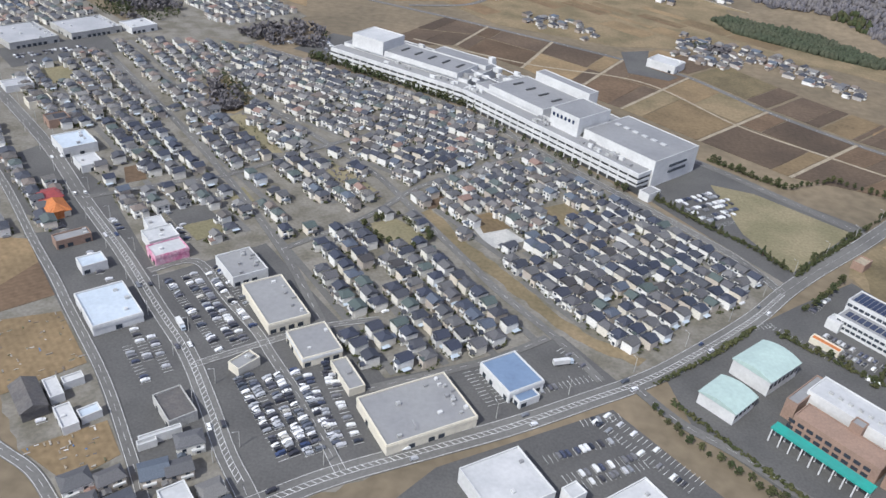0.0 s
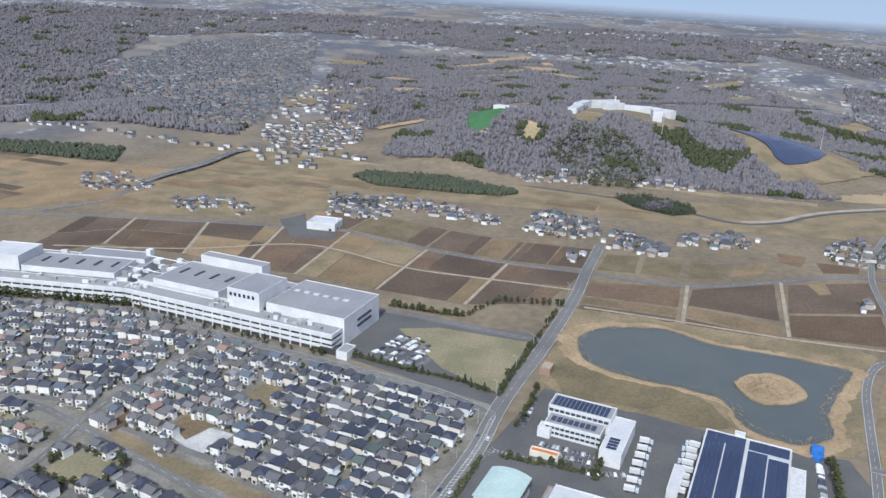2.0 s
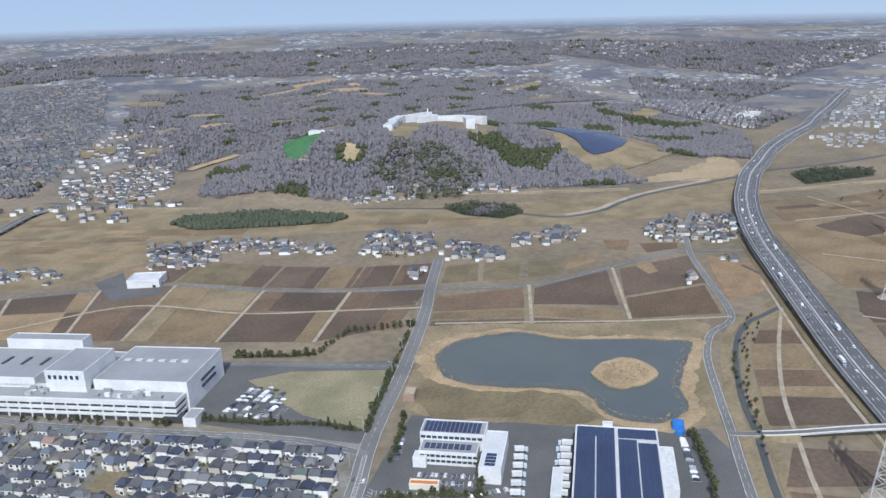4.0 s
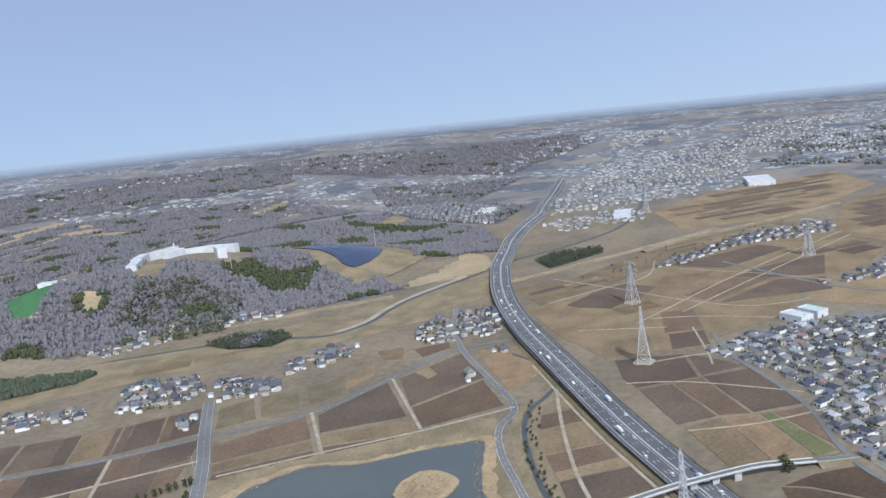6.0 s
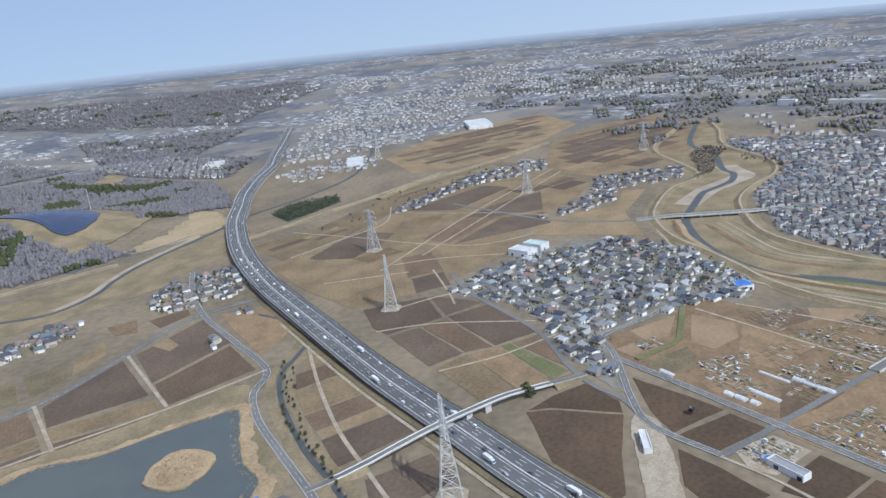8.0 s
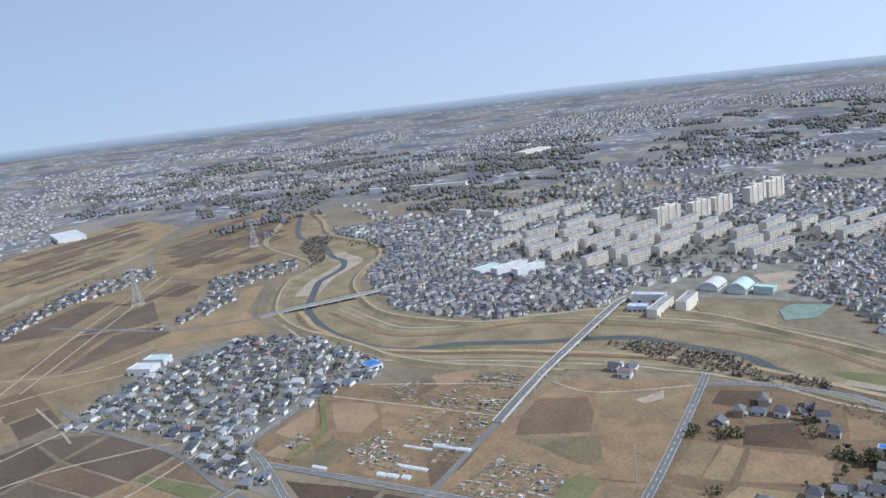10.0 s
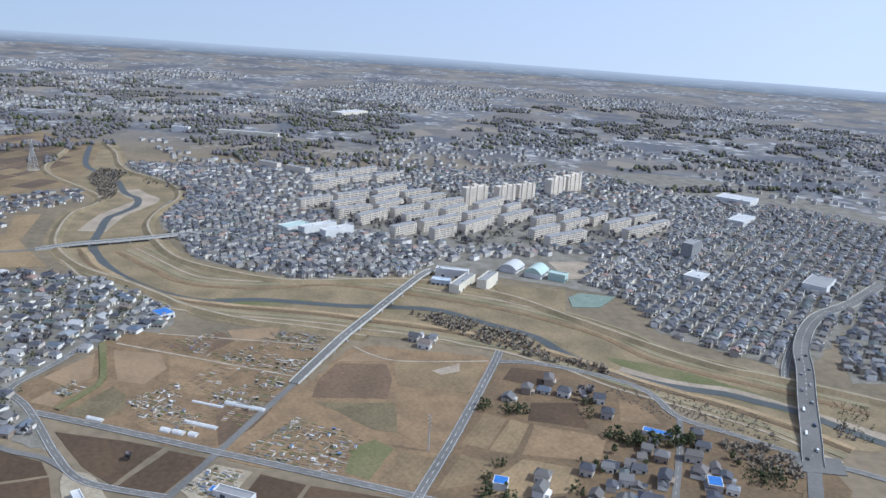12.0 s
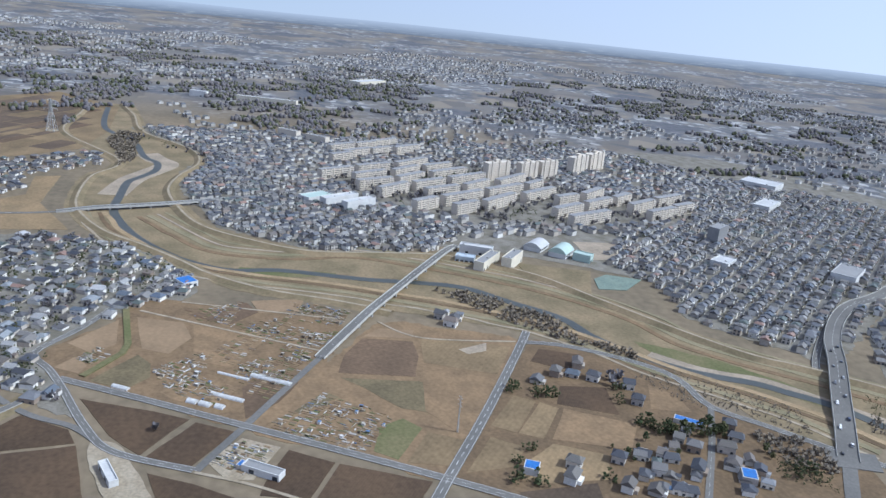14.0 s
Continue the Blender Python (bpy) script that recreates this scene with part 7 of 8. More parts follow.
for x, y, L, h, deg in ((1252, -467, 46, 28, -78), (1247, -520, 36, 28, -79), (1253, -562, 36, 28, -79), (1277, -640, 48, 30, -66), (1300, -692, 48, 30, -66)):
    tower(x, y, deg, L, h)
for k, (x, y, lx, ly, h, deg, wall, roof, label) in enumerate([
        (1142, -172, 52, 13, 13, -70, "white", "roofwhite", "white school block beyond the river"), (1120, -190, 46, 12, 13, -70, "white", "roofwhite", "white school block beyond the river"), (1168, -150, 40, 22, 8, -70, "white", "teal", "school sports hall with a pale teal roof"),
        (931, -255, 36, 10, 9, 52, "white", "roofwhite", "white-roofed school hall by the river"), (911, -231, 20, 12, 6, 52, "rooflight", "rooflight", "light blue school block by the river"), (895, -248, 46, 11, 9, -51.5, "cream", "roofgrey", "cream school wing by the river"),
        (889, -275, 36, 11, 12, -51, "cream", "roofgrey", "tall cream school wing by the river"), (1148, -935, 50, 60, 10, -65, "white", "roofwhite", "large white-roofed hall in the town"), (905, -585, 34, 14, 22, -65, "roofmetal", "roofgrey", "blue-grey tower block in the town"),
        (1030, -815, 60, 24, 9, -65, "white", "roofwhite", "pale flat-roofed store in the town"), (760, -640, 50, 26, 10, -65, "white", "roofgrey", "long pale hall beside the viaduct"), (830, -520, 30, 20, 8, -65, "white", "roofwhite", "pale store in the town"),
        (2000, -300, 140, 14, 11, 56, "cream", "roofwhite", "row of pale halls far off"), (2085, -165, 40, 14, 12, 56, "white", "roofwhite", "white hall far off"), (1592, -235, 44, 12, 14, 32, "apt", "roofgrey", "beige apartment block beyond the town"), (1536, -270, 44, 12, 14, 32, "apt", "roofgrey", "beige apartment block beyond the town"), (2150, 560, 120, 60, 10, 20, "white", "roofwhite", "large white shed far off"),
        (2400, -700, 120, 40, 12, -60, "cream", "roofwhite", "large pale hall far off"), (1705, 730, 80, 34, 9, 20, "white", "roofwhite", "white store beyond the river"), (1800, 1120, 70, 40, 9, 20, "cream", "roofwhite", "cream hall beyond the woods")]):
    shop("public_hall", x, y, lx, ly, h, deg, wall, roof, label, "hall", plant_n=2, seed=60 + k)
barrel("sports_dome", 932, -334, 26, 20, 5, 5, -55, "rounded pale grey sports dome", "roofwhite")
barrel("sports_dome", 906, -350, 26, 20, 6, 6, -55, "rounded teal-grey sports dome", "teal")
shop("pool_hall", 884, -364, 12, 20, 8, -55, "teal", "teal", "pale green swimming hall", "hall", plant_n=0, seed=90)
patch("sports_ground", [(945, -394), (922, -470), (861, -445), (883, -374)], .3, M["sand"], "tan sports ground of the school", "sports ground")
patch("sports_ground", [(892, -283), (851, -350), (793, -308), (840, -271)], .3, M["grass"], "dry school field by the levee", "sports ground")
M["court"] = mat("worn_green_court", (.20, .25, .21), (.17, .22, .19), scale=.1, fine=.5)
patch("tennis_court", [(830, -339), (838, -360), (815, -389), (794, -352), (804, -325)], .3, M["court"], "pale green hard court", "court")
shop("teal_barn", 1056, 262, 26, 16, 7, 60, "white", "teal", "works with a pale teal roof at the village edge", "workshop", plant_n=0, seed=97)
shop("white_barn", 1034, 274, 28, 18, 7, 60, "white", "roofwhite", "white-roofed works at the village edge", "workshop", plant_n=1, seed=91)
shop("blue_shed", 570, -223, 21, 6, 3.5, 39, "white", "bluebright", "long shed with a bright blue roof", "shed", plant_n=0, seed=92, lip=.02)
shop("blue_barn", 908, 52, 16, 14, 5, 20, "white", "bluebright", "barn with a bright blue roof", "barn", plant_n=0, seed=93, lip=.02)
shop("long_shed", 608, 59, 24, 7, 3.6, 44, "white", "roofgrey", "long grey-roofed farm shed", "shed", plant_n=0, seed=94)
shop("blue_lean_to", 616, 67, 9, 6, 3.0, 44, "dullwall_one", "bluebright", "low shed with a faded blue roof", "shed", plant_n=0, seed=96, lip=.02)
shop("long_shed", 632, 137, 22, 5, 3.6, 10, "white", "roofwhite", "pale farm shed on a gravel plot", "shed", plant_n=0, seed=95)
# hilltop campus, pitch and solar pond
camp = thing("hilltop_campus", "long white campus building on a wooded hill", "campus")
for i, (x, y, L, deg) in enumerate(((925, 1268, 60, 46), (970, 1318, 60, 40), (1030, 1342, 70, 5), (1086, 1315, 60, -40), (1104, 1262, 60, -75), (1060, 1215, 40, 60), (1020, 1290, 40, 10))):
    hall(camp, axes_frame(x, y, deg), deg, -L / 2, L / 2, -8, 8, rise_of(x, y) - 14, rise_of(x, y) + 10 + (i % 3) * 2.5, "white", "roofwhite", "wing", .5)
part("chimney", Solid().tube(1050, 1330, 40, rise_of(1050, 1330) + 24, 1.4, 8), M["white"], camp)
shop_z = rise_of(800, 1322)
clubh = thing("clubhouse", "small white clubhouse on a hill", "clubhouse")
hall(clubh, axes_frame(806, 1305, -50), -50, -22, 22, -8, 8, shop_z - 12, shop_z + 9, "white", "roofwhite", "body", .4)


def draped(name, poly, lift, material, label, category, seed):
    """A patch that follows the hill's surface."""
    line = ragged(poly, 14, 2, seed)
    cx, cy = sum(p[0] for p in line) / len(line), sum(p[1] for p in line) / len(line)
    s = Solid()
    k = len(line)
    for f in (1, .66, .33):
        s.v += [(cx + (x - cx) * f, cy + (y - cy) * f, rise_of(cx + (x - cx) * f, cy + (y - cy) * f) + lift) for x, y in line]
    s.v.append((cx, cy, rise_of(cx, cy) + lift))
    line_ccw = sum(a[0] * b[1] - b[0] * a[1] for a, b in zip(line, line[1:] + line[:1])) > 0
    for j in range(2):
        s.f += [(j * k + i, j * k + (i + 1) % k, (j + 1) * k + (i + 1) % k, (j + 1) * k + i) for i in range(k)]
    s.f += [(2 * k + i, 2 * k + (i + 1) % k, 3 * k) for i in range(k)]
    if not line_ccw:
        s.f = [f[::-1] for f in s.f]
    return setting(name, s, material, label, category)


M["turf"] = mat("green_artificial_turf", (.055, .13, .055), (.065, .155, .065), scale=.05, fine=.4)
draped("turf_pitch", [(735, 1316), (791, 1362), (812, 1296), (734, 1226), (706, 1240)], 2.5, M["turf"], "bright green sports pitch in the woods", "sports pitch", 31)
draped("solar_field", [(1180, 1232), (1296, 1246), (1290, 1060), (1240, 1005), (1150, 990), (1176, 1080)], 3.2, M["solar"], "dark blue solar field in the hills", "solar field", 32)
draped("meadow", [(1190, 1260), (1330, 1270), (1330, 1000), (1250, 930), (1090, 930), (1140, 1080)], 1.5, M["grass"], "dry meadow round the solar field", "meadow", 33)
golf = random.Random(3)
GLADES = []
for k, (x, y, L, B, deg, kind) in enumerate([
        (886, 2092, 34, 60, 20, "reed"), (814, 1845, 34, 40, 0, "reed"), (1275, 2479, 120, 26, 30, "reed"), (1481, 2637, 120, 34, 20, "reed"), (1470, 2367, 60, 70, 0, "reed"), (1430, 2156, 40, 90, 10, "reed"), (675, 1495, 60, 16, 20, "reed"), (545, 1812, 36, 60, 0, "grass"), (856, 2503, 60, 60, 10, "grass"),
        (926, 1227, 50, 26, 40, "grass"), (717, 1908, 40, 30, 30, "grass"), (640, 1912, 30, 30, 10, "grass"), (544, 1550, 30, 36, 0, "grass"), (797, 1194, 12, 30, -30, "hillearth"), (730, 1240, 10, 26, -20, "hillearth"), (1185, 2160, 80, 20, 20, "reed"), (476, 1359, 26, 40, -10, "grass"), (1330, 2300, 90, 18, 40, "reed"),
        (1240, 2330, 70, 18, 10, "reed"), (1560, 2480, 60, 22, 70, "reed"), (1130, 1980, 60, 14, 30, "grass"), (960, 1760, 50, 14, 0, "grass"), (1010, 1620, 60, 14, 20, "grass"), (1500, 1900, 70, 18, 10, "grass"), (1750, 1750, 90, 30, 30, "grass"), (1250, 1640, 60, 16, -20, "grass"), (620, 1700, 26, 40, 10, "grass"), (1600, 1250, 50, 30, 20, "grass"), (1900, 2000, 120, 34, 20, "grass")]):
    at = axes_frame(x, y, deg)
    ring_ = [at(-L, -B * golf.uniform(.5, 1)), at(-L * .2, -B * golf.uniform(.7, 1.1)), at(L * .5, -B), at(L, -B * .4), at(L * golf.uniform(.8, 1.1), B * .6), at(L * .1, B * golf.uniform(.7, 1.1)), at(-L * .7, B)]
    draped("clearing", ring_, 2.2, M[kind], "tan winter grass clearing among woods" if kind != "hillearth" else "bare earth slope of a hill", "clearing", 40 + k)
    GLADES.append(ring_)

# ---- cars ----
def car_kind(k):
    """Four shapes: sedan, hatchback, van, small box car."""
    L, wd, h, nose, hood, tail = ((4.5, 1.75, 1.42, .95, .75, .8), (4.0, 1.7, 1.5, .8, .85, .1), (4.7, 1.8, 1.85, .75, .95, .05), (3.4, 1.5, 1.7, .45, .95, .03))[k]
    s = Solid()
    prof = [(-L / 2, .35), (-L / 2, .85), (-L / 2 + tail, .98), (-L / 2 + tail + .25, h), (L / 2 - nose - 1.0, h), (L / 2 - nose, hood + .15), (L / 2 - .1, hood), (L / 2, .6), (L / 2, .35)]
    ys = [wd / 2 - (.22 if z > 1.1 else 0) for x, z in prof]
    n = len(prof)
    vs = [(x, -y, z) for (x, z), y in zip(prof, ys)] + [(x, y, z) for (x, z), y in zip(prof, ys)]
    s.add(vs, [tuple(range(n)), tuple(range(2 * n - 1, n - 1, -1))] + [(i, i + n, (i + 1) % n + n, (i + 1) % n) for i in range(n)])
    top = part("car", s, M["car"])
    x0, x1 = -L / 2 + tail + .02, L / 2 - nose - .1
    glass = Solid()
    low, high = wd / 2 - .02, wd / 2 - .17
    glass.add([(x0 - .12, -low, .98), (x1, -low, .98), (x1, low, .98), (x0 - .12, low, .98), (x0 + .2, -high, h - .1), (x1 - .8, -high, h - .1), (x1 - .8, high, h - .1), (x0 + .2, high, h - .1)],
              [(0, 1, 5, 4), (1, 2, 6, 5), (2, 3, 7, 6), (3, 0, 4, 7)])
    part("glazing", glass, M["glass"], top)
    for sx in (-1, 1):
        for sy in (-1, 1):
            t = Solid()
            r = .31
            ring = [(sx * L * .3 + r * math.cos(a * math.tau / 8), r + r * math.sin(a * math.tau / 8)) for a in range(8)]
            t.add([(x, sy * (wd / 2 - .16), z) for x, z in ring] + [(x, sy * (wd / 2 + .02), z) for x, z in ring], [tuple(range(8))[::-1], tuple(range(8, 16))] + [(i, (i + 1) % 8, 8 + (i + 1) % 8, 8 + i) for i in range(8)])
            part("wheel", t, M["tyre"], top)
    return tagged(top, ("parked saloon car", "parked hatchback car", "parked family van", "parked small box car")[k] + " on worn asphalt", "car", "parked cars")


CARS = [car_kind(k) for k in range(4)]
seen_car = set()
cr = random.Random(2)
stall = Solid()


extra_cars, MADE, CAR_MOST = [], [0], 250


def put_car(x, y, z, deg, k=None, label="", group=""):
    k = cr.choice([0, 1, 1, 2, 2, 3]) if k is None else k
    MADE[0] += 1
    if x < -100 or y > 700 or (label and x > 900) or MADE[0] > CAR_MOST:
        extra_cars.append((x, y, z, deg))
        return
    m = pose(x, y, z, 0, 0, deg + cr.choice([0, 180]))
    if k in seen_car:
        o = copy_thing(CARS[k], m)
    else:
        seen_car.add(k)
        CARS[k].matrix_basis = m
        o = CARS[k]
    if label:
        tagged(o, label, "", group)


def parking(a, b, fill, z=.62, tilt=0.0, pitch=2.55, lines=True):
    """A row of stalls from a to b, with cars standing across it."""
    a, b = Vector(a), Vector(b)
    d = (b - a).normalized()
    deg = math.degrees(math.atan2(d.y, d.x))
    n = int((b - a).length / pitch)
    for i in range(n + 1):
        p = a + d * pitch * i
        q = Vector((-d.y, d.x)) * 2.4
        if lines:
            stall.ribbon([tuple(p - q), tuple(p + q)], .22, z - .01)
        if i < n and cr.random() < fill:
            p = p + d * pitch / 2
            put_car(p.x + cr.uniform(-.2, .2), p.y + cr.uniform(-.2, .2), z - .02, deg + 90 + tilt + cr.uniform(-2, 2))


# traffic standing on the roads
for x, y, z, deg in [p for p in along(beside(hw, 6), 31, 5)][:40] + [p for p in along(beside(hw, -6), 34, 12)][:30]:
    lanes = cr.choice([-3.2, 0, 3.2])
    put_car(x - math.sin(radians(deg)) * lanes, y + math.cos(radians(deg)) * lanes, z + .06, deg, None, "car on the motorway's dark asphalt", "motorway traffic")
for line, off in ((MAIN, 3.4), (MAIN, -3.4), (SHOP, 3), (SHOP, -3)):
    for x, y, z, deg in [p for p in along(beside(line, off), 61, 10)][:7]:
        put_car(x, y, .38, deg, None, "car on a grey asphalt road", "road traffic")

for off, first in ((3.2, 6), (-3.2, 20)):
    for x, y, z, deg in [p for p in along(beside(HB_, off), 34, first)][:6]:
        put_car(x, y, z + .1, deg, None, "car on the viaduct's grey deck", "viaduct traffic")


Z = .15
parking((80, 333), (116, 284), .85, Z)
parking((84.3, 336), (120.3, 287), .7, Z)
parking((93, 336), (126, 289), .95, Z)
parking((97.3, 338.9), (130.3, 291.9), .95, Z)
parking((104, 344), (136, 297), .85, Z)
parking((17, 406), (66, 350), .5, Z)
parking((34, 420), (82, 366), .6, Z)
parking((39, 424), (68, 391), .5, Z)
parking((25, 411), (72, 357), .75, Z)
parking((28.8, 414.4), (75.8, 360.4), .75, Z)
parking((112, 341), (138, 297), .8, Z)
parking((120, 345), (145, 300), .7, Z)
parking((118, 352), (131, 331), .8, Z)
parking((190, 357), (204, 334), .15, Z)
parking((196, 360), (210, 336), .1, Z)
parking((226, 349), (257, 366), .15, Z)
parking((238, 384), (258, 364), .2, Z)
parking((228, 304), (262, 322), .5, Z)
parking((236, 294), (270, 313), .55, Z)
parking((240, 290), (274, 309), .5, Z)
parking((252, 333), (292, 296), .4, Z)
parking((258, 338), (298, 301), .3, Z)
parking((246, 330), (266, 338), .2, Z)
for k, off in enumerate((0, 5, 13, 18, 26, 31, 39)):
    parking((329 + off * .57 + 2, 573 - off * .82), (329 + off * .57 + (36, 38, 40, 38, 36, 34, 24)[k], 573 - off * .82 + (24, 25, 27, 25, 24, 23, 16)[k]), (.8, .75, .7, .75, .6, .5, .4)[k], .16, pitch=2.8, lines=k % 2 == 0)
parking((16, 362), (36, 336), .35, Z)
parking((28, 356), (48, 330), .5, Z)
parking((20, 346), (40, 322), .3, Z)
parking((-14, 400), (-2, 386), .4, Z)
parking((-36, 424), (-20, 404), .3, Z)
parking((-70, 452), (-58, 440), .3, Z)
parking((-2, 466), (14, 448), .3, Z)
parking((386, 420), (412, 396), .8, .16)
parking((392, 426), (420, 398), .8, .16)
parking((402, 390), (424, 380), .7, .16)
parking((392, 448), (408, 466), .6, .16)
parking((540, 352), (508, 318), .9, .16)
parking((340, 420), (364, 430), .05, .16)
parking((362, 428), (392, 400), .05, .16)
parking((-40, 462), (-28, 450), .3, Z)
parking((-250, 722), (-205, 768), .6, .16)
parking((-245, 717), (-200, 763), .6, .16)
parking((-233, 705), (-188, 751), .4, .16)
parking((-12, 479), (6, 463), .25, .16)
parking((-6, 485), (14, 468), .3, .16)
parking((2, 862), (24, 822), .7, .16)
parking((10, 866), (32, 826), .7, .16)
parking((-40, 835), (10, 862), .7, .16)
parking((-36, 842), (14, 869), .7, .16)
parking((2, 296), (8, 288), .6, .16)
stuff("stall_lines", stall, M["paint"], "white parking bay lines", "road markings")
many = Solid()
PROFILE = [(-2.1, .3), (-2.1, .95), (-1.7, 1.45), (.5, 1.45), (1.15, .95), (2.1, .8), (2.1, .3)]
for x, y, z, deg in extra_cars + own_cars:
    at, n = axes_frame(x, y, deg), len(PROFILE)
    f = cr.uniform(.85, 1.1)
    vs = [(*at(u * f, e * (.82 if q < 1.2 else .66)), z + q * cr.uniform(.98, 1.02)) for e in (-1, 1) for u, q in PROFILE]
    many.add(vs, [tuple(range(n)), tuple(range(2 * n - 1, n - 1, -1))] + [(i, i + n, (i + 1) % n + n, (i + 1) % n) for i in range(n)])
M["car_i"] = mat("paint_of_far_cars", (0, 0, 0), palette=[(.75, .75, .75), (.05, .05, .06), (.7, .7, .7), (.35, .36, .38), (.1, .1, .12), (.75, .75, .74), (.03, .035, .05), (.22, .23, .25), (.5, .5, .52), (.06, .07, .11), (.16, .16, .17), (.72, .72, .74)], by="island", rough=.35)
stuff("far_cars", many, M["car_i"], "cars too far off to count", "cars")


def truck(x, y, z, deg, box_len=7.5, group="trucks"):
    t = thing("truck", "white box truck with a pale cab", "truck", group, pose(x, y, z, 0, 0, deg))
    part("cargo_box", Solid().box(-1, 0, .9, 3.5, box_len, 2.4), M["white"], t)
    cab = part("cab", Solid().box(box_len / 2 + .3, 0, .5, 2.7, 1.9, 2.3, taper=.92), M["rooflight"], t)
    part("windscreen", Solid().box(box_len / 2 + 1.2, 0, 1.5, 2.4, .12, 2.0), M["glass"], cab)
    part("chassis", Solid().box(0, 0, .5, .9, box_len + 1.6, 1.2), M["dark"], t)
    for sx in (-.35, -.2, .4):
        for sy in (-1, 1):
            part("wheel", Solid().box(sx * box_len, sy * 1.0, 0, .9, .9, .3), M["tyre"], t)


pts = list(along(beside(hw, -7.6), 30))
for i in (2, 5, 9, 14, 21):
    truck(pts[i][0], pts[i][1], pts[i][2] + .06, pts[i][3], 8.5)
pts = list(along(beside(hw, 7.6), 30))
for i in (3, 4, 7, 12, 18, 26):
    truck(pts[i][0], pts[i][1], pts[i][2] + .06, pts[i][3] + 180, 8.5)
for k in range(8):
    truck(*DP(-31 + (k % 2), -8 + k * 7.5), .17, -47.5 + 180, 6.5, "depot trucks")
for k in range(7):
    truck(*DP(-54 - k * .4, -20 + k * 9), .17, -47.5 + 8, 6.0, "depot trucks")
truck(239, 372, .15, 20, 9)
truck(40, 366, .4, -50, 7)

# ---- trees ----
def clump(s, x, y, z, r, rnd, slot=0):
    """A small uneven leaf clump of eight faces."""
    pts = [(x + r * rnd.uniform(.6, 1.2), y + r * rnd.uniform(-.4, .4), z + r * rnd.uniform(-.3, .3)), (x + r * rnd.uniform(-.4, .4), y + r * rnd.uniform(.6, 1.2), z + r * rnd.uniform(-.3, .3)), (x - r * rnd.uniform(.6, 1.2), y + r * rnd.uniform(-.4, .4), z + r * rnd.uniform(-.3, .3)),
           (x + r * rnd.uniform(-.4, .4), y - r * rnd.uniform(.6, 1.2), z + r * rnd.uniform(-.3, .3)), (x + r * rnd.uniform(-.3, .3), y + r * rnd.uniform(-.3, .3), z + r * rnd.uniform(.5, 1.1)), (x, y, z - r * rnd.uniform(.4, .9))]
    s.add(pts, [(0, 1, 4), (1, 2, 4), (2, 3, 4), (3, 0, 4), (1, 0, 5), (2, 1, 5), (3, 2, 5), (0, 3, 5)], slot)


def crown(s, x, y, z0, h, r, rnd, n=16, slot=0):
    for _ in range(n):
        f = rnd.random()
        ring = r * math.sqrt(max(.05, 1 - (2 * f - .9) ** 2)) * rnd.uniform(.2, 1)
        a = rnd.uniform(0, math.tau)
        clump(s, x + ring * math.cos(a), y + ring * math.sin(a), z0 + h * f, r * rnd.uniform(.22, .42), rnd, slot)


def twigs(s, x, y, z0, h, r, rnd, n=14, slot=0):
    """A bare crown: thin upward sprays round a stem."""
    for _ in range(n):
        a, f = rnd.uniform(0, math.tau), rnd.uniform(.15, .5)
        q = r * rnd.uniform(.35, 1.0)
        bx, by, bz = x + .1 * math.cos(a), y + .1 * math.sin(a), z0 + h * f
        tx, ty, tz = x + q * math.cos(a), y + q * math.sin(a), z0 + h * min(1, f + rnd.uniform(.3, .6))
        w = r * rnd.uniform(.18, .34)
        s.add([(bx, by, bz), (tx - w * math.sin(a), ty + w * math.cos(a), tz - rnd.uniform(0, h * .12)), (tx + w * math.sin(a), ty - w * math.cos(a), tz)], [(0, 1, 2)], slot)


def dome(s, x, y, z, r, h, rnd, slot=0):
    """A soft rounded crown seen from afar: two uneven rings and a top."""
    k, a0 = 5, rnd.uniform(0, math.tau)
    vs = [(x + r * f * rnd.uniform(.75, 1.2) * math.cos(a0 + i * math.tau / k), y + r * f * rnd.uniform(.75, 1.2) * math.sin(a0 + i * math.tau / k), z + h * (g + rnd.uniform(-.07, .07))) for f, g in ((.8, .08), (1, .45), (.62, .82)) for i in range(k)]
    vs.append((x + rnd.uniform(-.2, .2) * r, y + rnd.uniform(-.2, .2) * r, z + h))
    s.add(vs, [(j * k + i, j * k + (i + 1) % k, (j + 1) * k + (i + 1) % k, (j + 1) * k + i) for j in (0, 1) for i in range(k)] + [(2 * k + i, 2 * k + (i + 1) % k, 3 * k) for i in range(k)], slot)


def tree_kind(k):
    rnd = random.Random(700 + k)
    h = rnd.uniform(4.5, 7.5)
    t = thing("tree", ("dark evergreen tree beside a road", "rounded olive-green tree beside a lane", "conical dark evergreen tree in a row", "bare grey-brown tree without leaves")[k % 4], "tree", "street trees")
    tr = Solid().tube(0, 0, 0, h * .5, .22, 6, top=.6)
    for a in range(4):
        tr.bar((0, 0, h * .3), (h * .18 * math.cos(a * 1.6), h * .18 * math.sin(a * 1.6), h * .6), .16)
    part("trunk", tr, M["trunk"], t)
    c = Solid()
    if k % 4 == 2:
        for _ in range(60):
            f = rnd.random()
            a, q = rnd.uniform(0, math.tau), (1 - f) * h * .26
            clump(c, q * math.cos(a), q * math.sin(a), h * (.15 + .85 * f), h * .09, rnd)
    elif k % 4 == 3:
        twigs(c, 0, 0, 0, h, h * .42, rnd, 60)
    else:
        crown(c, 0, 0, h * .3, h * .65, h * .34, rnd, 46)
    part("crown", c, (M["leaf"], M["hedge"], M["leaf"], M["bare"])[k % 4], t)
    return t


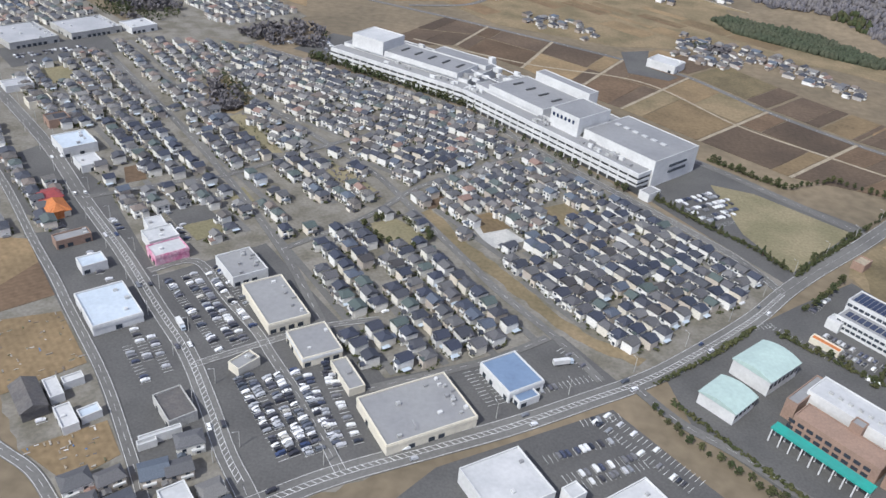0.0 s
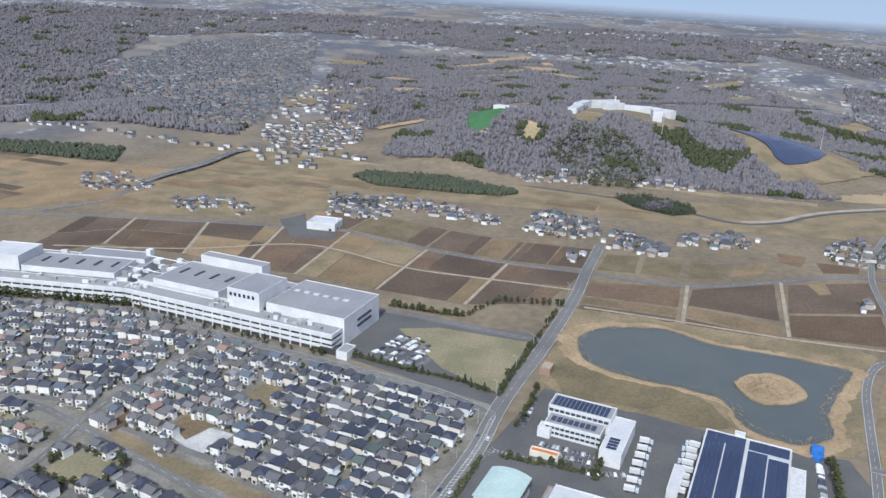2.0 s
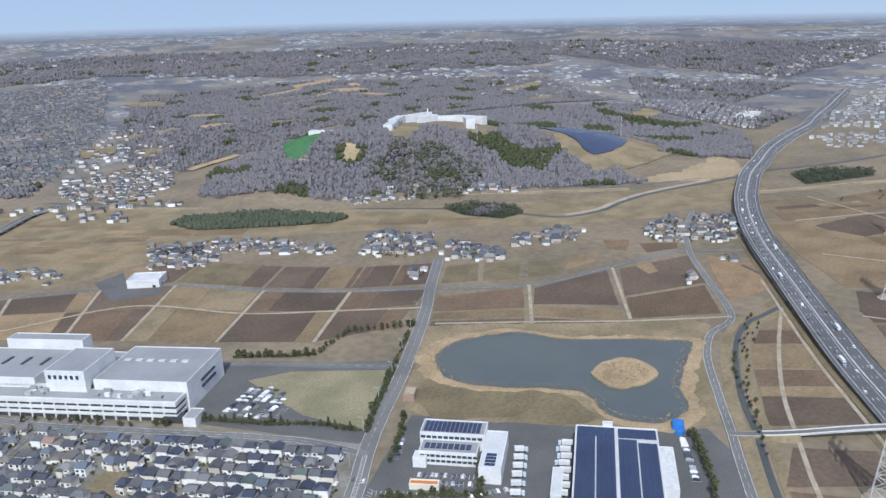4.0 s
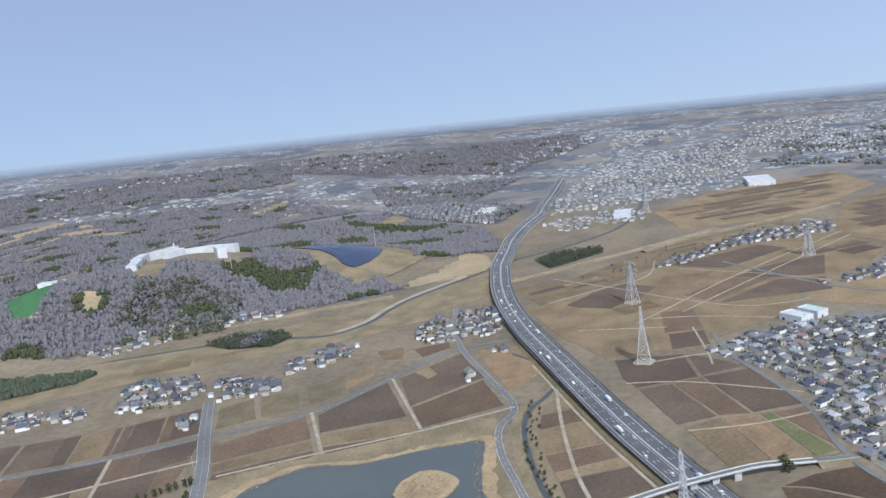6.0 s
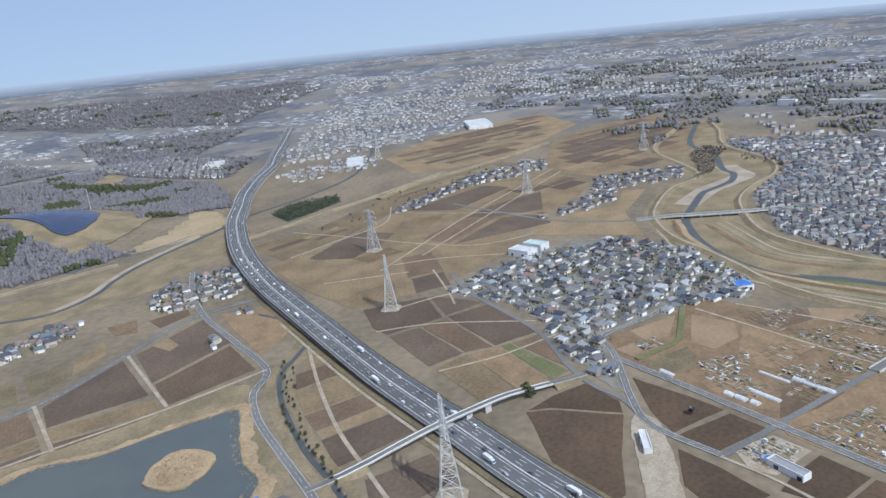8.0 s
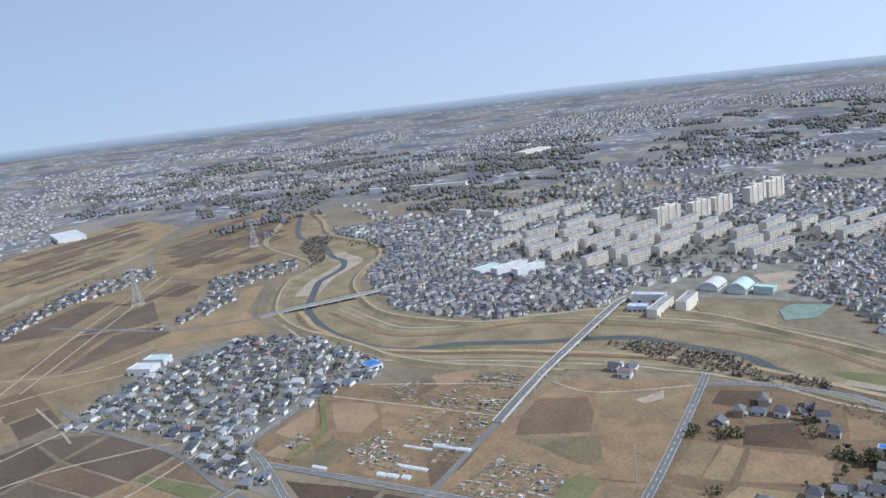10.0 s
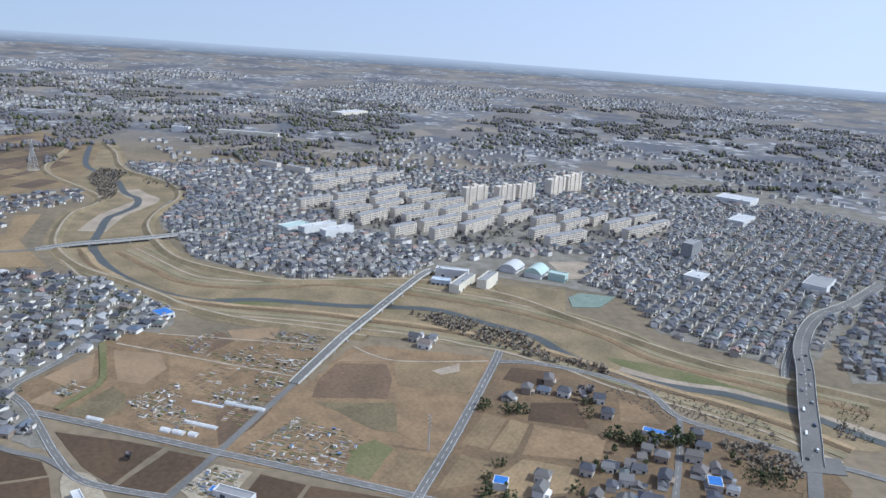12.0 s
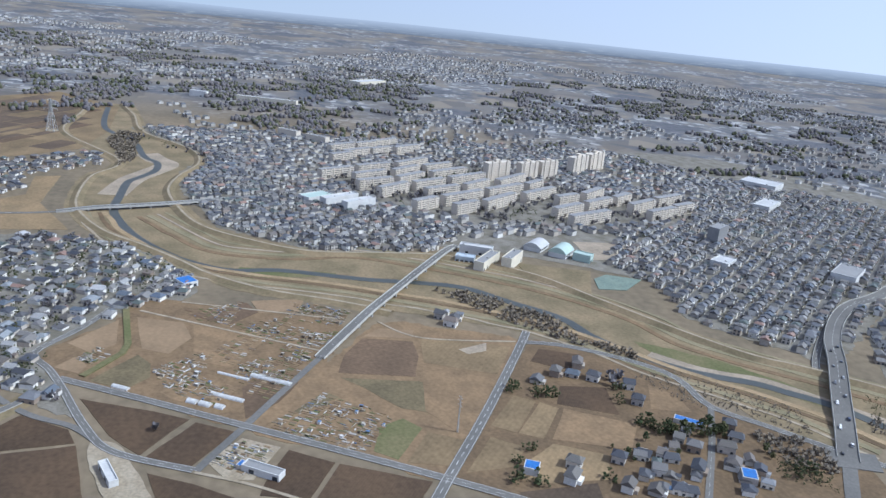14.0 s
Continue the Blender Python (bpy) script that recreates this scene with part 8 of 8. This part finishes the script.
TREES = [tree_kind(k) for k in range(8)]
seen_tree, PLANTED = set(), []
tr_ = random.Random(9)


def put_tree(x, y, kinds, size=1.0):
    if len(PLANTED) >= 300:
        return
    PLANTED.append((x, y))
    k = tr_.choice(kinds)
    m = pose(x, y, rise_of(x, y), 0, 0, tr_.uniform(0, 360)) @ Matrix.Diagonal((size, size, size * tr_.uniform(.85, 1.15), 1))
    if k not in seen_tree:
        seen_tree.add(k)
        TREES[k].matrix_basis = m
    else:
        o = copy_thing(TREES[k], m)
        o.matrix_basis = m


def tree_row(pts, step, kinds, size=1.0, spread=1.0, skip=0.0):
    for x, y, z, deg in along(pts, step, 1):
        if tr_.random() >= skip:
            put_tree(x + tr_.uniform(-spread, spread), y + tr_.uniform(-spread, spread), kinds, size * tr_.uniform(.75, 1.2))


EVER, CONE, ALL_ = [0, 1, 4, 5], [2, 6], [0, 1, 2, 4, 5, 6]
tree_row([(318, 574), (347, 541), (376, 514), (390, 492)], 5.5, CONE + [0], .95)
tree_row([(394, 488), (424, 520), (460, 556)], 5.5, ALL_, .9)
tree_row([(376, 656), (400, 635), (426, 617), (446, 628), (470, 640), (520, 612)], 5.6, EVER, 1.0)
tree_row([(464, 560), (500, 596), (526, 624)], 6, EVER, .8, skip=.3)
tree_row([(386, 446), (410, 470), (428, 492)], 5.2, EVER, 1.0)
tree_row([(172, 708), (205, 668), (240, 640), (268, 606), (296, 582)], 8, EVER + CONE, 1.0, skip=.2)
tree_row([(281, 346), (298, 322), (320, 304), (350, 278)], 5.0, EVER, .9)
tree_row([(116, 492), (134, 506), (160, 484), (149, 464), (128, 470), (116, 490)], 4.5, EVER, .9, 2)
tree_row([(366, 418), (392, 400), (408, 384)], 6, EVER, .8)
tree_row([(452, 438), (424, 406), (402, 380)], 4.5, EVER, .8)
tree_row([(548, 352), (520, 318), (500, 300)], 5.2, EVER, 1.0)
tree_row([(745, 436), (700, 414), (650, 390), (610, 352), (560, 305)], 7, [1, 5, 3, 7], .7, 2.5, .2)
tree_row([(735, 424), (690, 402), (640, 372), (600, 338)], 12, [1, 5, 3, 7], .6, 2.5, .3)
tree_row([(566, -200), (556, -222), (548, -236), (566, -235)], 3.5, EVER, 1.3, 5)
put_tree(694, 220, EVER, 1.8)
put_tree(690, 216, EVER, 1.5)
put_tree(671, 108, [3, 7], 1.4)
for _ in range(14):
    x, y = tr_.uniform(490, 570), tr_.uniform(-250, -140)
    if free(x, y, 2):
        put_tree(x, y, EVER, tr_.uniform(.5, 1.1))
for x, y, deg in near[::30]:
    put_tree(x + tr_.choice([-1, 1]) * 5.6, y + tr_.uniform(-4, 4), [0, 1, 4, 5, 3], tr_.uniform(.35, .6))

# garden shrubs and small trees, too many to count
shrub = Solid()
sr = random.Random(13)
for x, y, deg in near + rest + west:
    for _ in range(8):
        a, q = sr.uniform(0, math.tau), sr.uniform(4.6, 6.6)
        px, py = x + q * math.cos(a), y + q * math.sin(a)
        if free(px, py, .5):
            for _ in range(3):
                clump(shrub, px + sr.uniform(-.8, .8), py + sr.uniform(-.8, .8), sr.uniform(.5, 2.0), sr.uniform(.4, 1.1), sr)
stuff("garden_shrubs", shrub, M["hedge"], "small clipped garden shrubs between houses", "shrubs")


def floor_under(poly, rnd):
    """Leaf litter under a wood, following the hill."""
    xs, ys = [p[0] for p in poly], [p[1] for p in poly]
    step = max(12.0, (max(xs) - min(xs)) / 70)
    s = Solid()
    nx, ny = int((max(xs) - min(xs)) / step) + 1, int((max(ys) - min(ys)) / step) + 1
    at = {}
    for i in range(nx):
        for j in range(ny):
            x, y = min(xs) + (i + .5) * step, min(ys) + (j + .5) * step
            if not inside(x, y, poly) or any(inside(x, y, c) for c in CLEAR):
                continue
            ids = []
            for a, b in ((0, 0), (1, 0), (1, 1), (0, 1)):
                key = (i + a, j + b)
                if key not in at:
                    px, py = min(xs) + key[0] * step + rnd.uniform(-.3, .3) * step, min(ys) + key[1] * step + rnd.uniform(-.3, .3) * step
                    at[key] = len(s.v)
                    s.v.append((px, py, rise_of(px, py) + .7))
                ids.append(at[key])
            s.f.append(tuple(ids))
            s.m.append(0)
    if s.f:
        setting("woodland_floor", s, M["litter"], "grey-brown leaf litter under trees", "woodland floor")


def off_road(x, y, room):
    return not ((ROAD_PTS[:, 0] - x) ** 2 + (ROAD_PTS[:, 1] - y) ** 2 < (ROAD_PTS[:, 2] + room) ** 2).any()


def wood(name, poly, n, label, bare_share, rnd, hmin=7, hmax=12, material=None):
    """A wood: bare sprays and evergreen clumps on the hill's surface."""
    xs, ys = [p[0] for p in poly], [p[1] for p in poly]
    s = Solid()
    done, tries = 0, 0
    if n >= 1200 and name in ("woods", "far_woods"):
        floor_under(poly, rnd)
    while done < n and tries < n * 14:
        x, y = rnd.uniform(min(xs), max(xs)), rnd.uniform(min(ys), max(ys))
        tries += 1
        if not inside(x, y, poly) or any(inside(x, y, c) for c in CLEAR) or (n < 1000 and not off_road(x, y, 3)):
            continue
        done += 1
        h = rnd.uniform(hmin, hmax)
        z = rise_of(x, y)
        evergreen = noise.noise((x * .012, y * .012, 9)) > .55 - (1 - bare_share) * 1.1
        if evergreen:
            if n >= 1000:
                dome(s, x, y, z, h * rnd.uniform(.38, .55), h * rnd.uniform(.8, 1.1), rnd, 1)
                crown(s, x, y, z + h * .1, h * .8, h * .45, rnd, 2, 1)
            else:
                crown(s, x, y, z + h * .1, h * .8, h * .42, rnd, 6, 1)
        else:
            if name == "river_bushes":
                dome(s, x, y, z, h * rnd.uniform(.3, .5), h * rnd.uniform(.3, .6), rnd, 0)
                twigs(s, x, y, z, h, h * .6, rnd, 12, 0)
                continue
            if n >= 1000:
                for q in range(2):
                    dome(s, x + q * rnd.uniform(-1, 1) * h * .6, y + q * rnd.uniform(-1, 1) * h * .6, z, h * rnd.uniform(.26, .42), h * rnd.uniform(.7, 1.0), rnd, 0)
                continue
            if hmax > 5:
                twigs(s, x, y, z, h, h * .5, rnd, 11, 0)
            else:
                clump(s, x + rnd.uniform(-.5, .5) * h, y + rnd.uniform(-.5, .5) * h, z + h * .3, h * .3, rnd, 0)
            clump(s, x + rnd.uniform(-.2, .2) * h, y + rnd.uniform(-.2, .2) * h, z + h * rnd.uniform(.35, .6), h * .27, rnd, 0)
            clump(s, x + rnd.uniform(-.3, .3) * h, y + rnd.uniform(-.3, .3) * h, z + h * rnd.uniform(.3, .5), h * .24, rnd, 0)
    ob = stuff(name, s, [M["brush" if name == "river_bushes" else "bare"], material or M["leaf"]], label, "woodland")
    if n >= 1000:
        ob.data.shade_smooth()
    return ob


CLEAR = [[(735, 1316), (791, 1362), (812, 1296), (734, 1226), (706, 1240)], [(1190, 1260), (1330, 1270), (1330, 1000), (1250, 930), (1090, 930), (1140, 1080)], [(895, 1225), (1010, 1350), (1100, 1330), (1130, 1190), (1040, 1150), (980, 1240)],
         [(1153, 943), (1295, 952), (1342, 860), (1241, 777), (1158, 798), (1093, 864)], [(110, 2500), (440, 3100), (900, 3100), (620, 2050), (400, 1540), (300, 1520), (230, 1850)], [(427, 1560), (620, 1560), (562, 1377), (448, 1310), (400, 1420)], [(786, 1330), (826, 1280), (840, 1300), (800, 1345)]]
CLEAR += GLADES
wr = random.Random(17)
M["cedar"] = mat("dark_cedar_and_oak", (.075, .085, .05), (.10, .10, .065), scale=.03, fine=.3, spread=.4)
wood("woods", [(590, 1190), (700, 1075), (790, 1040), (930, 950), (1060, 860), (1150, 830), (1230, 960), (1350, 880), (1360, 830), (1470, 900), (1600, 1010), (1640, 1330), (1450, 1500), (1100, 1520), (800, 1480), (640, 1400), (560, 1260)], 12500, "bare winter woods with dark evergreens on a hill", .72, wr, 5.5, 10)
wood("woods", [(120, 1600), (230, 1530), (360, 1470), (400, 1560), (300, 1720), (230, 1850), (100, 1850), (-60, 1800), (-120, 1720)], 1900, "dark wooded ridge", .8, wr)
wood("far_woods", [(560, 1480), (1000, 1560), (1450, 1550), (1850, 1560), (2100, 2100), (1500, 2700), (900, 2700), (640, 2000), (560, 1620)], 12000, "wide bare woods over rolling hills", .85, wr, 6, 10)
wood("far_woods", [(-100, 1900), (220, 1900), (110, 2500), (300, 3200), (900, 3200), (1600, 2800), (2300, 2300), (2500, 2500), (1700, 3300), (200, 3600), (-800, 3200), (-700, 2300)], 11000, "far woods over the hills", .85, wr, 7, 12)
wood("far_woods", [(1650, 1330), (1650, 1000), (1900, 1060), (2000, 1300), (2500, 1400), (2300, 1900), (1900, 1500)], 1700, "woods beside the far motorway", .9, wr, 7, 11)
BAMBOO = [[(477, 1128), (501, 1150), (547, 1122), (606, 1087), (658, 1010), (668, 985), (637, 979), (600, 1000), (552, 1032), (493, 1073)], [(790, 936), (834, 930), (863, 869), (848, 836), (810, 834), (786, 884)], [(-442, 1736), (-321, 1779), (-71, 1528), (178, 1394), (160, 1296), (-26, 1425), (-243, 1610)], [(1292, 719), (1355, 707), (1398, 649), (1361, 628), (1294, 648), (1242, 668)], [(415, 1000), (470, 985), (455, 965)]]
for k, poly in enumerate(BAMBOO):
    # added leaf-coloured sheet so that the sparse crowns look solid
    patch("grove_floor", poly, .3, M["bamboo"], "leaf-green sheet added under a grove to close its gaps", "grove floor")
    wood("bamboo_grove", poly, (1300, 650, 2200, 800, 100)[k], "dense dark green grove on the flood plain", .0, wr, 5, 8, M["bamboo"])
wood("tree_belt", [(8, 812), (77, 783), (133, 752), (175, 716), (215, 668), (209, 664), (168, 706), (128, 738), (72, 768), (4, 797)], 330, "dense evergreen belt along the factory front", .0, wr, 6, 10)
wood("tree_clump", [(-62, 702), (-54, 730), (-9, 682), (-22, 648), (-41, 650)], 90, "clump of park trees", .45, wr, 5, 9)
wood("tree_clump", [(-255, 882), (-242, 940), (-196, 960), (-153, 892), (-185, 856), (-228, 870)], 170, "clump of trees by the far stores", .5, wr, 6, 10)
wood("tree_clump", [(-28, 634), (22, 578), (37, 584), (-14, 650)], 40, "bushes along a brook", .5, wr, 2, 4)
wood("tree_clump", [(57, 592), (80, 574), (116, 540), (121, 528), (83, 550)], 60, "bushes along a brook", .4, wr, 2, 4)
wood("tree_clump", [(-86, 855), (-34, 918), (8, 895), (15, 835), (-41, 831)], 160, "clump of bare and evergreen trees", .6, wr, 6, 10)
wood("tree_clump", [(-294, 1000), (-226, 985), (-165, 921), (-211, 886), (-300, 940)], 130, "clump of trees by the far stores", .6, wr, 7, 11)
wood("tree_clump", [(-51, 687), (-30, 701), (-14, 664), (-28, 646)], 45, "clump of park trees", .6, wr, 5, 9)
wood("river_bushes", [(842, -160), (822, -200), (760, -232), (700, -238), (684, -262), (660, -256), (700, -222), (760, -190)], 330, "bare bushes on the river bank", 1, wr, 1.5, 5.5)
wood("river_bushes", [(1378, 66), (1422, 40), (1520, 30), (1599, 10), (1644, 40), (1560, 70), (1498, 62)], 420, "bare bushes in the river bend", 1, wr, 3, 6)
wood("river_bushes", [(640, -232), (600, -240), (520, -290), (560, -320), (640, -270)], 420, "scrub between road and river", 1, wr, .8, 1.8)
wood("town_trees", [(1235, -330), (1300, -420), (1270, -470), (1215, -400)], 120, "evergreen trees in the apartment park", .1, wr, 7, 12)
wood("village_trees", VILLAGE, 620, "garden trees between village houses", .35, wr, 3.5, 8)
for spot, r, n in (((648, -131), 7, 12), ((638, -144), 7, 14), ((632, -152), 5, 8), ((640, -214), 5, 7), ((627, -204), 6, 11), ((612, -195), 5, 8), ((578, -192), 8, 20), ((570, -200), 9, 22), ((562, -210), 6, 10), ((577, -100), 5, 7), ((570, -85), 4, 5), ((554, -75), 5, 8), ((547, -88), 6, 9), ((536, -129), 5, 6), ((569, -266), 4, 5), ((500, -250), 10, 22)):
    ring_ = [(spot[0] + r * math.cos(a * math.tau / 7), spot[1] + r * math.sin(a * math.tau / 7)) for a in range(7)]
    wood("hamlet_trees", ring_, n, "dark evergreen garden trees in a hamlet", .1, wr, 5, 9)
wood("river_bushes", [(545, -258), (500, -232), (470, -262), (500, -296), (530, -284)], 150, "dark scrub beside the viaduct", .4, wr, 2, 5)
wood("river_bushes", [(560, -390), (520, -345), (500, -360), (540, -410)], 90, "dark scrub beside the viaduct", .5, wr, 2, 4)
wood("town_trees", TOWN_E, 420, "garden trees in the town", .4, wr, 4, 9)
wood("town_trees", TOWN_N, 260, "garden trees in the town", .5, wr, 4, 8)
wood("town_trees", AREA, 500, "bare trees between apartment blocks", .9, wr, 6, 11)
wood("far_woods", [(-1500, 2900), (-900, 3500), (0, 3850), (1200, 3750), (2300, 3250), (3000, 2650), (3600, 1700), (3300, 1500), (2600, 1500), (2500, 2400), (1600, 3000), (200, 3500), (-800, 3100)], 7500, "far woods along the horizon", .9, wr, 8, 13)
wood("village_trees", [(1090, 660), (1190, 600), (1420, 540), (1640, 400), (1560, 330), (1470, 440), (1300, 470), (1200, 520)], 40, "lone field trees in a village", .6, wr, 4, 7)
HEDGES = [[(292, 352), (340, 300), (392, 255)], [(286, 364), (320, 392), (352, 424)], [(364, 420), (392, 398), (410, 384)], [(316, 576), (347, 543), (378, 514), (392, 492)], [(394, 486), (424, 518), (462, 556)], [(374, 658), (400, 637), (426, 617)], [(450, 436), (424, 408), (402, 382)]]
hedge = Solid()
for line in HEDGES:
    for x, y, z, deg in along(line, 1.1):
        for _ in range(2):
            clump(hedge, x + sr.uniform(-1.2, 1.2), y + sr.uniform(-1.2, 1.2), sr.uniform(.5, 2.4), sr.uniform(.8, 1.5), sr)
stuff("roadside_hedges", hedge, M["hedge"], "clipped olive hedges along drives and roads", "hedge")
for k, (poly, n) in enumerate(HAMLETS[:8]):
    wood("hamlet_trees", [(x * 1.0, y * 1.0) for x, y in poly], 5 * n, "garden trees in a hamlet", .35, wr, 3, 8)
for k, belt in enumerate(([(1500, -120), (1700, -200), (2300, -100), (2900, -500), (2700, -1000), (2000, -700), (1600, -500)], [(1250, -800), (1150, -1300), (1500, -2200), (2400, -2300), (2700, -1400), (1900, -800), (1500, -700)], [(1700, 100), (2000, 300), (2700, 700), (3300, 600), (3600, -200), (2900, -400), (2200, -60)])):
    groups = [(wr.uniform(min(p[0] for p in belt), max(p[0] for p in belt)), wr.uniform(min(p[1] for p in belt), max(p[1] for p in belt))) for _ in range(150)]
    clumps_ = Solid()
    for gx, gy in groups:
        if not inside(gx, gy, belt):
            continue
        turn, length = wr.uniform(0, math.pi), wr.uniform(20, 110)
        for _ in range(int(length * .45)):
            u, v = wr.uniform(-length, length), wr.gauss(0, 11)
            px, py = gx + u * math.cos(turn) - v * math.sin(turn), gy + u * math.sin(turn) + v * math.cos(turn)
            dome(clumps_, px, py, rise_of(px, py), wr.uniform(3.5, 6), wr.uniform(6, 10), wr, wr.random() < .35)
    belt_ob = stuff("far_tree_belts", clumps_, [M["bare"], M["cedar"]], "dark tree belts in the far plain", "woodland")
    belt_ob.data.shade_smooth()

# ---- reeds, allotments, greenhouses ----
reed = Solid()
rr = random.Random(31)
ring = smooth([*POND, POND[0]], 3)
for x, y, z, deg in along(ring, 1.6):
    for _ in range(3):
        q = rr.uniform(-1, 7)
        px, py = x - math.sin(radians(deg)) * -q, y + math.cos(radians(deg)) * -q
        px, py = px + (px - 570) * .02, py + (py - 465) * .02
        twigs(reed, px + rr.uniform(-1, 1), py + rr.uniform(-1, 1), .6, rr.uniform(.8, 1.8), rr.uniform(.6, 1.2), rr, 3)
for _ in range(500):
    a, q = rr.uniform(0, math.tau), math.sqrt(rr.random())
    twigs(reed, 581 + 20 * q * math.cos(a), 435 + 18 * q * math.sin(a), 1.9, rr.uniform(.6, 1.5), rr.uniform(.6, 1.2), rr, 3)
stuff("reeds", reed, M["reed"], "tan dry reeds at the pond's edge", "reeds")
junk = Solid()
PLOTS = [[(864, -37), (819, -75), (787, -49), (811, -8)], [(812, 34), (811, -8), (767, -34), (732, -5), (765, 12)], [(781, -19), (774, -60), (748, -28)], [(752, 100), (769, 63), (745, 62), (717, 93)], [(742, 47), (749, 8), (731, -13), (702, 19), (716, 48)],
         [(653, 48), (685, -2), (643, -34), (611, -5), (616, 7)], [(627, 84), (644, 64), (631, 46), (608, 66)], [(782, 146), (797, 130), (783, 122), (772, 138)], [(848, 60), (856, 12), (812, 34), (826, 56)], [(720, 96), (736, 76), (708, 52), (690, 70)]]
beds = Solid()
for poly in PLOTS + [[(704, 50), (726, 22), (706, 12), (684, 32)], [(798, 30), (784, 12), (742, 46), (756, 66)]]:
    at = axes_frame(*poly[0], 44)
    for i in range(-16, 17):
        for j in range(-30, 31):
            x, y = at(i * 6.4 + rr.uniform(-.6, .6), j * 2.6 + rr.uniform(-.3, .3))
            if rr.random() < .72 and inside(x, y, poly) and free(x, y, 2.0):
                beds.box(x, y, .1, .42 + rr.uniform(0, .12), rr.uniform(3.4, 5.8), rr.uniform(1.2, 2.1), 44 + rr.uniform(-2, 2))
M["bed"] = mat("allotment_beds", (0, 0, 0), palette=[(.20, .14, .085), (.15, .105, .068), (.26, .19, .115), (.13, .12, .06), (.23, .165, .10), (.17, .118, .075), (.30, .23, .15), (.11, .12, .05), (.19, .135, .085), (.24, .18, .12), (.36, .34, .31), (.16, .14, .075)], by="island", fine=.8)
stuff("allotment_beds", beds, M["bed"], "small tilled beds in brown and green rows", "allotment beds")
for poly, n in zip(PLOTS, (150, 190, 70, 110, 150, 230, 90, 90, 60, 70)):
    xs, ys = [p[0] for p in poly], [p[1] for p in poly]
    for _ in range(n * 2):
        x, y = rr.uniform(min(xs), max(xs)), rr.uniform(min(ys), max(ys))
        y += .35 * (round((x * .72 + y * .69) / 3.4) * 3.4 - (x * .72 + y * .69))
        if inside(x, y, poly) and noise.noise((x * .05, y * .05, 4)) > -.2 and free(x, y, 1.0):
            if rr.random() < .9:
                junk.box(x, y, .1, rr.uniform(.35, .9), rr.uniform(1.2, 5.5), rr.uniform(.35, .8), rr.choice([44, 44, -46]) + rr.uniform(-5, 5))
            else:
                junk.box(x, y, .1, rr.uniform(1.5, 2.3), rr.uniform(1.4, 3.0), rr.uniform(1.2, 2.2), 44 + rr.uniform(-9, 9))
for poly, n in (([(-52, 353), (-24, 367), (7, 331), (-21, 302)], 90), ([(6, 274), (33, 296), (47, 278), (33, 260)], 50)):
    xs, ys = [p[0] for p in poly], [p[1] for p in poly]
    for _ in range(n):
        x, y = rr.uniform(min(xs), max(xs)), rr.uniform(min(ys), max(ys))
        if inside(x, y, poly):
            junk.box(x, y, .1, rr.uniform(.4, .8), rr.uniform(.6, 3), rr.uniform(.4, .8), rr.choice([40, -50]))
stuff("allotment_clutter", junk, M["junk"], "allotment sheds, stakes and covers on bare plots", "allotments")


def tunnel(x, y, L, wd, deg):
    t = thing("greenhouse", "low plastic-covered greenhouse tunnel among plots", "greenhouse", "greenhouses", pose(x, y, .1, 0, 0, deg))
    s = Solid()
    k = 8
    vs = [(u, wd / 2 * math.cos(math.pi * i / (k - 1)), wd * .45 * math.sin(math.pi * i / (k - 1))) for u in (-L / 2, L / 2) for i in range(k)]
    s.add(vs, [(i, i + 1, k + i + 1, k + i) for i in range(k - 1)] + [tuple(range(k - 1, -1, -1)), tuple(range(k, 2 * k))])
    part("cover", s, M["cover"], t)
    for u in (-L / 2, 0, L / 2):
        part("hoop", Solid().bar((u, -wd / 2, 0), (u, 0, wd * .47), .12).bar((u, 0, wd * .47), (u, wd / 2, 0), .12), M["steel"], t)


for x, y, L, wd in ((731, 122, 12, 4), (699, 82, 7, 5), (693, 75, 8, 5), (687, 67, 6, 5), (726, 50, 24, 2.6), (716, 30, 22, 4.5), (710, 24, 22, 4.5), (698, 60, 24, 4)):
    tunnel(x, y, L, wd, 46)
# street lamps and utility poles along the main roads
def pole(x, y, deg, lamp):
    t = thing("street_lamp" if lamp else "utility_pole", "slim grey roadside lamp" if lamp else "grey concrete utility pole", "lamp post" if lamp else "pole", "roadside poles", pose(x, y, 0, 0, 0, deg))
    part("pole", Solid().tube(0, 0, 0, 9.5, .2, 6, top=.6), M["concrete"], t)
    if lamp:
        part("arm", Solid().bar((0, 0, 9.3), (0, 2.2, 9.7), .16), M["steel"], t)
        part("lamp_head", Solid().box(0, 2.4, 9.6, 9.85, .4, 1.0), M["steel"], t)
    else:
        for z in (8.2, 9.1):
            part("cross_arm", Solid().bar((-1, 0, z), (1, 0, z), .18), M["steel"], t)


for line, off, step, lamp in ((MAIN, 7.4, 42, True), (SHOP, 6.4, 38, False), (SHOP, -6.4, 44, True)):
    for x, y, z, deg in [p for p in along(beside(line, off), step, 12)][:16]:
        pole(x, y, deg, lamp)
wood("evergreen_hill", [(786, 1121), (880, 1186), (941, 1144), (942, 1030), (839, 959), (777, 1007)], 800, "dark evergreen wood on a hillside", .0, wr, 8, 13, M["cedar"])
